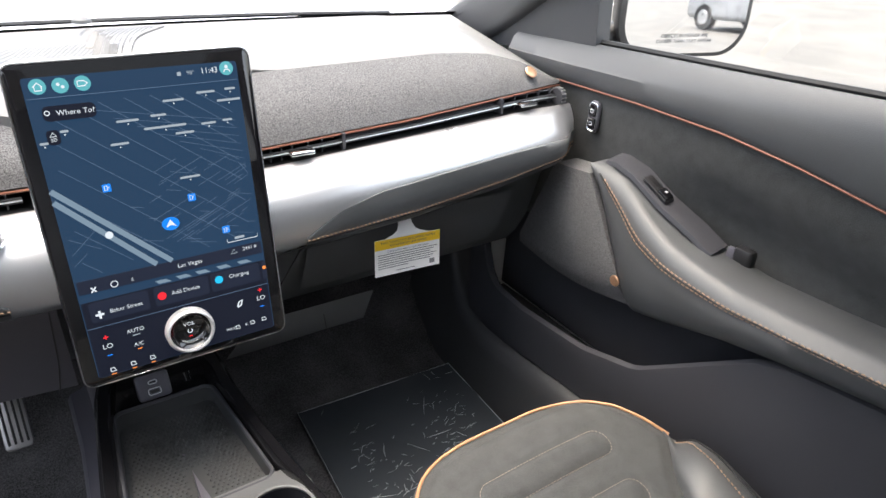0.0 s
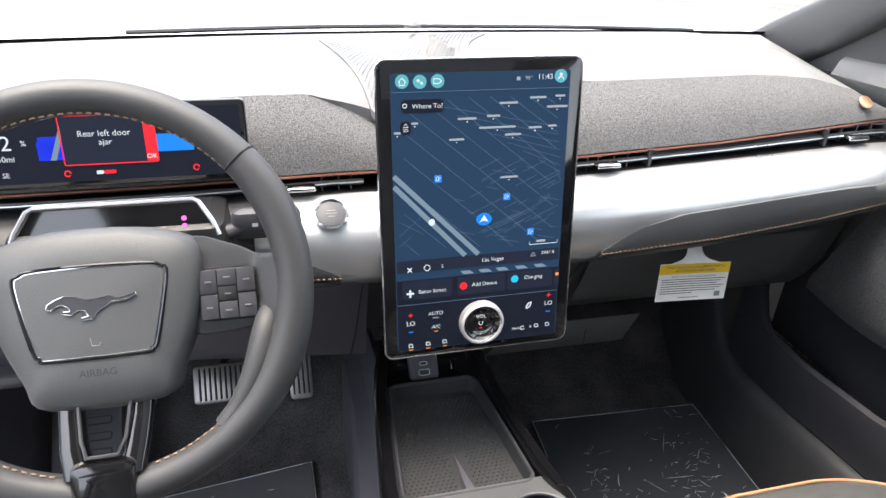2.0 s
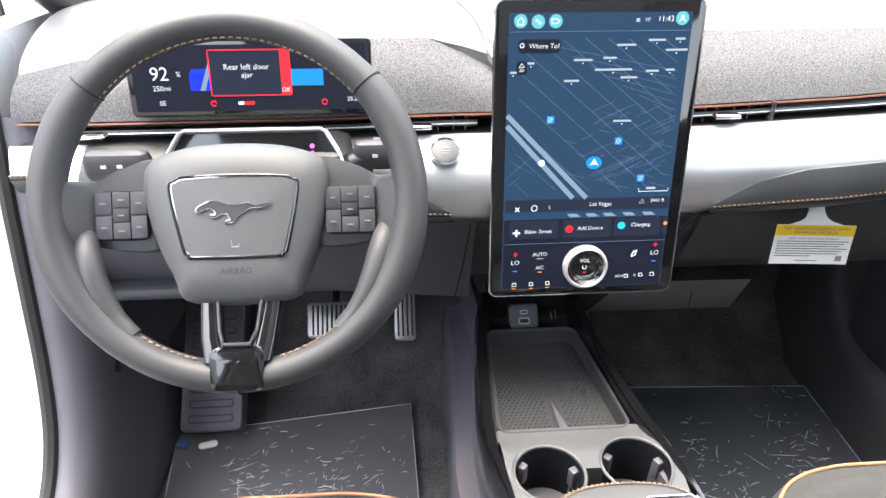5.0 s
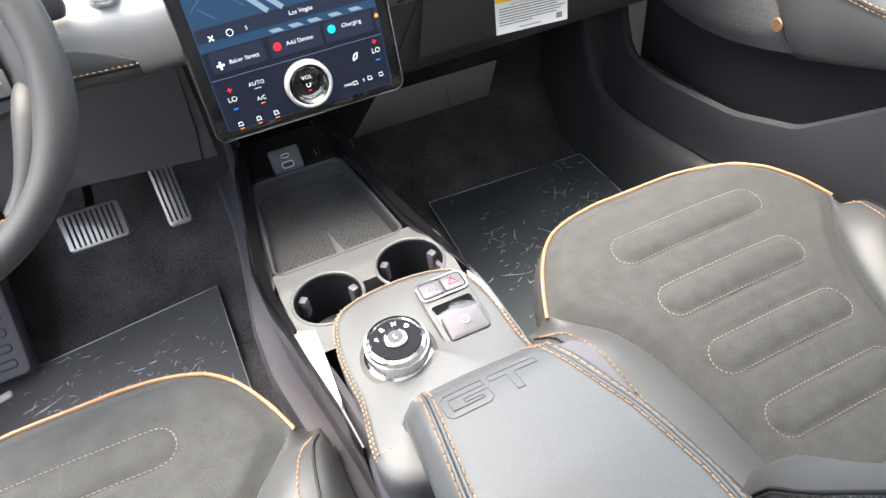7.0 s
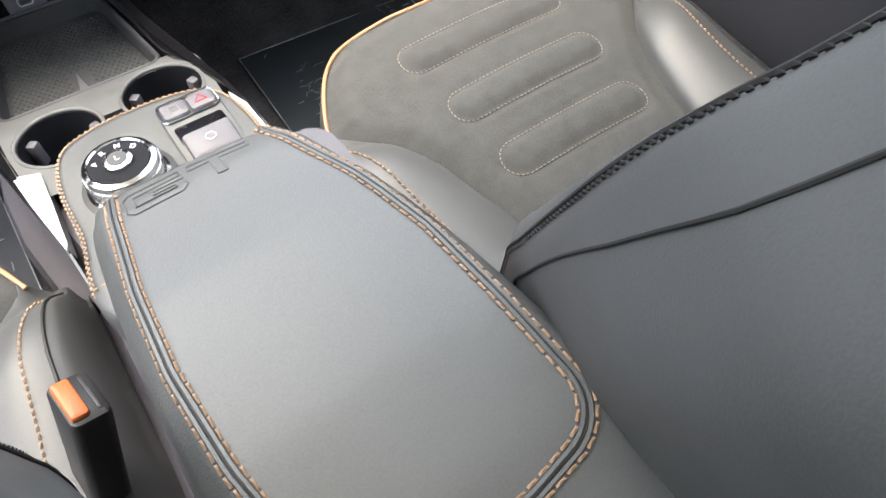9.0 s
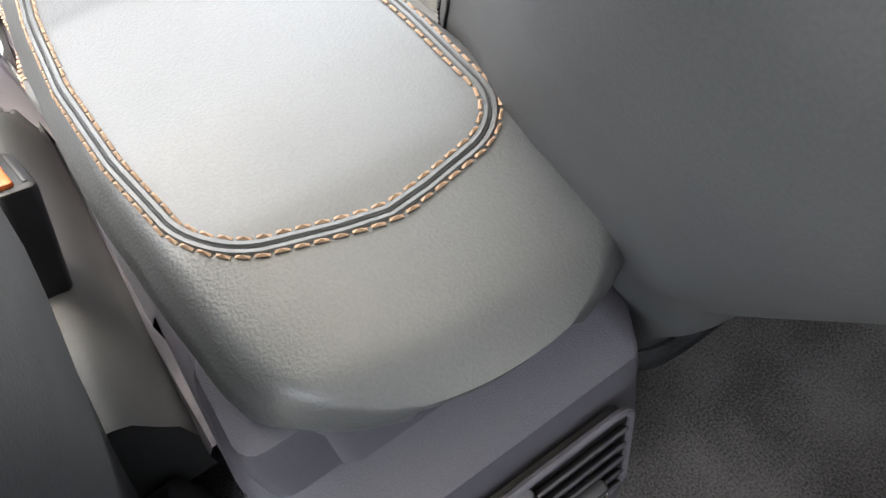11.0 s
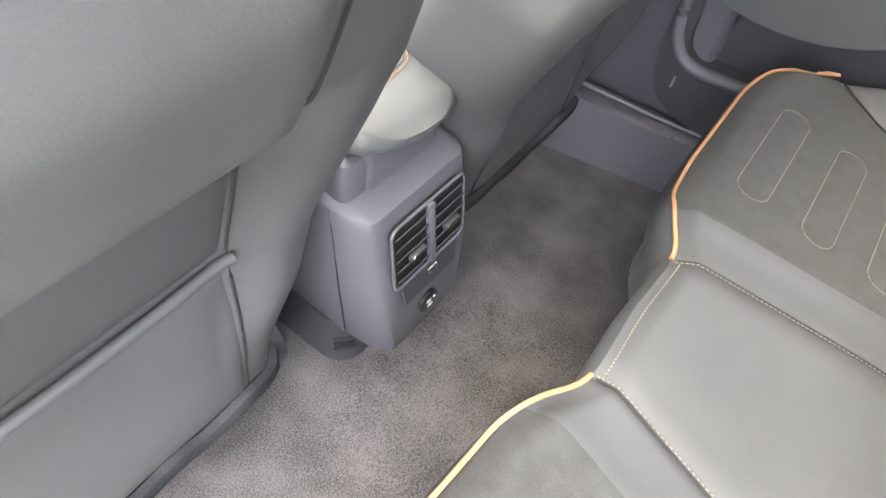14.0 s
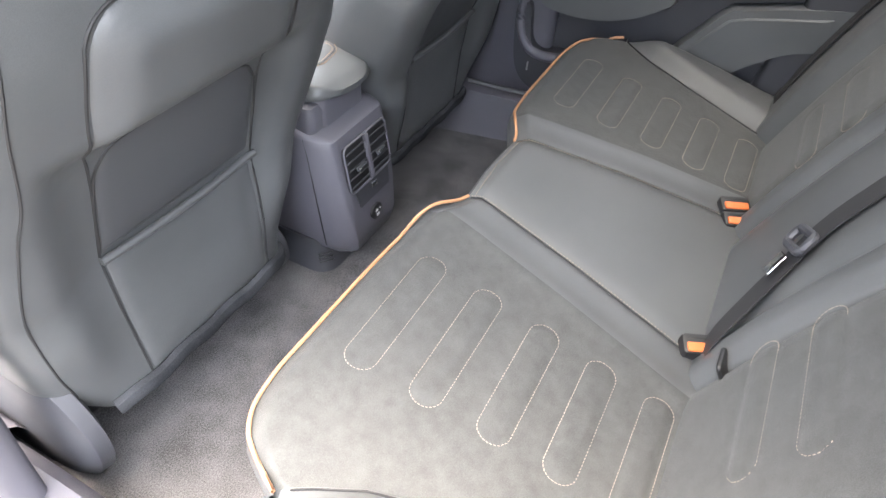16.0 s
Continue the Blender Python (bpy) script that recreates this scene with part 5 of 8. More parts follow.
# a frame sits on the leaning face: local x across, y up the face, z outward
lean = math.atan2(0.036, 0.205)
fm = Matrix.Translation((0, -0.8075, 0.283)) @ Matrix.Rotation(radians(90) - lean, 4, "X")
part("vent_well", Geo().prism(rr(0.138, 0.096, 0.010, 4), -0.004, 0.0018, fm), BLACK, rear, "black vent opening")
part("vent_frame", Geo().tube([tuple(fm @ Vector((x, y, 0.002))) for x, y in rr(0.142, 0.100, 0.012, 5)], 0.0024, 8, closed=True), HARD_GREY, rear)
part("vent_mullion", Geo().rbox((0, 0, 0.004), (0.012, 0.098, 0.008), 0.002).move(fm), HARD_GREY, rear)
for sgn in (-1, 1):
    for k in range(5):
        part("vane", Geo().rbox((0, 0, 0), (0.058, 0.008, 0.0022), 0.001).move(fm @ Matrix.Translation((sgn * 0.0365, -0.036 + 0.018 * k, 0.0045)) @ Matrix.Rotation(radians(35), 4, "X")), HARD, rear)
    part("vane_tab", Geo().rbox((0, 0, 0), (0.030, 0.010, 0.008), 0.003).move(fm @ Matrix.Translation((sgn * 0.034, -0.004, 0.010))), HARD, rear)
    part("tab_insert", Geo().rbox((0, 0, 0), (0.025, 0.0065, 0.003), 0.002).move(fm @ Matrix.Translation((sgn * 0.034, -0.003, 0.0140))), CHROME, rear)
part("lower_panel", Geo().prism([(-0.058, 0.022), (0.058, 0.022), (0.052, -0.016), (-0.052, -0.016)], 0.0, 0.0025, fm @ Matrix.Translation((0, -0.076, 0.0))), HARD, rear, "dark panel below the vents")
for k in range(5):
    part("thumb_ridge", Geo().rbox((0, 0, 0), (0.0022, 0.011, 0.004), 0.001).move(fm @ Matrix.Translation((-0.008 + 0.004 * k, -0.064, 0.004))), CHROME, rear)
um = Matrix.Translation((0, -0.8265, 0.150)) @ Matrix.Rotation(radians(86), 4, "X")
sock = part("socket", Geo().lathe([(0.019, -0.002), (0.019, 0.003), (0.017, 0.0045), (0.002, 0.0045)], 36, um), BLACK, rear, "round black charging socket")
for x, y, w, h in ((-0.004, 0.005, 0.009, 0.004), (0.008, 0.005, 0.004, 0.004), (0.0, -0.006, 0.010, 0.006)):
    part("pin", Geo().prism(rr(w, h, 0.001, 2), 0.0045, 0.0055, um @ Matrix.Translation((x, y, 0))), MARK, sock)
foot = part("foot", Geo().loft([[(-0.012 + x, -0.67 + y, z) for x, y in rr(2 * w, d, 0.045, 5)] for z, w, d in ((-0.01, 0.088, 0.19), (0.012, 0.084, 0.18), (0.045, 0.078, 0.165), (0.08, 0.074, 0.155))]), HARD, rear, "flared console foot")
hm = Matrix.Translation((-0.076, -0.744, 0.036)) @ Matrix.Rotation(radians(-38), 4, "Z") @ Matrix.Rotation(radians(62), 4, "X")
for k in range(3):
    part("slot", Geo().rbox((0, -0.009 + 0.009 * k, 0.001), (0.034, 0.0045, 0.003), 0.002).move(hm), BLACK, foot)

rear.location += REAR_SHIFT

# ---------------------------------------------------------------- belt buckles by the front seats
def buckle(at, turn, tip, color, name_label, body=0.085, k=1.0):
    b = thing("belt_buckle", name_label, "seat belt buckle", m=Matrix.Translation(at) @ Matrix.Rotation(radians(turn), 4, "Z") @ Matrix.Rotation(radians(tip), 4, "X"), group="belt buckles")
    part("case", Geo().rbox((0, 0, -body / 2), (0.042 * k, 0.026 * k, body), 0.006, 0.004), BLACK, b)
    part("button", Geo().rbox((0, -0.005 * k, 0.001), (0.034 * k, 0.012 * k, 0.006), 0.003), color, b, "orange-red press button")
    part("slot", Geo().rbox((0, 0.007 * k, 0.0004), (0.03 * k, 0.003, 0.001), 0.001), BLACK, b)
    return b


buckle((0.150, -0.585, 0.312), 80, 8, RED, "black seat belt buckle with red button beside the passenger seat")
buckle((-0.122, -0.545, 0.352), -80, -18, ORANGE, "black seat belt buckle with orange button beside the driver's seat", 0.10)


# ---------------------------------------------------------------- dashboard
dash = thing("dashboard", "grey dashboard with heather fabric panels and satin silver ledge", "dashboard", (0, 0.15, 0.3))


def fab_top(x):
    """Upper edge of the fabric: y, z."""
    if x > 0:
        return interp(x, [0.0, 0.50, 0.60, 0.645, 0.672], [0.125, 0.122, 0.105, 0.085, 0.068]), interp(x, [0.0, 0.45, 0.55, 0.61, 0.65, 0.672], [0.738, 0.743, 0.737, 0.722, 0.702, 0.690])
    return interp(x, [-0.70, -0.60, -0.25, -0.12, 0.0], [0.10, 0.11, 0.112, 0.105, 0.10]), interp(x, [-0.74, -0.71, -0.628, -0.50, -0.275, -0.19, -0.146, -0.10, 0.0], [0.69, 0.698, 0.715, 0.730, 0.738, 0.739, 0.721, 0.698, 0.70])


def fab_low(x):
    a = abs(x)
    if x < 0:
        return interp(a, [0.0, 0.6, 0.672], [0.045, 0.05, 0.056]), interp(a, [0.0, 0.16, 0.36, 0.70], [0.660, 0.660, 0.656, 0.654])
    return interp(a, [0.0, 0.6, 0.672], [0.045, 0.05, 0.066]), interp(a, [0.0, 0.16, 0.36, 0.6, 0.672], [0.660, 0.664, 0.672, 0.690, 0.6885])


def ledge_top(x):
    a = abs(x)
    if x < 0:
        return 0.038, interp(a, [0.0, 0.15, 0.36, 0.70], [0.634, 0.635, 0.630, 0.630])
    return 0.038, interp(a, [0.0, 0.15, 0.36, 0.6, 0.66], [0.634, 0.638, 0.648, 0.660, 0.660])


def screen_base(x):
    return 0.47 - 0.07 * (x / 0.7) ** 2


def top_z(x, y):
    ty, tz = fab_top(x)
    yb = screen_base(x)
    v = min(max((y - ty) / (yb - ty), 0.0), 1.0)
    z = tz * (1 - v) + 0.748 * v + 0.030 * math.sin(math.pi * v ** 0.7) * (1 - smooth(x, 0.45, 0.67))
    return z + 0.020 * (1 - smooth(abs(x), 0.08, 0.2)) * math.exp(-((y - 0.14) / 0.09) ** 2)


XS = list(np.linspace(-0.70, 0.672, 110))
rows = []
for x in XS:
    ty, tz = fab_top(x)
    yb = screen_base(x)
    row = []
    for k in range(33):
        v = k / 32
        y = ty + (yb - ty) * v
        row.append((x, y, top_z(x, y)))
    rows.append([(x, ty + 0.01, tz - 0.012), (x, ty + 0.001, tz - 0.003)] + row + [(x, yb + 0.01, 0.70)])
top = part("top_pad", Geo().grid(rows), DASH_TOP, dash, "smooth grey dash top, bright in the daylight")
# perforated speaker cover in the middle of the dash top
def cover_edge(y):
    return interp(y, [0.09, 0.28, 0.31], [-0.108, -0.153, -0.158]), interp(y, [0.09, 0.19, 0.31], [0.0, 0.038, 0.098])


g = Geo()
for j in range(40):
    y = 0.096 + 0.0053 * j
    a, b = cover_edge(y)
    x = a + 0.006 + 0.003 * (j % 2)
    while x < b - 0.005:
        z = top_z(x, y) + 0.0034
        g.add([(x - 0.0017, y, z), (x, y - 0.0017, z), (x + 0.0017, y, z), (x, y + 0.0017, z)], [(0, 1, 2, 3)])
        x += 0.0061
rows = []
for y in np.linspace(0.09, 0.31, 18):
    a, b = cover_edge(y)
    rows.append([(x, y, top_z(x, y) + 0.0026) for x in np.linspace(a, b, 18)])
spk = part("speaker_cover", Geo().solid(rows, [[(x, y, z - 0.01) for x, y, z in r] for r in rows]), DASH_TOP, dash, "perforated speaker cover")
part("perforation", g, BLACK, spk, kind="stuff", flat=True)
part("light_sensor", Geo().lathe([(0.014, 0), (0.013, 0.005), (0.007, 0.009), (0.001, 0.010)], 20, Matrix.Translation((0.0, 0.40, 0.768))), SOFT_GREY, dash)


def fabric(xs):
    rows = []
    for x in xs:
        ty, tz = fab_top(x)
        ly, lz = fab_low(x)
        rows.append([(x, ly + (ty - ly) * t - 0.010 * math.sin(math.pi * t) * min(1, (tz - lz) / 0.05), lz + (tz - lz) * t + 0.004 * math.sin(math.pi * t)) for t in np.linspace(0, 1, 14)])
    return Geo().solid(rows, [[(x, y + 0.012, z - 0.004) for x, y, z in r] for r in rows])


part("fabric_panel", fabric(np.linspace(0.06, 0.671, 60)), FABRIC, dash, "heather grey woven fabric")
part("fabric_panel", fabric(np.linspace(-0.70, -0.06, 60)), FABRIC, dash, "heather grey woven fabric")
for a, b in ((0.06, 0.671), (-0.70, -0.06)):
    part("copper_line", Geo().tube([(x, fab_low(x)[0] - 0.001, fab_low(x)[1] - 0.003) for x in np.linspace(a, b, 40)], 0.0016, 6), TRIM_COPPER, dash, "thin copper trim line")
part("fabric_badge", Geo().lathe([(0.0105, 0.0), (0.0105, 0.002), (0.009, 0.003), (0.002, 0.003)], 28, Matrix.Translation((0.602, 0.0635, 0.713)) @ Matrix.Rotation(radians(42), 4, "X")), TAN, dash, "small round bronze badge")
# air slot
rows = []
for x in np.linspace(-0.69, 0.665, 60):
    ly, lz = fab_low(x)
    sy, sz = ledge_top(x)
    rows.append([(x, ly + 0.004, lz - 0.005), (x, ly + 0.05, lz - 0.006), (x, ly + 0.05, sz + 0.0), (x, sy, sz)])
slot = part("air_slot", Geo().grid(rows), BLACK, dash, "black air slot", angle=20)
for a, b in ((0.13, 0.655), (-0.66, -0.13)):
    for t, r, mt in ((0.45, 0.0011, SILVER), (0.52, 0.0024, BLACK), (0.24, 0.0014, HARD), (0.78, 0.0014, HARD)):
        part("slat", Geo().tube([(x, 0.044 if mt is SILVER else (0.046 if mt is BLACK else 0.052), ledge_top(x)[1] + (fab_low(x)[1] - ledge_top(x)[1]) * t) for x in np.linspace(a, b, 14)], r, 6), mt, slot)
part("inner_shelf", Geo().grid([[(x, 0.058, fab_low(x)[1] - 0.010), (x, 0.052, fab_low(x)[1] - 0.014), (x, 0.058, fab_low(x)[1] - 0.019)] for x in np.linspace(0.26, 0.53, 10)]), HARD_GREY, slot)
for x in (0.152, 0.167, 0.182, 0.205, 0.225, 0.56, 0.585, 0.61, 0.635, -0.145, -0.16, -0.18):
    part("fin", Geo().box((x, 0.062, (ledge_top(x)[1] + fab_low(x)[1]) / 2), (0.002, 0.03, 0.022)), HARD, slot)
for x in (0.255, 0.53):
    part("slot_divider", Geo().box((x, 0.055, (ledge_top(x)[1] + fab_low(x)[1]) / 2), (0.004, 0.03, 0.024)), HARD, slot)
for x in (0.190, 0.575, -0.205, -0.60):
    part("vane_tab", Geo().rbox((x, 0.034, ledge_top(x)[1] + 0.0125), (0.034, 0.016, 0.006), 0.0028), CHROME, slot, "chrome vane tab")
wheel_m = Matrix.Translation((0.650, 0.042, 0.674)) @ Matrix.Rotation(radians(90), 4, "Y")
part("vent_wheel", Geo().lathe([(0.004, -0.005), (0.0135, -0.005), (0.015, 0.0), (0.0135, 0.005), (0.004, 0.005)], 24, wheel_m), HARD, slot)
for k in range(14):
    a = 2 * math.pi * k / 14
    part("wheel_rib", Geo().box((0.650, 0.042 + 0.0146 * math.cos(a), 0.674 + 0.0146 * math.sin(a)), (0.009, 0.0016, 0.0016)), MARK_GREY, slot)


# silver ledge over a stitched leather lower pad
def ledge_sec(x):
    """Profile of the ledge from its top edge to its underside: (y, z)."""
    sy, sz = ledge_top(x)
    a = abs(x)
    k = 1 - smooth(a, 0.60, 0.672) ** 1.5
    low = interp(a, [0.0, 0.15, 0.34, 0.5, 0.66], [0.535, 0.540, 0.549, 0.566, 0.590])
    out = [(sy, sz), (sy - 0.010, sz + 0.001), (0.012, sz - 0.006), (-0.012, sz - 0.022), (-0.021, sz - 0.038), (-0.024, (sz + low) / 2 - 0.008), (-0.021, low + 0.012), (-0.013, low), (0.004, low - 0.014), (0.04, low - 0.022), (0.08, low - 0.022)]
    return [(sy - (sy - y) * (0.35 + 0.65 * k), z) for y, z in out]


def split(x):
    a = abs(x)
    return interp(a, [0.165, 0.19, 0.22, 0.28, 0.5, 0.66], [0.0, 0.3, 0.62, 0.86, 1.0, 1.0])


for nm, a, b in (("right", 0.0, 0.671), ("left", -0.70, 0.0)):
    xs = np.linspace(a, b, 60)
    full = [[(x, y, z) for y, z in ledge_sec(x)] for x in xs]
    part("ledge", Geo().grid(full), SILVER, dash, "satin silver ledge", angle=60)
    # leather pad lies over the lower half
    lo, hi = (0.168, 0.671) if a == 0 else (-0.70, -0.168)
    rows, seam1, seam2 = [], [], []
    for x in np.linspace(lo, hi, 50):
        sec = ledge_sec(x)
        p = [Vector((x, y - 0.003, z)) for y, z in sec]
        t = split(x)
        start = p[6].lerp(p[4], t)
        mid = p[5].lerp(p[6], 1 - t)
        rows.append([tuple(start + Vector((0, 0.004, 0.001))), tuple(start), tuple(mid), tuple(p[6]), tuple(p[7] + Vector((0, 0.0, -0.002))), tuple(p[8]), tuple(p[9])])
        seam1.append(tuple(p[6] + Vector((0, -0.001, -0.001))))
        seam2.append(tuple(p[7] + Vector((0, -0.0014, 0.002))))
    padl = part("lower_pad", Geo().grid(rows), LEATHER_LID, dash, "grey leather lower pad", angle=60)
    part("stitching", Geo().dashes(seam1, 0.004, 0.0024, 0.0010, 0.0008), THREAD, padl, kind="stuff")
    part("stitching", Geo().dashes(seam2, 0.004, 0.0024, 0.0010, 0.0008), THREAD, padl, kind="stuff")
    part("seam", Geo().tube([tuple((Vector(p) + Vector(q)) / 2) for p, q in zip(seam1, seam2)], 0.0012, 6), THREAD_BLACK, padl)
part("end_cap", Geo().grid([[(0.672, ledge_sec(0.671)[k][0], ledge_sec(0.671)[k][1]) for k in range(11)], [(0.678, 0.10, ledge_sec(0.671)[k][1]) for k in range(11)]]), SOFT, dash)
# black plate over the ledge paints the dark recess where the steering column sits
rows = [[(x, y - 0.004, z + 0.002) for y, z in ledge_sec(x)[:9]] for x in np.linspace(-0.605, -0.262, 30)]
part("column_plate", Geo().solid(rows, [[(x, y + 0.003, z - 0.002) for x, y, z in r] for r in rows]), BLACK, dash, "black plate painting the dark recess round the steering column", angle=60)
# lower dash, glove box and underside
rows = []
for x in np.linspace(-0.68, 0.66, 40):
    l = ledge_sec(x)[10][1]
    rows.append([(x, 0.04, l + 0.004), (x, 0.055, l - 0.01), (x, 0.075, l - 0.05), (x, 0.10, 0.43), (x, 0.125, 0.385), (x, 0.15, 0.355), (x, 0.30, 0.345), (x, 0.55, 0.36)])
low = part("lower_dash", Geo().grid(rows), SOFT_GREY, dash, "grey lower dashboard")
part("glovebox_door", Geo().grid([[(x, 0.052 + 0.055 * t - 0.004 * math.sin(math.pi * t), 0.515 - 0.12 * t) for t in np.linspace(0, 1, 7)] for x in np.linspace(0.20, 0.58, 14)]), SOFT_GREY, dash, "grey glove box door")
part("glovebox_seam", Geo().tube([(0.197, 0.050, 0.516), (0.165, 0.085, 0.43), (0.15, 0.11, 0.38)], 0.0014, 5), BLACK, dash)
part("footwell_flap", Geo().solid([[(0.085, 0.155, 0.268), (0.338, 0.155, 0.266)], [(0.125, 0.11, 0.355), (0.335, 0.11, 0.352)]], [[(0.085, 0.160, 0.265), (0.338, 0.160, 0.263)], [(0.125, 0.115, 0.352), (0.335, 0.115, 0.349)]]), FLAP_GREY, dash, "grey underside flap")
part("flap_seam", Geo().tube([(0.245, 0.120, 0.325), (0.262, 0.152, 0.272)], 0.0008, 4), BLACK, dash)
# knee panel on the driver's side
rows = []
for x in np.linspace(-0.67, -0.128, 30):
    rows.append([(x, 0.03, 0.535), (x, 0.035, 0.515), (x, 0.055, 0.47), (x, 0.085, 0.40), (x, 0.10, interp(x, [-0.67, -0.4, -0.13], [0.395, 0.372, 0.345])), (x, 0.14, 0.34)])
knee = part("knee_panel", Geo().grid(rows), HARD_GREY, dash, "grey knee panel")
part("knee_seam", Geo().tube([(-0.135, 0.036, 0.515), (-0.142, 0.085, 0.40), (-0.15, 0.10, 0.345)], 0.0014, 5), BLACK, knee)
part("lower_shelf", Geo().rbox((-0.56, 0.075, 0.40), (0.20, 0.05, 0.02), 0.008), HARD, knee)

# start button in the silver ledge
sb = Matrix.Translation((-0.174, -0.003, 0.6265)) @ Matrix.Rotation(radians(33), 4, "X")
start = thing("start_button", "round dark start button with chrome ring", "button", m=sb)
part("ring", Geo().lathe([(0.0185, -0.004), (0.0205, 0.0), (0.0205, 0.0025), (0.0185, 0.0035), (0.017, 0.002), (0.017, -0.004)], 40), CHROME, start)
part("cap", Geo().lathe([(0.017, -0.002), (0.0168, 0.002), (0.0155, 0.0028), (0.001, 0.0022)], 36), HARD, start)
for k, w in ((0.004, 0.010), (0.0, 0.013), (-0.004, 0.008)):
    part("mark", Geo().box((0, k, 0.0028), (w, 0.0009, 0.0004)), MARK_GREY, start)

# instrument display
cm = Matrix.Translation((-0.4025, 0.040, 0.7085)) @ Matrix.Rotation(radians(80), 4, "X")
clu = thing("instrument_display", "wide black instrument display with a lit warning", "display", m=cm)
part("bezel", Geo().rbox((0, 0, -0.008), (0.286, 0.088, 0.02), 0.006, 0.002), PIANO, clu)
face = part("screen", Geo().prism(rr(0.272, 0.076, 0.003, 3), 0.001, 0.0025), UI_DARK, clu)


def tile(name, x, y, w, h, mt, parent, z=0.003, r=0.0015):
    return part(name, Geo().prism(rr(w, h, min(r, w / 2.1, h / 2.1), 3), z - 0.0006, z, Matrix.Translation((x, y, 0))), mt, parent, flat=True)


def at2(x, y, z=0.0035):
    return Matrix.Translation((x, y, z))


tile("blue_field", -0.052, 0.0, 0.034, 0.022, UI_DEEPBLUE, face)
part("blue_field", Geo().prism(rr(0.046, 0.019, 0.001, 2), 0.0024, 0.003, Matrix.Translation((0.062, 0.0, 0))), UI_BLUE, face, flat=True)
part("blue_field_low", Geo().prism(rr(0.03, 0.02, 0.001, 2), 0.0024, 0.003, Matrix.Translation((-0.056, -0.004, 0))), UI_DEEPBLUE, face, flat=True)
part("lane", Geo().add([(-0.060, -0.014, 0.0031), (-0.054, -0.014, 0.0031), (-0.038, 0.030, 0.0031), (-0.043, 0.030, 0.0031)], [(0, 1, 2, 3)]), UI_HIGHWAY, face, flat=True)
part("warning_box", Geo().tube([(0.0 + x, 0.006 + y, 0.0034) for x, y in rr(0.094, 0.052, 0.002, 3)], 0.0007, 4, closed=True), UI_RED, face)
part("warning_back", Geo().prism(rr(0.092, 0.050, 0.002, 3), 0.0026, 0.0032, Matrix.Translation((0, 0.006, 0))), UI_PANEL, face, flat=True)
part("warning_tab", Geo().prism(rr(0.011, 0.050, 0.001, 3), 0.0028, 0.0036, Matrix.Translation((0.041, 0.006, 0))), UI_RED, face, flat=True)
words("warning_text", "Rear left door\najar", 0.0092, UI_WHITE, face, at2(-0.004, 0.008))
words("ok_text", "OK", 0.0075, UI_WHITE, face, at2(0.041, -0.014, 0.004))
words("range_number", "92", 0.022, UI_WHITE, face, at2(-0.105, 0.005))
words("percent", "%", 0.008, UI_WHITE, face, at2(-0.083, 0.005))
words("range_text", "250mi", 0.0085, UI_WHITE, face, at2(-0.104, -0.011))
words("heading", "SE", 0.0075, UI_WHITE, face, at2(-0.105, -0.028))
words("trip_text", "25.2", 0.007, UI_WHITE, face, at2(0.118, -0.026))
for x, mt in ((-0.046, UI_RED), (0.085, UI_RED)):
    part("telltale", Geo().tube([(x + 0.003 * math.cos(a), -0.029 + 0.003 * math.sin(a), 0.0032) for a in np.linspace(0, 5.6, 10)], 0.0008, 4), mt, face)
for x, w, mt in ((-0.014, 0.007, UI_WHITE), (-0.004, 0.012, UI_RED)):
    part("telltale", Geo().prism(rr(w, 0.004, 0.001, 2), 0.0026, 0.0032, Matrix.Translation((x, -0.029, 0))), mt, face, flat=True)

# column shroud and the framed sensor bar behind the wheel
col = thing("steering_column", "dark steering column shroud with silver-framed sensor bar", "steering column", (-0.39, -0.06, 0.55))
part("shroud", Geo().loft([[(-0.39 + x, 0.05 - 0.16 * t, 0.585 - 0.01 * t + z) for x, z in rr(0.15 - 0.02 * t, 0.10, 0.03, 5)] for t in np.linspace(0, 1, 6)]), SOFT, col)
part("sensor_bar", Geo().prism([(-0.098, -0.014), (0.098, -0.014), (0.078, 0.020), (-0.078, 0.020)], -0.03, 0.0, Matrix.Translation((-0.395, -0.035, 0.645)) @ Matrix.Rotation(radians(62), 4, "X")), PIANO, col, "gloss black sensor bar")
fm2 = Matrix.Translation((-0.395, -0.035, 0.645)) @ Matrix.Rotation(radians(62), 4, "X")
part("sensor_frame", Geo().tube([tuple(fm2 @ Vector(q)) for q in [(-0.1, -0.016, 0.001), (-0.094, 0.0, 0.001), (-0.082, 0.020, 0.001), (-0.076, 0.0235, 0.001), (0.076, 0.0235, 0.001), (0.082, 0.020, 0.001), (0.094, 0.0, 0.001), (0.1, -0.016, 0.001)]], 0.0026, 6), SILVER, col)
# Two glowing dots stand in for a pink reflection on the sensor bar.
for k in (-0.004, 0.004):
    part("tell_tale", Geo().lathe([(0.0028, 0.0), (0.0015, 0.001), (0.0004, 0.001)], 12, fm2 @ Matrix.Translation((0.066, k, 0.0005))), PINK_GLINT, col)
part("mount", Geo().rbox((-0.395, 0.0, 0.62), (0.22, 0.10, 0.05), 0.02), BLACK, col)
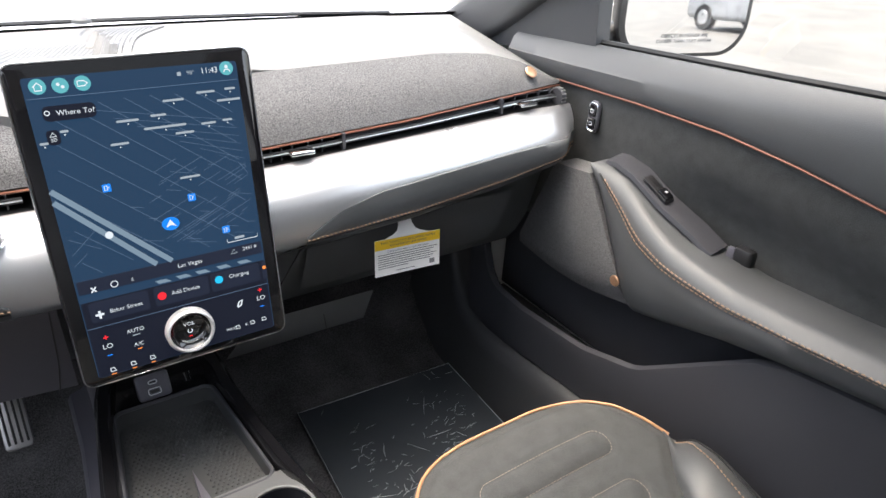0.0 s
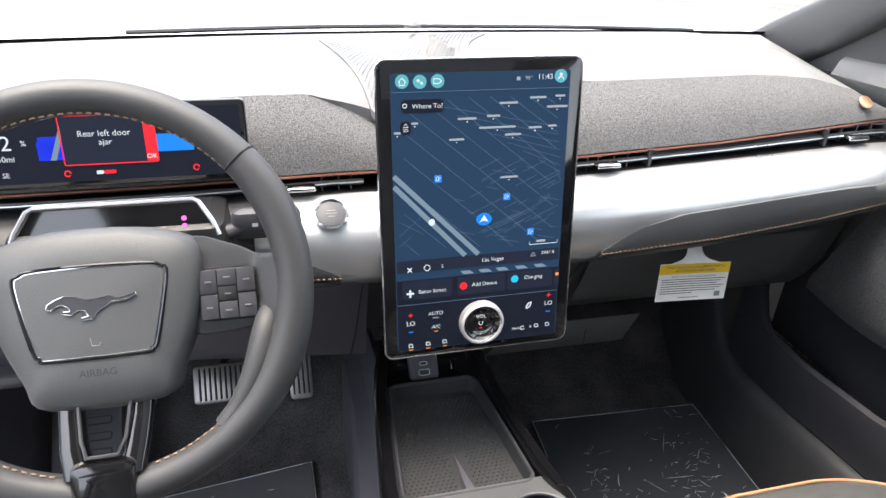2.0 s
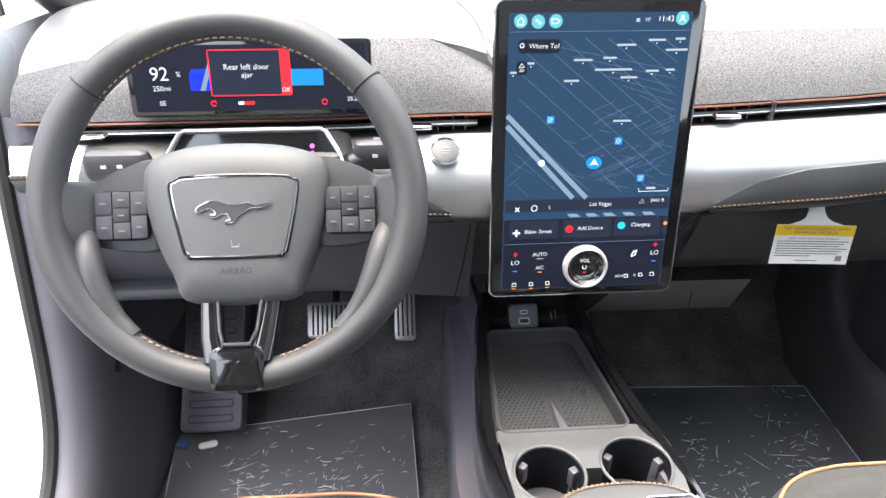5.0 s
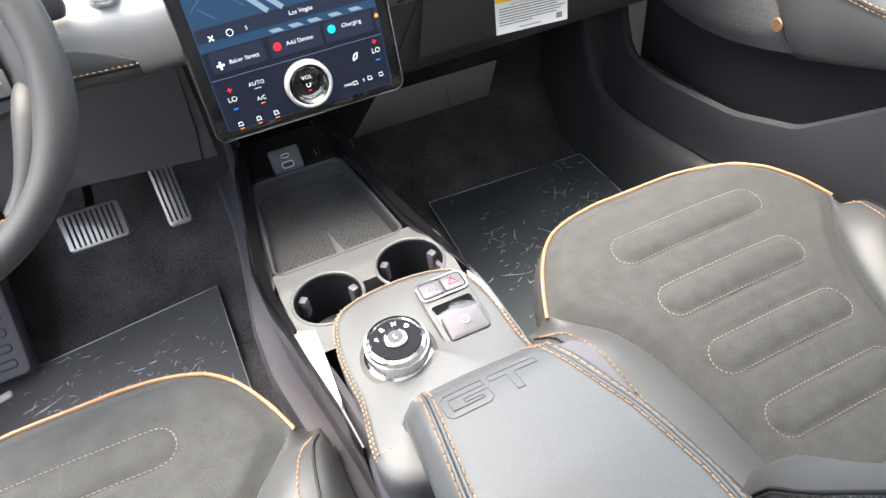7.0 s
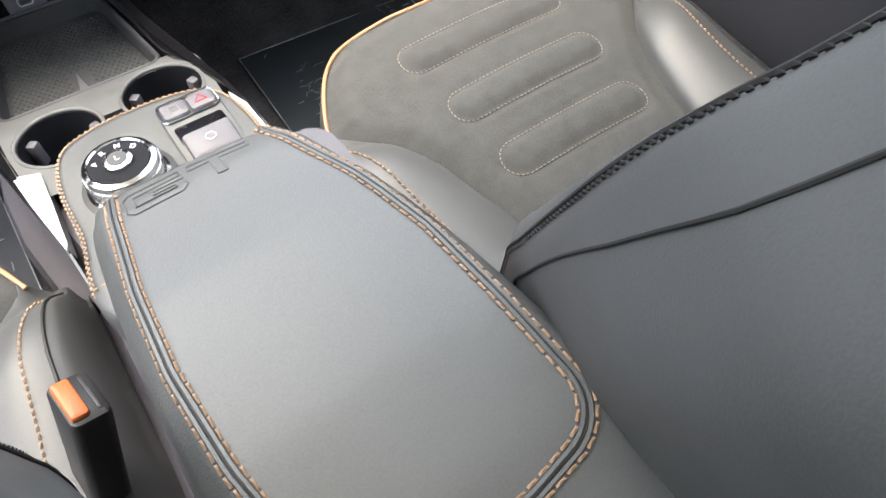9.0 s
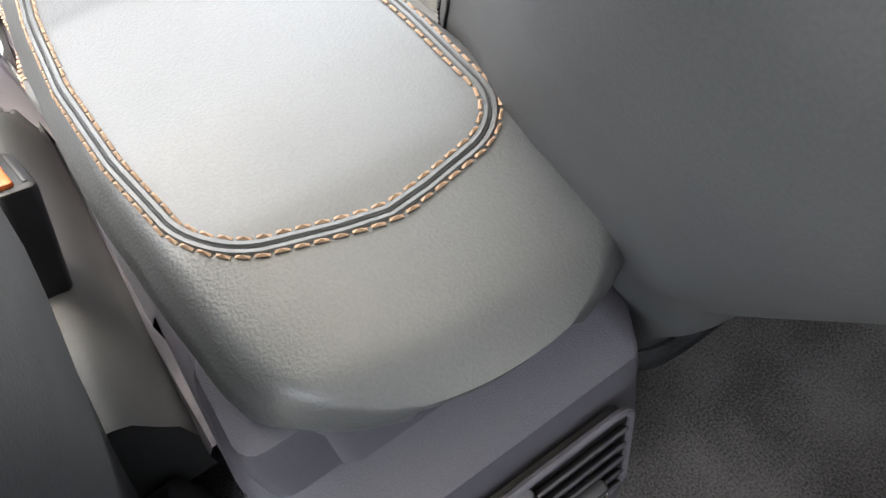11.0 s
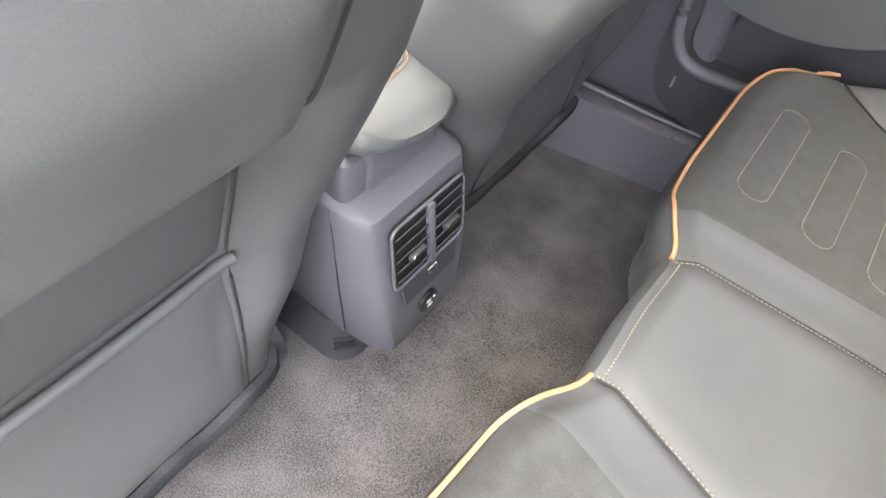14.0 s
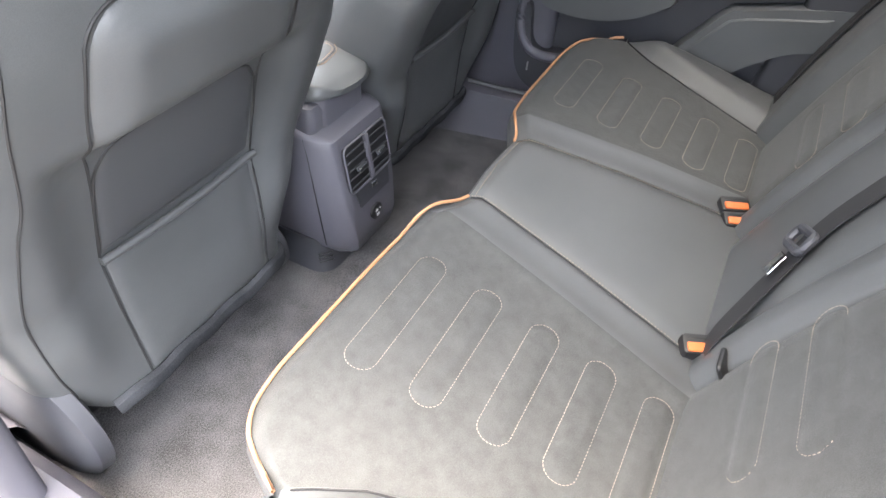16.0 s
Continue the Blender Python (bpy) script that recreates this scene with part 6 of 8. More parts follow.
for sgn, tx in ((-1, -0.535), (1, -0.262)):
    px, pz = (-0.552, 0.627) if sgn < 0 else (-0.246, 0.633)
    st = thing("column_stalk", "dark grey control stalk behind the steering wheel", "stalk", (px, -0.03, pz), group="column stalks")
    part("arm", Geo().tube([(-0.39 + sgn * 0.06, -0.03, 0.61), (px - sgn * 0.02, -0.028, pz)], lambda t: 0.011 - 0.003 * t, 10), HARD, st)
    pad_ = Geo().rbox((px, -0.024, pz), (0.075, 0.024, 0.036), 0.010)
    part("paddle", pad_, HARD, st)
    for k in (-0.012, 0.006):
        part("mark", Geo().box((px + k, -0.0365, pz + 0.003), (0.006, 0.0006, 0.004)), MARK, st)

# ---------------------------------------------------------------- steering wheel
wm = Matrix.Translation((-0.388, -0.178, 0.649)) @ Matrix.Rotation(radians(90 - 28), 4, "X")
wheel = thing("steering_wheel", "black leather steering wheel with copper stitching", "steering wheel", m=wm)
ring = []
for k in range(96):
    a = 2 * math.pi * k / 96
    ring.append((0.1675 * math.cos(a), 0.1675 * math.sin(a), 0.004 * math.cos(2 * a)))
rows = []
for k, (x, y, z) in enumerate(ring):
    a = 2 * math.pi * k / 96
    grip = 1 + 0.12 * math.exp(-((abs(math.cos(a)) - 0.9) / 0.12) ** 2)
    sec = []
    for j in range(16):
        b = 2 * math.pi * j / 16
        r, h = 0.0152 * grip * math.cos(b), 0.0175 * math.sin(b)
        sec.append(((0.1675 + r) * math.cos(a), (0.1675 + r) * math.sin(a), z + h))
    rows.append(sec)
rows.append(rows[0])
rim = part("rim", Geo().grid(rows, closed=True), WHEEL_LEATHER, wheel)
inner = lambda a, r=0.1523, z=0.003: (r * math.cos(a), r * math.sin(a), z)
for a0, a1 in ((20, 160), (205, 255), (285, 335)):
    part("stitching", Geo().dashes([inner(radians(t)) for t in np.linspace(a0, a1, 60)], 0.0042, 0.003, 0.0009, 0.0008), THREAD, rim, kind="stuff")
for t in (40, 140, 270):
    a = radians(t)
    part("rim_joint", Geo().tube([((0.1675 + 0.0162 * math.cos(b)) * math.cos(a), (0.1675 + 0.0162 * math.cos(b)) * math.sin(a), 0.0178 * math.sin(b) + 0.004 * math.cos(2 * a)) for b in np.linspace(0, 2 * math.pi, 20)], 0.0009, 5), THREAD_BLACK, rim)
HUB_DROP = -0.033  # the hub lies deeper than the rim
hubline = outline([(-0.088, 0.034), (-0.055, 0.053), (0.0, 0.058), (0.055, 0.053), (0.088, 0.034), (0.084, -0.02), (0.064, -0.072), (0.046, -0.098), (-0.046, -0.098), (-0.064, -0.072), (-0.084, -0.02)], 5)
rings = []
for k, z in ((0.98, -0.03), (1.0, -0.005), (0.99, 0.012), (0.955, 0.022), (0.88, 0.028), (0.6, 0.032), (0.02, 0.033), (0.0005, 0.033)):
    rings.append([(x * k, -0.02 + (y + 0.02) * k, z) for x, y in hubline])
hub = part("airbag_cover", Geo().loft(rings, cap=False), SOFT_GREY, wheel, "grey soft airbag cover", angle=60)
frame_ = [(-0.060, 0.012), (-0.055, 0.0205), (-0.045, 0.0235), (0.0, 0.025), (0.045, 0.0235), (0.055, 0.0205), (0.060, 0.012), (0.049, -0.042), (0.044, -0.050), (0.036, -0.053), (-0.036, -0.053), (-0.044, -0.050), (-0.049, -0.042)]
zf = lambda x, y: 0.0325 - 0.9 * (x * x + (y + 0.02) ** 2) * 0.5
part("badge_frame", Geo().tube([(x, y, zf(x, y)) for x, y in outline(frame_, 4)], 0.0017, 8, closed=True), PIANO, hub, "gloss black badge frame")
part("badge_edge", Geo().tube([(x * 0.96, -0.014 + (y + 0.014) * 0.96, zf(x, y) + 0.0006) for x, y in outline(frame_, 4)], 0.0006, 6, closed=True), CHROME, hub)
swoosh = [(x, y - 0.013) for x, y in [(-0.035, 0.004), (-0.0335, 0.008), (-0.027, 0.0115), (-0.021, 0.0135), (-0.013, 0.0125), (-0.006, 0.0095), (0.004, 0.0095), (0.013, 0.0115), (0.021, 0.009), (0.028, 0.0105), (0.0345, 0.0125), (0.035, 0.0105), (0.028, 0.007), (0.021, 0.006), (0.0155, 0.0065), (0.011, 0.003), (0.004, -0.001), (0.0005, -0.007), (-0.0085, -0.0075), (-0.0085, -0.0055), (-0.003, -0.0045), (-0.0055, 0.0005), (-0.011, 0.0012), (-0.0165, -0.0025), (-0.0225, -0.001), (-0.0225, 0.0008), (-0.017, 0.0008), (-0.0175, 0.004), (-0.0225, 0.0068), (-0.0265, 0.0060), (-0.031, 0.0028)]]
part("emblem", Geo().prism(swoosh, 0.0315, 0.0340), HARD, hub, "plain dark emblem shape")
part("emblem_edge", Geo().tube([(x, y, 0.0340) for x, y in swoosh], 0.0005, 5, closed=True), CHROME, hub)
words("airbag_text", "AIRBAG", 0.0085, HARD, hub, Matrix.Translation((0, -0.066, 0.0325)))
part("seat_mark", Geo().tube([(-0.004, -0.036, 0.0325), (-0.003, -0.043, 0.0325), (0.003, -0.043, 0.0325), (0.004, -0.040, 0.0325)], 0.0006, 4), MARK_GREY, hub)
for sgn in (-1, 1):
    sp = [(0.075, 0.040), (0.11, 0.036), (0.135, 0.024), (0.158, 0.018), (0.158, -0.026), (0.145, -0.038), (0.12, -0.044), (0.08, -0.046), (0.07, -0.03)]
    sp = outline(sp, 4)
    rings = [[(sgn * x * k + sgn * 0.115 * (1 - k), y * k, z + HUB_DROP * (1 - smooth(x * k + 0.115 * (1 - k), 0.132, 0.158))) for x, y in sp] for k, z in ((0.96, -0.022), (1.0, -0.012), (1.0, 0.006), (0.96, 0.012), (0.8, 0.0135), (0.5, 0.014), (0.02, 0.014))]
    spoke = part("spoke", Geo().loft(rings, cap=False), SOFT, wheel, angle=60)
    pod = part("button_pod", Geo().rbox((sgn * 0.108, -0.010, 0.0145), (0.050, 0.048, 0.010), 0.008), BLACK, wheel, "dark button pod")
    for i, (bx, by, w, h) in enumerate(((-0.0162, 0.0115, 0.0148, 0.0215), (-0.0162, -0.0115, 0.0148, 0.0215), (0.0, 0.0, 0.0155, 0.0125), (0.0, 0.0148, 0.0160, 0.0150), (0.0, -0.0148, 0.0160, 0.0150), (0.0165, 0.0115, 0.0155, 0.0215), (0.0165, -0.0115, 0.0155, 0.0215))):
        b = part("button", Geo().rbox((sgn * (0.108 + bx), -0.010 + by, 0.0188), (w, h, 0.004), 0.0012, 0.0006), HARD if i != 2 else BLACK, pod)
        part("mark", Geo().box((sgn * (0.108 + bx), -0.010 + by, 0.0217), (w * 0.36, 0.0013, 0.0004)), MARK_GREY, pod)
    grip_ = [(sgn * rad * math.cos(radians(d)), rad * math.sin(radians(d)), z) for d, rad, z in ((-11, 0.146, -0.020), (-15, 0.1455, -0.010), (-21, 0.1465, -0.004), (-28, 0.149, -0.001), (-36, 0.152, 0.0), (-44, 0.155, 0.0), (-52, 0.158, 0.0))]
    grip_ = spline(grip_, 4)
    part("thumb_rest", Geo().tube(grip_, lambda t: 0.0095 + 0.0035 * math.sin(math.pi * min(t * 1.2, 1)), 12), WHEEL_LEATHER, wheel)
# lower gloss black spoke
for sgn in (-1, 1):
    part("lower_arm", Geo().loft([[(sgn * (c + x), y, z0 + z) for x, z in rr(w, 0.022, 0.005, 3)] for y, c, w, z0 in ((-0.080, 0.0305, 0.018, -0.028), (-0.105, 0.0285, 0.0185, -0.019), (-0.128, 0.0255, 0.0195, -0.008), (-0.150, 0.020, 0.022, 0.0))]), PIANO, wheel, "gloss black lower spoke")
part("lower_bridge", Geo().rbox((0, -0.158, 0.002), (0.054, 0.042, 0.030), 0.010), PIANO, wheel, "gloss black lower spoke")
part("lower_liner", Geo().tube([(-0.0215, -0.088, -0.012), (-0.0175, -0.122, 0.001), (-0.012, -0.134, 0.009), (0.012, -0.134, 0.009), (0.0175, -0.122, 0.001), (0.0215, -0.088, -0.012)], 0.0018, 6), HARD, wheel)
part("boss", Geo().lathe([(0.055, -0.09), (0.06, -0.03), (0.058, -0.02), (0.002, -0.02)], 30), SOFT, wheel)
for ob in wheel.children:
    if ob.name.split(".")[0] in ("airbag_cover", "button_pod", "boss"):
        ob.location.z += HUB_DROP

# ---------------------------------------------------------------- touch screen
sm = Matrix(((1, 0, 0, 0), (0, 0.1391, -0.9903, -0.025), (0, 0.9903, 0.1391, 0.622), (0, 0, 0, 1)))
ts = thing("touch_screen", "large upright touch screen showing a dark map", "display", m=sm)
part("case", Geo().rbox((0, 0, -0.009), (0.239, 0.36, 0.018), 0.011, 0.003), PIANO, ts, "gloss black screen case")
part("case_edge", Geo().tube([(x, y, -0.002) for x, y in rr(0.2395, 0.3605, 0.0112, 5)], 0.0014, 6, closed=True), CHROME, ts)
part("mount", Geo().rbox((0, -0.02, -0.04), (0.16, 0.22, 0.06), 0.02), BLACK, ts)
disp = part("display", Geo().prism(rr(0.209, 0.336, 0.003, 3), -0.0005, 0.0008, Matrix.Translation((0, -0.002, 0))), UI_BG, ts, "lit blue map display", flat=True)


def quadline(name, a, b, w, mt, z=0.0014):
    d = Vector((b[0] - a[0], b[1] - a[1], 0))
    n = Vector((-d.y, d.x, 0)).normalized() * w / 2
    return Geo().add([Vector((*a, z)) + n, Vector((*a, z)) - n, Vector((*b, z)) - n, Vector((*b, z)) + n], [(0, 1, 2, 3)])


# map roads, one sheet of thin lines
g = Geo()
rng = random.Random(4)


def clip_line(a, b, w):
    pts = [(a[0] + (b[0] - a[0]) * t, a[1] + (b[1] - a[1]) * t) for t in np.linspace(0, 1, 25)]
    run = [p for p in pts if -0.1 < p[0] < 0.1 and -0.045 < p[1] < 0.14]
    if len(run) > 1:
        q = quadline("", run[0], run[-1], w, None)
        g.add(q.v, q.f)


for k in range(-4, 12):
    y = 0.145 - 0.016 * k - 0.0012 * k * k
    clip_line((-0.1, y + 0.075), (0.1, y - 0.075 - 0.004 * k), 0.0006)
for k in range(9):
    x, y = rng.uniform(-0.02, 0.08), rng.uniform(-0.03, 0.05)
    clip_line((x, y), (x + 0.05, y + 0.022), 0.0005)
    clip_line((x + 0.01, y - 0.006), (x + 0.03, y + 0.003), 0.0005)
for k in range(26):
    x, y = rng.uniform(-0.04, 0.09), rng.uniform(-0.04, 0.06)
    l = rng.uniform(0.008, 0.03)
    s = 1 if k % 2 else -0.55
    clip_line((x, y), (x + l, y + 0.45 * l * s), 0.0005)
for k in range(8):
    y = 0.13 - 0.011 * k
    clip_line((-0.05 + 0.02 * k, y), (0.1, y - 0.03 + 0.002 * k), 0.00045)
for a, b in (((-0.1, -0.02), (-0.07, 0.006)), ((-0.1, -0.032), (-0.085, -0.02)), ((-0.1, 0.0), (-0.07, -0.018))):
    clip_line(a, b, 0.0005)
part("map_road", g, UI_ROAD, disp, kind="stuff", flat=True)
for off, w in ((0.0, 0.006), (0.0135, 0.006)):
    hi = Geo()
    q = quadline("", (-0.1035, 0.0535 - off * 0.9), (-0.0022 - off * 1.25, -0.049), w, None, 0.0016)
    hi.add(q.v, q.f)
    part("highway", hi, UI_HIGHWAY, disp, flat=True)
for x in (-0.025, -0.002, 0.02, 0.045, 0.07):
    part("highway", Geo().add([(x, -0.069, 0.0016), (x + 0.012, -0.069, 0.0016), (x + 0.018, -0.0735, 0.0016), (x + 0.004, -0.0735, 0.0016)], [(0, 1, 2, 3)]), UI_HIGHWAY, disp, flat=True)
part("status_line", Geo().box((0, 0.146, 0.0012), (0.206, 0.0006, 0.0004)), UI_ROAD, disp)
for x, y in ((-0.0914, 0.1574), (-0.0717, 0.1567), (-0.0518, 0.157), (0.0925, 0.159)):
    ic = part("round_icon", Geo().lathe([(0.0075, 0.001), (0.0075, 0.0016), (0.0005, 0.0016)], 28, Matrix.Translation((x, y, 0))), UI_TEAL, disp, flat=True)
for nm, pts in (("icon_mark", [(-0.0954, 0.157), (-0.0914, 0.161), (-0.0874, 0.157), (-0.0884, 0.157), (-0.0884, 0.1535), (-0.0944, 0.1535), (-0.0944, 0.157)]), ("icon_mark", [(-0.0565, 0.1545), (-0.0565, 0.1595), (-0.0505, 0.1595), (-0.0475, 0.157), (-0.0505, 0.1545)])):
    part(nm, Geo().tube([(x, y, 0.0019) for x, y in pts], 0.0006, 4, closed=True), UI_WHITE, disp)
for x, y, r in ((-0.0735, 0.158, 0.0016), (-0.0698, 0.1553, 0.0016), (0.0925, 0.1608, 0.0019)):
    part("icon_mark", Geo().lathe([(r, 0.0017), (r, 0.002), (0.0003, 0.002)], 14, Matrix.Translation((x, y, 0))), UI_WHITE, disp, flat=True)
part("icon_mark", Geo().tube([(0.089, 0.1552, 0.0019), (0.0905, 0.1578, 0.0019), (0.0945, 0.1578, 0.0019), (0.096, 0.1552, 0.0019)], 0.0006, 4), UI_WHITE, disp)
words("clock_text", "11:43", 0.0085, UI_WHITE, disp, at2(0.0735, 0.1584, 0.002))
words("temperature_text", "98\u00b0", 0.006, UI_DIM, disp, at2(0.0535, 0.1577, 0.002))
part("signal_mark", Geo().box((0.0415, 0.1575, 0.0018), (0.004, 0.004, 0.0004)), UI_DIM, disp)
tile("search_box", -0.069, 0.1305, 0.048, 0.015, UI_DARK, disp, 0.0018, 0.005)
words("search_text", "Where To?", 0.0075, UI_WHITE, disp, at2(-0.0635, 0.1305, 0.0022))
part("search_mark", Geo().tube([(-0.089 + 0.0022 * math.cos(a), 0.1315 + 0.0022 * math.sin(a), 0.0021) for a in np.linspace(0, 6.28, 12)], 0.0005, 4), UI_WHITE, disp)
tile("view_box", -0.0885, 0.107, 0.012, 0.015, UI_DARK, disp, 0.0018, 0.004)
words("view_text", "3D", 0.005, UI_WHITE, disp, at2(-0.0885, 0.1045, 0.0022))
part("view_mark", Geo().tube([(-0.0915, 0.108, 0.0021), (-0.0885, 0.112, 0.0021), (-0.0855, 0.108, 0.0021)], 0.0005, 4, closed=True), UI_WHITE, disp)
# street labels too small to read become bars
for x, y, w in ((-0.078, 0.112, 0.008), (-0.098, 0.102, 0.008), (-0.018, 0.115, 0.022), (0.013, 0.117, 0.016), (0.018, 0.104, 0.044), (0.037, 0.095, 0.02), (0.031, 0.131, 0.022), (0.066, 0.136, 0.02), (0.093, 0.137, 0.012), (0.09, 0.125, 0.026), (0.064, 0.102, 0.016), (0.085, 0.103, 0.011), (-0.03, 0.092, 0.018), (0.034, 0.045, 0.022)):
    part("map_label", Geo().prism(rr(w, 0.0024, 0.001, 2), 0.0014, 0.0018, Matrix.Translation((x, y, 0))), UI_DIM, disp, flat=True)
    part("map_pin", Geo().lathe([(0.0008, 0.0014), (0.0003, 0.0018)], 8, Matrix.Translation((x, y - 0.0036, 0))), UI_WHITE, disp, flat=True)
for x, y in ((-0.052, 0.0477), (0.0317, 0.021), (0.0637, -0.0255)):
    ic = tile("charger_icon", x, y, 0.0085, 0.0085, UI_BLUE, disp, 0.0019, 0.001)
    part("charger_mark", Geo().tube([(x - 0.0022, y - 0.0025, 0.0021), (x - 0.0022, y + 0.0025, 0.0021), (x + 0.0006, y + 0.0025, 0.0021), (x + 0.0006, y - 0.0025, 0.0021)], 0.0004, 4, closed=True), UI_WHITE, disp)
    part("charger_mark", Geo().tube([(x + 0.001, y, 0.0021), (x + 0.0025, y, 0.0021), (x + 0.0025, y + 0.002, 0.0021)], 0.0003, 4), UI_WHITE, disp)
part("position_disc", Geo().lathe([(0.0095, 0.001), (0.0095, 0.0019), (0.0005, 0.0019)], 30, Matrix.Translation((0.004, -0.005, 0)) @ Matrix.Diagonal((1, 0.8, 1, 1))), UI_BLUE, disp, flat=True)
part("position_arrow", Geo().add([(0.004, 0.0005, 0.0022), (-0.0018, -0.0085, 0.0022), (0.004, -0.0065, 0.0022), (0.0098, -0.0085, 0.0022)], [(0, 1, 2), (0, 2, 3)]), UI_WHITE, disp, flat=True)
part("highway_shield", Geo().lathe([(0.004, 0.001), (0.004, 0.0021), (0.0004, 0.0021)], 20, Matrix.Translation((-0.06, -0.004, 0))), UI_WHITE, disp, flat=True)
part("scale_bar", Geo().tube([(0.063, -0.0385, 0.0016), (0.063, -0.0425, 0.0016), (0.1, -0.0425, 0.0016), (0.1, -0.0385, 0.0016)], 0.0004, 4), UI_WHITE, disp)
part("scale_text", Geo().prism(rr(0.012, 0.003, 0.001, 2), 0.0014, 0.0018, Matrix.Translation((0.078, -0.0385, 0))), UI_DIM, disp, flat=True)
tile("map_bar", 0.0, -0.0575, 0.205, 0.0155, UI_PANEL, disp, 0.0015, 0.001)
words("city_text", "Las Vegas", 0.0072, UI_WHITE, disp, at2(0.0163, -0.0572, 0.002))
words("altitude_text", "2441 ft", 0.0062, UI_WHITE, disp, at2(0.088, -0.0545, 0.002))
part("altitude_mark", Geo().tube([(0.065, -0.0575, 0.0019), (0.0687, -0.0525, 0.0019), (0.072, -0.0575, 0.0019)], 0.0005, 4, closed=True), UI_DIM, disp)
words("compass_text", "S", 0.006, UI_WHITE, disp, at2(-0.0475, -0.0602, 0.002))
part("compass_mark", Geo().tube([(-0.0663 + 0.0036 * math.cos(a), -0.0606 + 0.0036 * math.sin(a), 0.0019) for a in np.linspace(0, 6.28, 16)], 0.0005, 4), UI_WHITE, disp)
for a, b in (((-0.09, -0.0645), (-0.085, -0.0590)), ((-0.09, -0.0590), (-0.085, -0.0645))):
    part("tool_mark", Geo().tube([(*a, 0.0019), (*b, 0.0019)], 0.0008, 4), UI_WHITE, disp)
tile("lower_field", 0.0, -0.1225, 0.207, 0.094, UI_DARK, disp, 0.0012, 0.001)
for x, w in ((-0.066, 0.062), (0.002, 0.062), (0.066, 0.060), (0.102, 0.006)):
    tile("shortcut_card", x, -0.089, w, 0.024, UI_PANEL, disp, 0.0017, 0.003)
words("card_text", "Baker Street", 0.0068, UI_WHITE, disp, at2(-0.060, -0.0912, 0.0022))
words("card_text", "Add Device", 0.0068, UI_WHITE, disp, at2(0.006, -0.0885, 0.0022))
words("card_text", "Charging", 0.0068, UI_WHITE, disp, at2(0.070, -0.0858, 0.0022))
for x, y, mt in ((-0.0208, -0.089, UI_RED), (0.0455, -0.0864, UI_CYAN), (0.102, -0.085, UI_AMBER)):
    part("card_icon", Geo().lathe([(0.0048 if x < 0.1 else 0.0024, 0.001), (0.0048 if x < 0.1 else 0.0024, 0.0021), (0.0004, 0.0021)], 22, Matrix.Translation((x, y, 0))), mt, disp, flat=True)
for a, b in (((-0.092, -0.0925), (-0.083, -0.0925)), ((-0.0875, -0.097), (-0.0875, -0.088))):
    part("card_icon", Geo().tube([(*a, 0.0019), (*b, 0.0019)], 0.0013, 6), UI_WHITE, disp)
part("card_divider", Geo().box((0, -0.1075, 0.0016), (0.206, 0.0005, 0.0004)), UI_ROAD, disp)
for x, y in ((-0.0876, -0.1216), (0.0925, -0.1135)):
    part("plus", Geo().box((x, y, 0.0018), (0.0055, 0.0012, 0.0004)).box((x, y, 0.0018), (0.0012, 0.0055, 0.0004)), UI_RED, disp)
    words("heat_text", "LO", 0.0085, UI_WHITE, disp, at2(x, y - 0.0112, 0.002))
    part("minus", Geo().box((x, y - 0.0228, 0.0018), (0.0055, 0.0012, 0.0004)), UI_BLUE, disp)
words("climate_text", "AUTO", 0.0068, UI_WHITE, disp, at2(-0.0561, -0.122, 0.002))
words("climate_text", "A/C", 0.0068, UI_WHITE, disp, at2(-0.0556, -0.1404, 0.002))
words("climate_text", "MAX", 0.0052, UI_WHITE, disp, at2(0.0495, -0.156, 0.002))
words("climate_text", "R", 0.0052, UI_WHITE, disp, at2(0.0695, -0.1555, 0.002))
for x, y, w, mt in ((-0.0556, -0.1465, 0.005, UI_AMBER), (-0.0561, -0.128, 0.008, UI_DIM), (-0.088, -0.169, 0.005, UI_AMBER), (-0.066, -0.169, 0.005, UI_AMBER), (-0.0446, -0.1685, 0.005, UI_AMBER)):
    part("status_bar", Geo().box((x, y, 0.0018), (w, 0.0010, 0.0004)), mt, disp)
for x, y in ((0.0585, -0.156), (0.0775, -0.155), (0.0925, -0.1545), (-0.088, -0.1635), (-0.066, -0.163), (-0.0446, -0.1625)):
    part("climate_mark", Geo().tube([(x - 0.0025, y - 0.002, 0.0018), (x - 0.0025, y + 0.0022, 0.0018), (x + 0.0015, y + 0.0022, 0.0018), (x + 0.0028, y - 0.002, 0.0018)], 0.0006, 4, closed=True), UI_WHITE, disp)
part("fan_mark", Geo().tube([(0.0625, -0.1275, 0.0018), (0.065, -0.122, 0.0018), (0.069, -0.1205, 0.0018), (0.067, -0.127, 0.0018), (0.0625, -0.129, 0.0018)], 0.0009, 5, closed=True), UI_WHITE, disp)
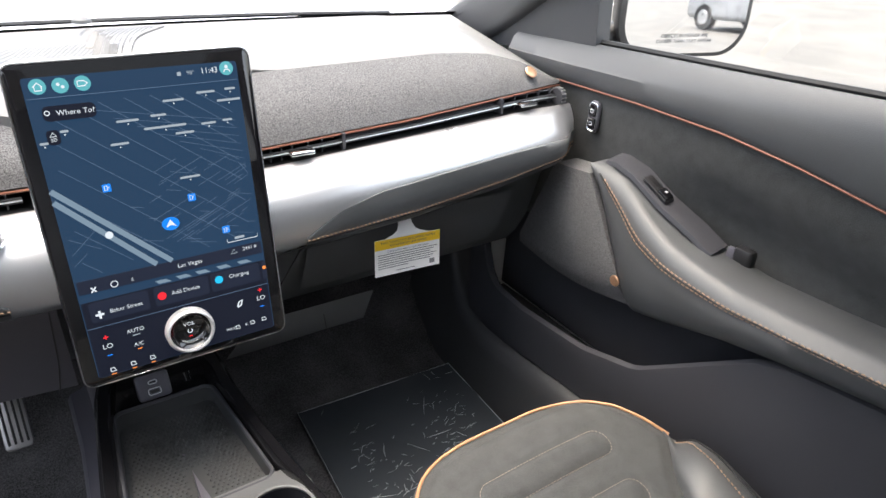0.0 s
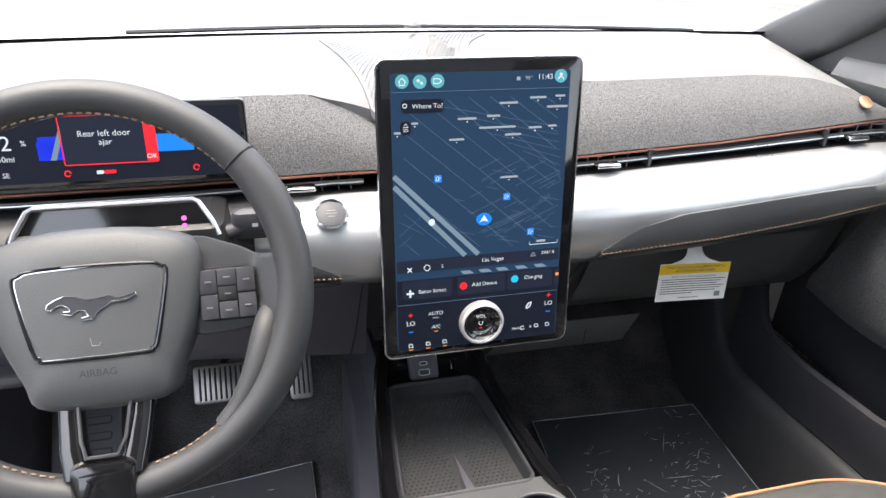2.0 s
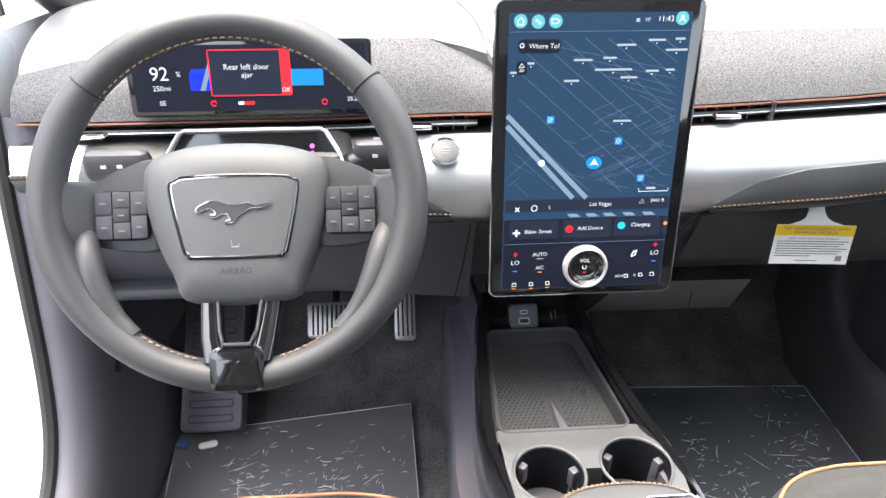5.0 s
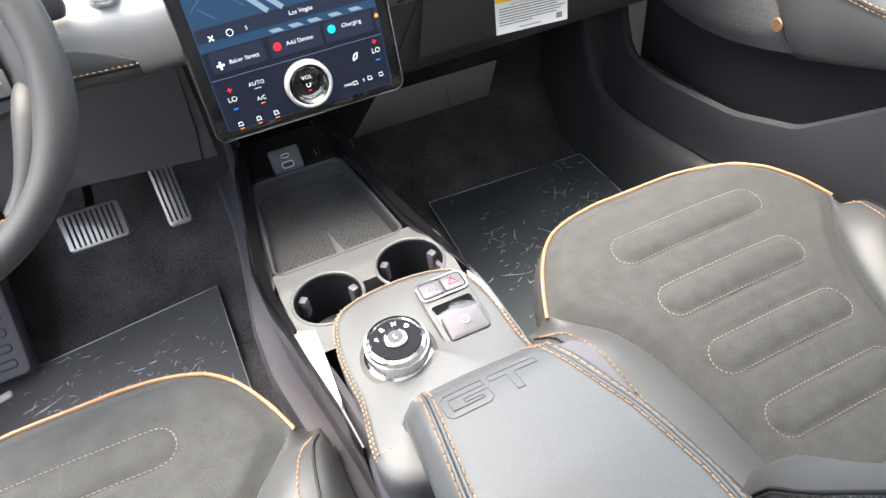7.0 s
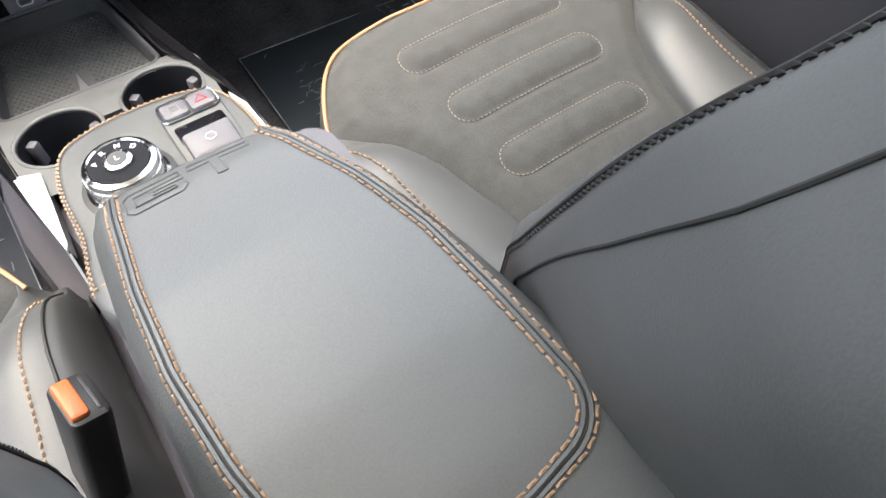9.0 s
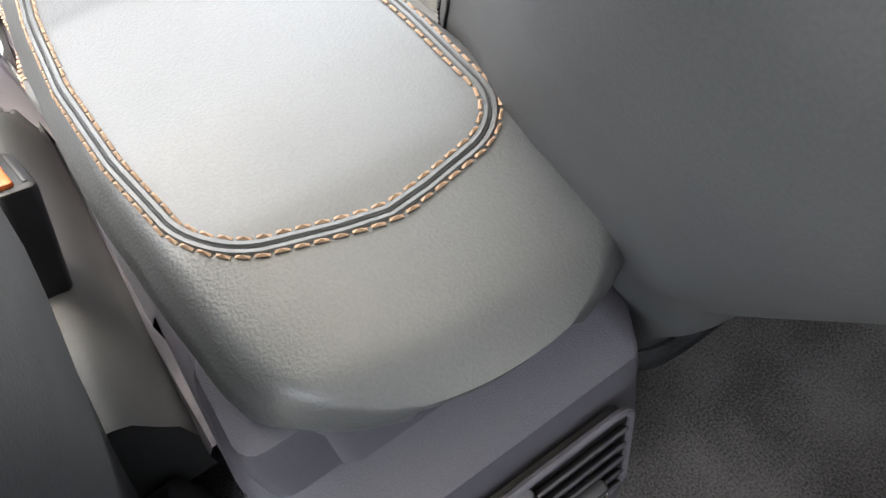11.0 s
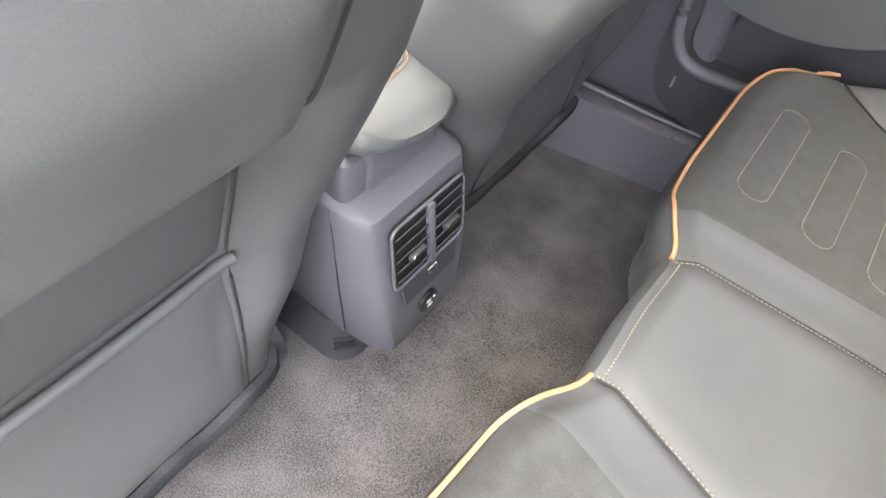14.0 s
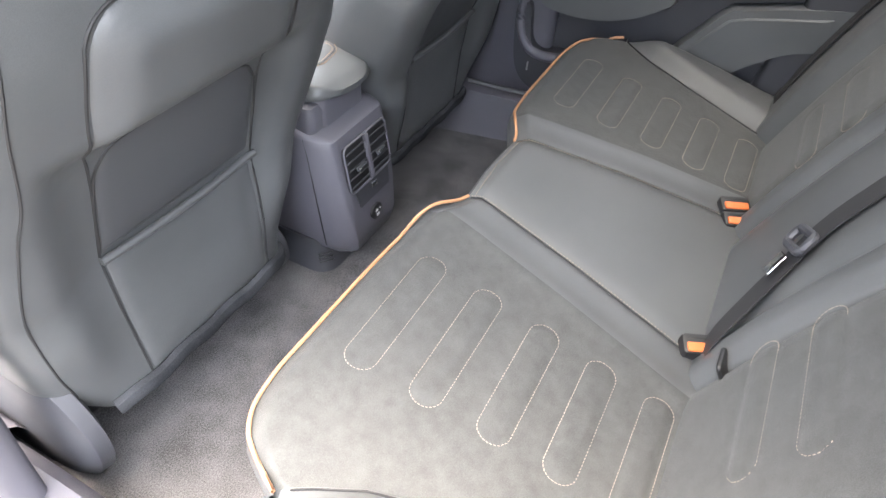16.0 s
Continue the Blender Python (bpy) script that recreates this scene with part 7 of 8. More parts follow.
# glued-on volume knob
km = Matrix.Translation((0.0015, -0.1385, 0.001))
knob = part("volume_knob", Geo().lathe([(0.0275, 0.0), (0.0275, 0.010), (0.0268, 0.0125), (0.0255, 0.0135), (0.0242, 0.013), (0.0236, 0.010), (0.0236, 0.003)], 72, km, False), KNURL, ts, "knurled silver volume ring")
g = Geo()
for k in range(90):
    a = 2 * math.pi * k / 90
    g.box(tuple(km @ Vector((0.0275 * math.cos(a), 0.0275 * math.sin(a), 0.006))), (0.0014, 0.001, 0.009), Matrix.Rotation(a, 3, "Z"))
part("knurling", g, KNURL, knob, kind="stuff")
part("knob_well", Geo().lathe([(0.0236, 0.010), (0.020, 0.005), (0.0175, 0.0035), (0.0004, 0.0035)], 40, km, False), PIANO, knob)
part("knob_crescent", Geo().tube([tuple(km @ Vector((0.0165 * math.cos(a), 0.0165 * math.sin(a), 0.0042))) for a in np.linspace(-2.3, -0.5, 14)], lambda t: 0.0004 + 0.0022 * math.sin(math.pi * t), 6, flat=0.4), CHROME, knob)
words("knob_text", "VOL", 0.0068, UI_WHITE, knob, km @ Matrix.Translation((0, 0.007, 0.0042)))
part("power_mark", Geo().tube([tuple(km @ Vector((0.0026 * math.cos(a), -0.002 + 0.0026 * math.sin(a), 0.004))) for a in np.linspace(2.2, 7.2, 12)], 0.0005, 4), UI_WHITE, knob)
part("power_light", Geo().box(tuple(km @ Vector((0, -0.009, 0.004))), (0.004, 0.0012, 0.0004)), UI_RED, knob)

# ---------------------------------------------------------------- hanging notice
tm = Matrix.Translation((0.344, 0.014, 0.5005)) @ Matrix.Rotation(radians(82), 4, "X") @ Matrix.Rotation(radians(-3), 4, "Z") @ Matrix.Diagonal((1.05, 0.86, 1, 1))
tag = thing("hang_tag", "white card notice with yellow heading hanging from the dashboard", "tag", m=tm)
def bend(g):
    g.v = [(x, y, z + 0.10 * (y + 0.03) ** 2 + 0.2 * x * x) for x, y, z in g.v]
    return g
cell = Geo()
cell.solid([[(x, y, 0.0005) for x in np.linspace(-0.055, 0.055, 8)] for y in np.linspace(-0.068, 0.0, 7)], [[(x, y, 0) for x in np.linspace(-0.055, 0.055, 8)] for y in np.linspace(-0.068, 0.0, 7)])
card = part("card", bend(cell), PAPER, tag)
neck = [[(-w, y * 0.9, 0.0004 - max(y, 0) * 0.35), (0, y * 0.9, 0.0005 - max(y, 0) * 0.35), (w, y * 0.9, 0.0004 - max(y, 0) * 0.35)] for y, w in ((-0.001, 0.040), (0.006, 0.022), (0.012, 0.015), (0.022, 0.0115), (0.034, 0.011), (0.040, 0.011))]
part("neck", bend(Geo().solid(neck, [[(x, y, z - 0.0006) for x, y, z in r] for r in neck])), PAPER, tag)
part("yellow_band", bend(Geo().grid([[(x, y, 0.0011) for x in np.linspace(-0.055, 0.055, 8)] for y in np.linspace(-0.0185, -0.0005, 3)])), YELLOW, card)
words("heading_text", "THIS VEHICLE IS EQUIPPED WITH\nADVANCED AIR BAGS", 0.0062, INK, card, Matrix.Translation((0, -0.0095, 0.0022)))
words("subheading_text", "EVEN WITH ADVANCED AIR BAGS", 0.0045, INK, card, Matrix.Translation((0, -0.0235, 0.0018)))
for k in range(7):
    part("text_line", bend(Geo().grid([[(x, -0.029 - 0.0042 * k + d, 0.0012) for x in np.linspace(-0.05, 0.05 - 0.006 * (k % 3) - 0.05 * (k == 6), 5)] for d in (0, 0.0013)])), INK, card)
part("small_code", bend(Geo().grid([[(x, y, 0.0012) for x in np.linspace(0.037, 0.046, 3)] for y in np.linspace(-0.062, -0.053, 3)])), MARK_GREY, card)
part("small_line", bend(Geo().grid([[(x, y, 0.0012) for x in np.linspace(-0.02, 0.012, 3)] for y in (-0.0625, -0.0613)])), INK, card)


# ---------------------------------------------------------------- passenger door
door = thing("passenger_door", "dark grey front passenger door trim with copper line", "car door", (0.70, -0.25, 0.05))
YS = list(np.linspace(0.22, -0.76, 60))


def copper_z(y):
    return interp(y, [-0.76, -0.47, -0.36, -0.25, -0.1, 0.075, 0.2], [0.625, 0.664, 0.680, 0.690, 0.692, 0.6885, 0.687])


rows = []
for y in YS:
    c = copper_z(y)
    w = interp(y, [-0.76, -0.43, -0.28, 0.0, 0.2], [0.80, 0.778, 0.770, 0.757, 0.748])
    rows.append([(0.735, y, w - 0.01), (0.722, y, w), (0.705, y, w + 0.001), (0.690, y, w - 0.010), (0.681, y, w - 0.03), (0.678, y, (w + c) / 2), (0.681, y, c + 0.012), (0.688, y, c + 0.001)])
part("belt_rail", Geo().grid(rows), SOFT_GREY, door, "grey padded door belt")
part("window_seal", Geo().tube([(0.717, y, interp(y, [-0.76, -0.43, -0.28, 0.0, 0.2], [0.80, 0.778, 0.770, 0.757, 0.748]) + 0.004) for y in YS], 0.005, 6), RUBBER, door)
part("copper_line", Geo().tube([(0.6855, y, copper_z(y)) for y in YS if y < 0.09], 0.0018, 6), TRIM_COPPER, door, "thin copper trim line")
rows = []
for y in YS:
    c = copper_z(y)
    dip = smooth(-y, 0.10, 0.30)
    rows.append([(0.690, y, c), (0.692, y, c - 0.02), (0.694, y, c - 0.05), (0.697 + 0.012 * dip, y, c - 0.085), (0.703 + 0.03 * dip, y, c - 0.12), (0.706 + 0.034 * dip, y, 0.52), (0.70 + 0.03 * dip, y, 0.49), (0.695, y, 0.42)])
part("inner_panel", Geo().grid(rows), SUEDE, door, "charcoal suede door insert")
# Dark colour in place of suede paints the shade inside the pocket.
part("pocket_back", Geo().grid([[(0.695, y, 0.42), (0.715, y, 0.40), (0.722, y, 0.32), (0.720, y, 0.20)] for y in YS]), HARD, door, "map pocket back, its dark colour painting the shade inside")
# lower carrier with the map pocket
def pocket_top(y):
    return interp(y, [-0.76, -0.565, -0.455, -0.412, -0.33, -0.236, -0.122, 0.042, 0.12, 0.149, 0.175, 0.19], [0.48, 0.471, 0.455, 0.438, 0.375, 0.303, 0.27, 0.257, 0.262, 0.277, 0.34, 0.42])
rows = []
for y in YS:
    p = pocket_top(min(y, 0.189))
    rows.append([(0.640, y, 0.10), (0.634, y, 0.14), (0.630, y, 0.20), (0.624, y, p - 0.02), (0.626, y, p - 0.005), (0.634, y, p), (0.642, y, p - 0.006), (0.646, y, p - 0.06), (0.650, y, min(0.21, p - 0.07))])
part("pocket_wall", Geo().grid(rows), HARD, door, "dark plastic map pocket")
# Pocket floor blackened too, for the shade down there.
part("pocket_floor", Geo().grid([[(x, y, 0.205) for x in (0.63, 0.71)] for y in (0.2, -0.5)]), BLACK, door)
# fabric-covered speaker panel
def spk_pt(u, v):
    a = Vector((0.0, 0.02 + 0.0, 0.565)).lerp(Vector((0, -0.060, 0.574)), u)
    b = Vector((0.0, 0.135, 0.350)).lerp(Vector((0, -0.180, 0.383)), u)
    q = a.lerp(b, v)
    q.z -= 0.018 * math.sin(math.pi * u) * v
    x = 0.642 - 0.016 * math.sin(math.pi * min(max(u, 0), 1)) * math.sin(math.pi * v) + 0.03 * (1 - u) * v + 0.012 * smooth(v, 0.85, 1)
    return (x, q.y, q.z)
rows = [[spk_pt(u, v) for u in np.linspace(0, 1, 20)] for v in np.linspace(0, 1, 20)]
part("speaker_panel", Geo().solid(rows, [[(x + 0.05, y, z) for x, y, z in r] for r in rows]), FABRIC, door, "heather fabric speaker panel")
part("panel_badge", Geo().lathe([(0.0095, 0), (0.0095, 0.002), (0.008, 0.003), (0.001, 0.0025)], 26, Matrix.Translation((0.634, -0.158, 0.424)) @ Matrix.Rotation(radians(-90), 4, "Y")), TAN, door, "small round bronze badge")
# leather armrest sweeping back from the panel's edge
ARM = [(-0.060, 0.592, 0.586), (-0.085, 0.593, 0.540), (-0.12, 0.583, 0.475), (-0.16, 0.566, 0.412), (-0.185, 0.554, 0.388), (-0.20, 0.548, 0.388), (-0.25, 0.533, 0.405), (-0.30, 0.524, 0.42), (-0.36, 0.517, 0.437), (-0.45, 0.520, 0.455), (-0.56, 0.527, 0.472), (-0.76, 0.540, 0.49)]
ay = [a[0] for a in ARM][::-1]
rows, st1, st2 = [], [], []
for y in np.linspace(-0.060, -0.75, 60):
    hi, lo_ = interp(y, ay, [a[1] for a in ARM][::-1]), interp(y, ay, [a[2] for a in ARM][::-1])
    k = smooth(-y, 0.06, 0.12)
    xo = 0.642 - 0.034 * smooth(-y, 0.08, 0.28)
    h = hi - lo_
    rows.append([(0.71, y, hi - 0.004), (0.69, y, hi - 0.001), (xo + 0.045 - 0.02 * k, y, hi), (xo + 0.012, y, hi - 0.004 * k), (xo + 0.002, y, hi - 0.016 * k - 0.05 * h), (xo - 0.002, y, hi - 0.34 * h), (xo, y, hi - 0.62 * h), (xo + 0.008, y, lo_ + 0.1 * h), (xo + 0.02, y, lo_), (0.69, y, lo_ - 0.005)])
    st1.append((xo - 0.0022, y, hi - 0.12 * h - 0.008 * k))
    st2.append((xo - 0.0022, y, hi - 0.18 * h - 0.008 * k))
arm = part("armrest", Geo().grid(rows), LEATHER, door, "black leather armrest", angle=60)
for s_ in (st1, st2):
    part("stitching", Geo().dashes(s_[3:], 0.0050, 0.0028, 0.0011, 0.0009), THREAD, arm, kind="stuff")
part("seam", Geo().tube([tuple((Vector(a) + Vector(b)) / 2) for a, b in zip(st1, st2)][2:], 0.0013, 6), THREAD_BLACK, arm)
# switch plate and handle
rows = [[(x, y, z + dz) for x, dz in ((0.662, -0.004), (0.664, 0.003), (0.70, 0.010), (0.706, 0.004))] for y, z in ((-0.072, 0.594), (-0.09, 0.597), (-0.13, 0.588), (-0.19, 0.560), (-0.25, 0.541), (-0.29, 0.524))]
plate2 = part("switch_plate", Geo().grid(rows), HARD, door, "dark window switch plate")
part("switch_well", Geo().rbox((0, 0, 0), (0.022, 0.055, 0.004), 0.004).move(Matrix.Translation((0.681, -0.168, 0.5795)) @ Matrix.Rotation(radians(24), 4, "X")), BLACK, plate2)
part("window_switch", Geo().rbox((0, 0, 0), (0.018, 0.022, 0.008), 0.003).move(Matrix.Translation((0.681, -0.182, 0.5755)) @ Matrix.Rotation(radians(28), 4, "X")), PIANO, plate2)
part("switch_mark", Geo().box((0.681, -0.182, 0.5805), (0.004, 0.007, 0.0006)), MARK, plate2)
part("door_pull", Geo().rbox((0.702, -0.318, 0.524), (0.020, 0.030, 0.036), 0.007), BLACK, door, "black door pull")
part("pull_edge", Geo().rbox((0.693, -0.302, 0.528), (0.006, 0.012, 0.022), 0.002), HARD_GREY, door)
lk = Matrix.Translation((0.688, -0.009, 0.648)) @ Matrix.Rotation(radians(-90), 4, "Y") @ Matrix.Rotation(radians(-90), 4, "Z")
lock = part("lock_switch", Geo().rbox((0, 0, 0), (0.024, 0.054, 0.008), 0.010).move(lk), HARD_GREY, door, "grey door lock switch")
part("lock_ring", Geo().tube([tuple(lk @ Vector((x, y, 0.0045))) for x, y in rr(0.018, 0.046, 0.006, 5)], 0.0012, 6, closed=True), CHROME, lock)
for k in (-0.0105, 0.0105):
    part("lock_button", Geo().rbox((0, 0, 0), (0.014, 0.019, 0.004), 0.003).move(lk @ Matrix.Translation((0, k, 0.005))), PIANO, lock)
    part("lock_mark", Geo().tube([tuple(lk @ Vector((x, k + y, 0.0075))) for x, y in rr(0.005, 0.005, 0.0008, 2)], 0.0006, 4, closed=True), MARK, lock)
# door mirror outside
mm = Matrix.Translation((0.955, 0.055, 0.805)) @ Matrix.Rotation(radians(90), 4, "X") @ Matrix.Rotation(radians(-14), 4, "Y") @ Matrix.Rotation(radians(-3), 4, "X")
mir = thing("door_mirror", "dark wing mirror on the passenger door with warning text", "mirror", m=mm)
shape = rr(0.275, 0.175, 0.06, 8)
part("shell", Geo().loft([[(x * k, y * k, z) for x, y in shape] for k, z in ((0.5, -0.085), (0.85, -0.06), (1.0, -0.02), (1.06, 0.0), (1.05, 0.006), (1.0, 0.007))]), BLACK, mir)
mg = part("glass", Geo().prism([(x * 0.97, y * 0.97) for x, y in shape], 0.006, 0.0085), MIRROR, mir, "silvered mirror glass", angle=20)
words("notice", "OBJECTS IN MIRROR ARE\nCLOSER THAN THEY APPEAR", 0.0095, INK, mg, Matrix.Translation((0.0, -0.058, 0.0092)))
part("stalk", Geo().tube([(-0.10, -0.04, -0.03), (-0.17, -0.07, -0.03), (-0.24, -0.085, -0.02)], 0.022, 10), BLACK, mir)

# ---------------------------------------------------------------- rear door on the passenger side
rd = thing("rear_door", "dark rear door trim with grey padded upper panel", "car door", (0.72, -1.2, 0.1))


def side_plate(outline_yz, x0, x1, ease=0.03):
    """A plate in the door's plane, from x0 outside to x1 inside, with eased edges."""
    m = Matrix(((0, 0, 1, 0), (1, 0, 0, 0), (0, 1, 0, 0), (0, 0, 0, 1)))
    return Geo().prism(outline_yz, x0, x1, m, ease)


YR = list(np.linspace(-0.86, -1.80, 20))
part("panel", Geo().grid([[(x, y, z) for x, z in ((0.75, 0.82), (0.722, 0.82), (0.712, 0.79), (0.716, 0.70), (0.735, 0.62), (0.738, 0.45), (0.738, 0.30), (0.735, 0.05))] for y in YR]), HARD, rd, "dark plastic door panel")
smooth_line = lambda pts, n=4: [(p[0], p[1]) for p in spline([(a, b, 0) for a, b in pts], n, True)]
part("upper_pad", side_plate(smooth_line([(-0.90, 0.62), (-0.925, 0.45), (-0.955, 0.378), (-1.02, 0.362), (-1.113, 0.368), (-1.19, 0.392), (-1.25, 0.428), (-1.285, 0.47), (-1.30, 0.62)]), 0.745, 0.700), SOFT_GREY, rd, "grey padded upper panel", angle=50)
part("upper_rail", side_plate([(-1.29, 0.485), (-1.40, 0.487), (-1.56, 0.530), (-1.78, 0.56), (-1.78, 0.62), (-1.29, 0.62)], 0.745, 0.708), HARD, rd)
part("armrest", side_plate(smooth_line([(-1.275, 0.30), (-1.297, 0.345), (-1.345, 0.41), (-1.392, 0.468), (-1.43, 0.480), (-1.56, 0.514), (-1.70, 0.53), (-1.72, 0.46), (-1.56, 0.41), (-1.49, 0.365), (-1.442, 0.325), (-1.40, 0.28)]), 0.745, 0.700, 0.06), SOFT_GREY, rd, "grey door armrest", angle=30)
part("armrest_facet", side_plate([(-1.315, 0.34), (-1.40, 0.447), (-1.44, 0.462), (-1.60, 0.498), (-1.60, 0.47), (-1.47, 0.425), (-1.43, 0.40), (-1.36, 0.32)], 0.705, 0.696, 0.08), SOFT_GREY, rd, angle=20)
part("lower_pocket", side_plate(smooth_line([(-0.903, 0.37), (-0.905, 0.26), (-0.922, 0.19), (-0.965, 0.152), (-1.05, 0.137), (-1.35, 0.125), (-1.75, 0.12), (-1.76, 0.24), (-1.6, 0.292), (-1.3, 0.285), (-1.05, 0.262), (-0.985, 0.258), (-0.95, 0.285), (-0.938, 0.37)]), 0.75, 0.682, 0.012), HARD, rd, "dark moulded lower pocket", angle=50)
part("pocket_lip", Geo().tube(spline([(0.692, -0.922, 0.42), (0.688, -0.918, 0.33), (0.684, -0.935, 0.278), (0.682, -0.975, 0.252), (0.682, -1.05, 0.256), (0.684, -1.3, 0.280), (0.688, -1.6, 0.288)], 6), 0.013, 10), HARD_GREY, rd)
part("speaker_mark", Geo().rbox((0.681, -0.955, 0.212), (0.004, 0.005, 0.026), 0.002), MARK_GREY, rd)
# carpeted sill step seen behind the passenger seat
rows = []
for y in np.linspace(-0.70, -1.14, 9):
    bx = interp(y, [-1.08, -1.015, -0.80, -0.70], [0.656, 0.645, 0.594, 0.572])
    tx = interp(y, [-1.08, -1.0, -0.857, -0.70], [0.668, 0.648, 0.628, 0.610])
    rows.append([(bx - 0.004, y, -0.005), (bx, y, 0.006), (tx - 0.006, y, 0.110), (tx - 0.002, y, 0.124), (tx + 0.008, y, 0.130), (tx + 0.05, y, 0.132)])
single("sill_cover", Geo().solid(rows, [[(x + 0.03, y, z - 0.02) for x, y, z in r] for r in rows]), HARD_GREY, "grey plastic sill cover at the rear doorway", "sill", kind="structure")
single("sill_joint", Geo().tube([(0.647, -1.012, 0.004), (0.6465, -1.008, 0.112), (0.650, -1.006, 0.126), (0.690, -1.004, 0.1335)], 0.0014, 5), BLACK, "dark joint across the rear sill cover", "sill", kind="structure")

single("sill_strip", Geo().tube([(0.655, -0.80, 0.134), (0.667, -0.92, 0.134), (0.690, -1.09, 0.134)], 0.005, 6), SOFT_GREY, "raised grey strip along the rear door sill", "sill", kind="structure")

# ---------------------------------------------------------------- floor mats and pedals
def film(name, pts, label, material, creases):
    c = [Vector(p) for p in pts]
    rows = []
    for j in range(41):
        v = j / 40
        row = []
        for i in range(41):
            u = i / 40
            q = c[0].lerp(c[1], u).lerp(c[3].lerp(c[2], u), v)
            n = noise.noise(Vector((q.x * 16, q.y * 16, 1.3))) * 0.0015 + noise.noise(Vector((q.x * 45 + q.y * 30, q.y * 60, 4.1))) * 0.0010
            row.append((q.x, q.y, floor_z(q.x, q.y) + 0.011 + n))
        rows.append(row)
    mat_ = single(name, Geo().solid(rows, [[(x, y, z - 0.008) for x, y, z in r] for r in rows]), material, label, "floor mat", angle=80)
    BASE[mat_.name] = Vector((0, 0, 0))
    rng = random.Random(len(label))
    # Thin pale strokes stand for the glints along the film's creases.
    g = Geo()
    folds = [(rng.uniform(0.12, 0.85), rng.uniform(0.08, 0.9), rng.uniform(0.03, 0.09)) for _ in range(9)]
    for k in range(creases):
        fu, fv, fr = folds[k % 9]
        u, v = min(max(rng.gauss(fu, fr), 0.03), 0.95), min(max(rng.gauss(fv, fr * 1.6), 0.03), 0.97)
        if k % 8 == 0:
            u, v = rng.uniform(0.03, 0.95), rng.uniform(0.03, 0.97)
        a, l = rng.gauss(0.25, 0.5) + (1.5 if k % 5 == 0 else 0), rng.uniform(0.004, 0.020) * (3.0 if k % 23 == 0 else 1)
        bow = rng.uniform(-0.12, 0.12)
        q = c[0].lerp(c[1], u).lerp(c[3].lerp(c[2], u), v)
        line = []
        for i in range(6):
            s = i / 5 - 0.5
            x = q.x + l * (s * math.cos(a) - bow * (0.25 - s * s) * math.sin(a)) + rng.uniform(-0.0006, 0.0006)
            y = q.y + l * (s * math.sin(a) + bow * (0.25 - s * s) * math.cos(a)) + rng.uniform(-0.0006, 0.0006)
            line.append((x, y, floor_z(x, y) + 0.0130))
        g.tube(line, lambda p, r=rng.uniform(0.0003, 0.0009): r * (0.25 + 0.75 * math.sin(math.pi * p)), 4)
    part("crease", g, FILM_GLINT, mat_, "pale strokes painting the glints on creases in the clear film", kind="stuff")
    rim = []
    for p, r in zip(c, c[1:] + c[:1]):
        rim += [p.lerp(r, i / 16) for i in range(16)]
    part("film_edge", Geo().tube([(p.x, p.y, floor_z(p.x, p.y) + 0.011) for p in rim], 0.0009, 5, closed=True), FILM_GLINT, mat_)
    return mat_


# The two mats differ in tone only by the light put into their film.
film("floor_mat", [(-0.665, 0.19, 0), (-0.222, 0.243, 0), (-0.205, -0.32, 0), (-0.60, -0.32, 0)], "dark floor mat under crinkled clear film on the driver's side", FILM_LIT, 420)
film("floor_mat", [(0.235, 0.26, 0), (0.60, 0.24, 0), (0.575, -0.32, 0), (0.20, -0.32, 0)], "dark floor mat under crinkled clear film on the passenger side", FILM_SHADED, 240)
single("paper_scrap", Geo().rbox((0, 0, 0), (0.034, 0.016, 0.006), 0.006).move(Matrix.Translation((-0.60, 0.155, 0.0)) @ Matrix.Rotation(radians(15), 4, "Z")), PAPER, "small crumpled white paper scrap on the mat", "litter")
single("blue_scrap", Geo().rbox((0, 0, 0), (0.024, 0.02, 0.010), 0.006).move(Matrix.Translation((-0.648, 0.16, 0.0))), BLUE_DOT, "small blue plastic scrap on the mat", "litter")


def pedal(name, label, m, w, h, slots, material, mark, horizontal):
    p = thing(name, label, "pedal", m=m)
    part("pad", Geo().rbox((0, 0, 0), (w, h, 0.012), 0.008, 0.004), material, p)
    for k in range(slots):
        t = (k + 0.5) / slots - 0.5
        g = Geo().rbox((0, t * h * 0.9, 0.0065), (w * 0.78, h / slots * 0.32, 0.004), 0.0018) if horizontal else Geo().rbox((t * w * 0.86, 0, 0.0065), (w / slots * 0.34, h * 0.84, 0.004), 0.0014)
        part("rib", g, mark, p)
    part("arm", Geo().tube([(0, h * 0.3, -0.006), (0, h * 0.9, -0.05), (0, h * 1.8, -0.07)], 0.008, 8), BLACK, p)
    return p


pedal("accelerator", "metal accelerator pedal with dark rubber ribs", Matrix.Translation((-0.228, 0.262, 0.212)) @ Matrix.Rotation(radians(58), 4, "X"), 0.040, 0.115, 4, PEDAL_METAL, RUBBER, False)
pedal("brake_pedal", "wide metal brake pedal with dark rubber ribs", Matrix.Translation((-0.360, 0.262, 0.196)) @ Matrix.Rotation(radians(52), 4, "X"), 0.100, 0.066, 10, PEDAL_METAL, RUBBER, False)
dp = thing("dead_pedal", "grey ribbed foot rest in the driver's footwell", "foot rest", m=Matrix.Translation((-0.588, 0.252, 0.140)) @ Matrix.Rotation(radians(45), 4, "X"))
part("plate", Geo().rbox((0, 0, -0.02), (0.112, 0.29, 0.045), 0.012, 0.006), HARD_GREY, dp)
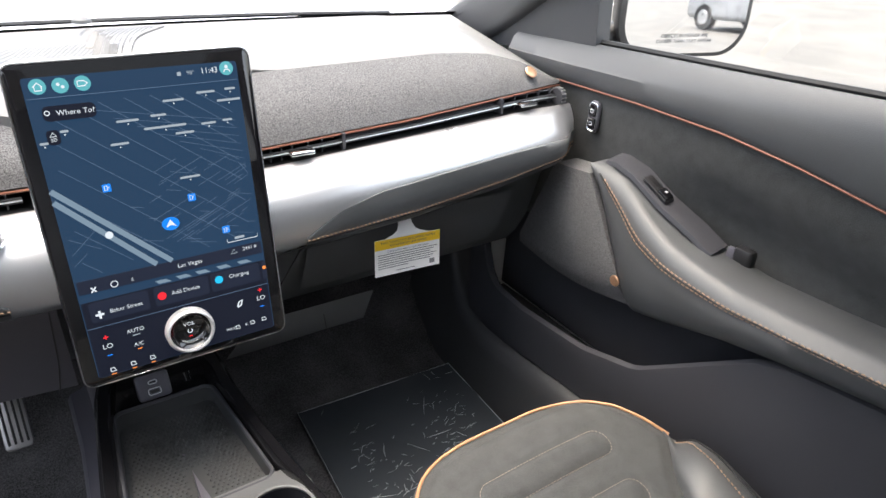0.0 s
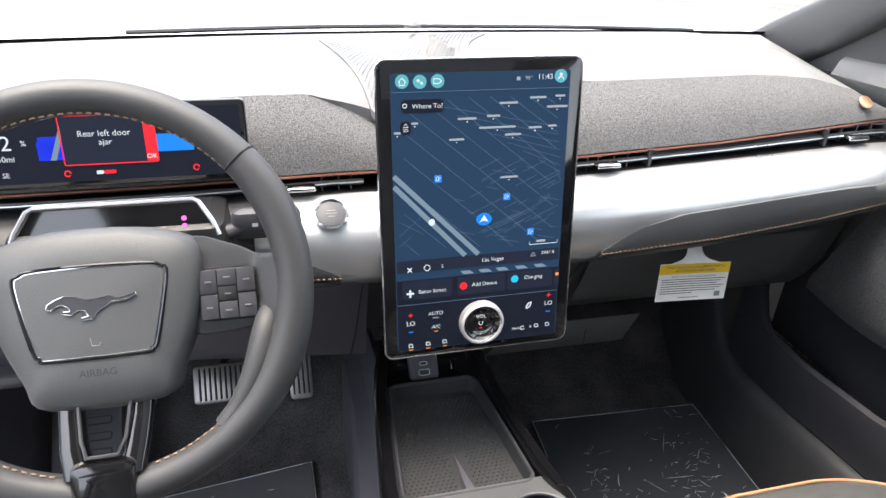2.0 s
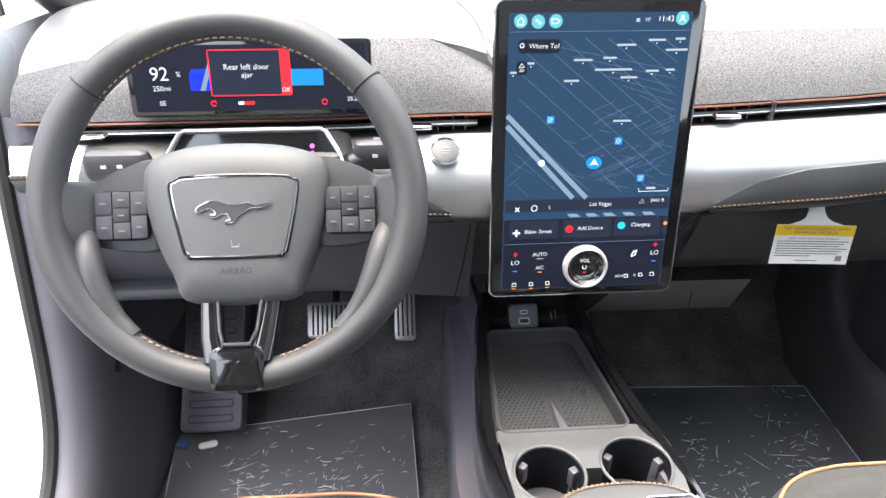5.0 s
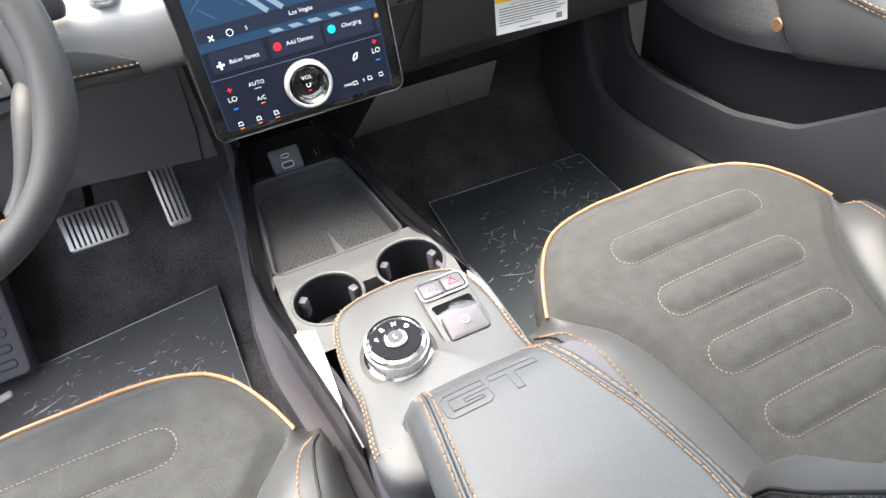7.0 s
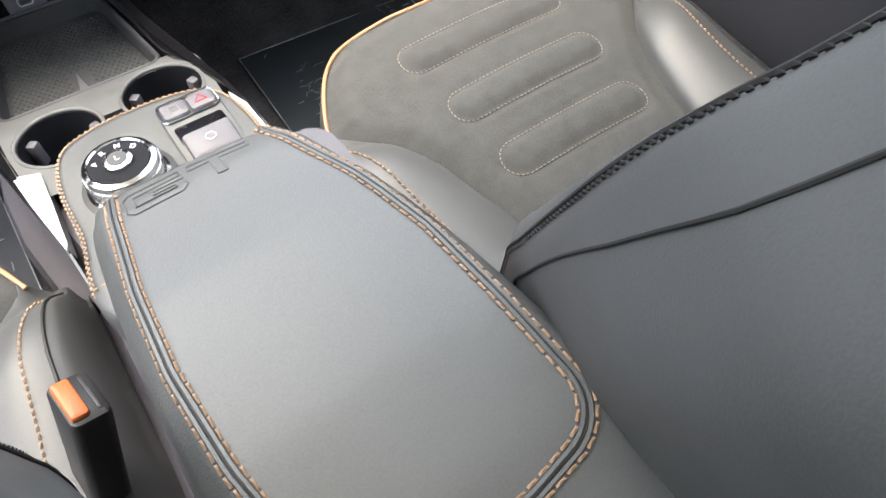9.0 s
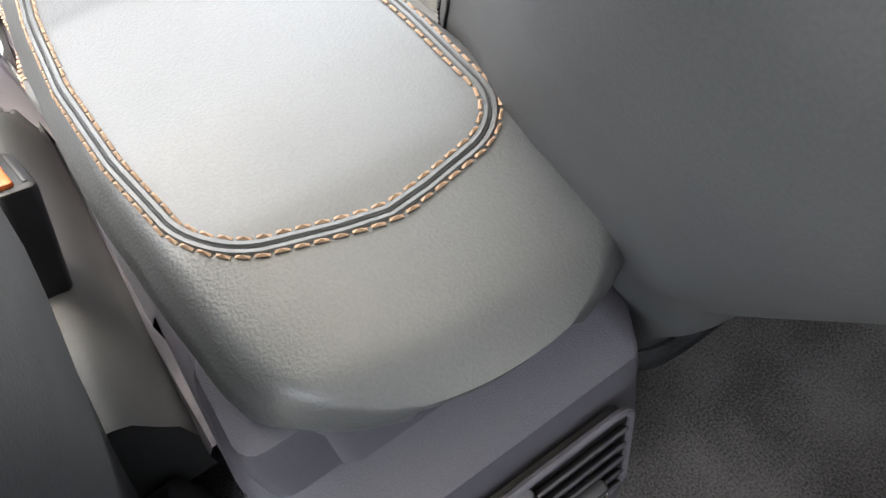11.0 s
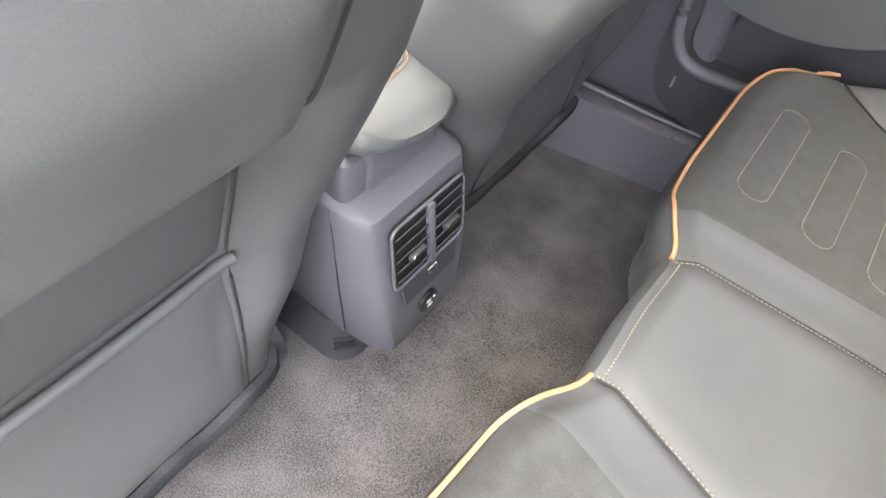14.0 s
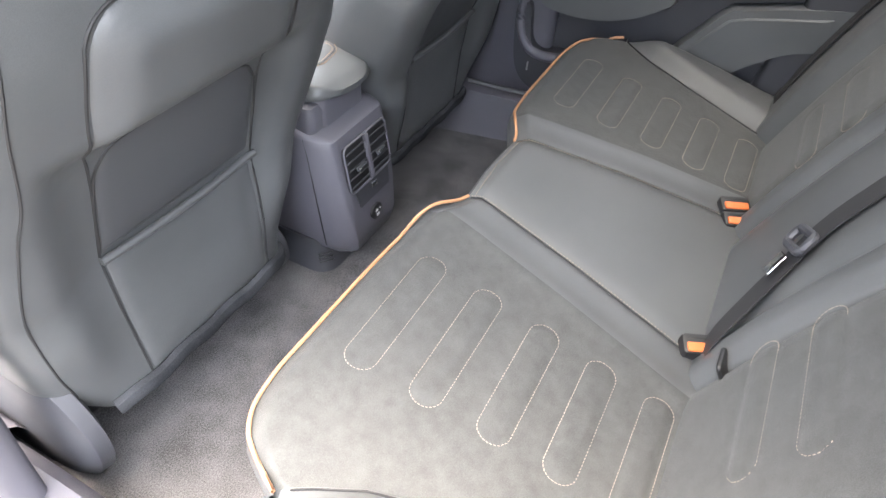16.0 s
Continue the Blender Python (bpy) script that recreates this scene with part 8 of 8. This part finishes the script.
for k in range(10):
    part("rib", Geo().tube([(x, -0.122 + 0.027 * k + y, 0.003) for x, y in rr(0.078, 0.012, 0.004, 3)], 0.0014, 5, closed=True), HARD, dp)
single("hood_release", Geo().rbox((0, 0, 0), (0.02, 0.085, 0.034), 0.008).move(Matrix.Translation((-0.668, 0.068, 0.262)) @ Matrix.Rotation(radians(-42), 4, "X")), BLACK, "black bonnet release lever on the kick panel", "lever")

# ---------------------------------------------------------------- rear belts and buckles
buckle((-0.132, -1.560, 0.300), -65, 14, ORANGE, "black rear belt buckle with orange button on the bench", 0.07, 1.3)
buckle((0.212, -1.560, 0.292), -65, 14, ORANGE, "black rear belt buckle with orange button on the bench", 0.07, 1.3)
buckle((0.243, -1.546, 0.300), -65, 14, ORANGE, "black rear belt buckle with orange button on the bench", 0.07, 1.3)
buckle((0.667, -1.57, 0.33), 60, -50, BLACK, "black rear belt buckle beside the far door", 0.08)


def strap(name, pts, w, label, group="rear seat belts"):
    p = spline(pts, 10)
    rows = []
    for i, q in enumerate(p):
        a, b = p[max(i - 1, 0)], p[min(i + 1, len(p) - 1)]
        d = Vector(b - a).normalized()
        n = Vector((0, math.cos(radians(25)), math.sin(radians(25))))
        s = d.cross(n).normalized() * w / 2
        c = Vector(q)
        rows.append([tuple(c - s + n * 0.0012), tuple(c + n * 0.002), tuple(c + s + n * 0.0012)])
    t = thing(name, label, "seat belt", tuple(p[0]), group=group)
    part("webbing", Geo().solid(rows, [[tuple(Vector(q) - Vector((0, 0.0015, 0.0006))) for q in r] for r in rows]), WEB, t)
    return t, p


def on_rest(x, s, l=0.012):
    return tuple(rest_point(x, s, l) + REAR_SHIFT)


b1, p1 = strap("rear_seat_belt", [on_rest(-0.165, 0.05, 0.008), on_rest(-0.150, 0.10, 0.016), on_rest(-0.103, 0.20, 0.016), on_rest(-0.066, 0.27, 0.016), on_rest(-0.050, 0.34, 0.014), on_rest(-0.030, 0.46, 0.012), on_rest(0.0, 0.62, 0.010)], 0.046, "black rear belt webbing with hanging latch plate across the backrest")
q = Vector(on_rest(-0.078, 0.245, 0.026))
lm = Matrix.Translation(q) @ Matrix.Rotation(radians(-65), 4, "X") @ Matrix.Rotation(radians(208), 4, "Z")
part("latch_plate", Geo().tube([tuple(lm @ Vector((x, y, 0))) for x, y in rr(0.058, 0.028, 0.008, 4)], 0.0065, 8, closed=True), HARD, b1, "dark latch plate")
part("latch_tongue", Geo().rbox((0, -0.044, 0), (0.026, 0.036, 0.004), 0.003).move(lm), CHROME, b1)
b2, p2 = strap("rear_seat_belt", [on_rest(0.62, 0.08, 0.03), on_rest(0.63, 0.2, 0.035), on_rest(0.645, 0.36, 0.035), on_rest(0.66, 0.55, 0.03)], 0.046, "black rear belt webbing hanging by the far door pillar")
flap = single("anchor_flap", Geo().rbox((0, 0, 0), (0.045, 0.05, 0.008), 0.008).move(Matrix.Translation((-0.200, -1.592, 0.338)) @ Matrix.Rotation(radians(60), 4, "X")), BLACK, "black child seat anchor flap with a white mark", "anchor flap")
BASE["anchor_flap"] = Vector((0, 0, 0))
part("anchor_mark", Geo().lathe([(0.009, 0), (0.009, 0.001), (0.006, 0.001), (0.006, 0)], 20, Matrix.Translation((-0.200, -1.586, 0.343)) @ Matrix.Rotation(radians(60), 4, "X")), MARK, flap, "round white mark")

# windscreen sticker seen from behind; its numbers are plain bars
stk = thing("windscreen_sticker", "paper lot sticker behind the windscreen, numbers illegible", "sticker", m=Matrix.Translation((-0.650, 0.345, 0.795)) @ Matrix.Rotation(radians(42), 4, "X"))
part("sheet", Geo().box((0, 0, 0), (0.13, 0.07, 0.0008)), STICKER, stk)
part("blue_oval", Geo().lathe([(0.030, 0), (0.028, 0.0012), (0.001, 0.0012)], 26, Matrix.Translation((-0.012, -0.014, 0)) @ Matrix.Diagonal((1.3, 0.75, 1, 1))), BLUE_DOT, stk)
part("yellow_patch", Geo().box((-0.008, -0.026, 0.001), (0.055, 0.018, 0.001)), YELLOW, stk)
for k in range(6):
    part("number_bar", Geo().box((-0.05 + 0.02 * k, 0.018, 0.0008), (0.015, 0.022, 0.0008)), INK, stk)
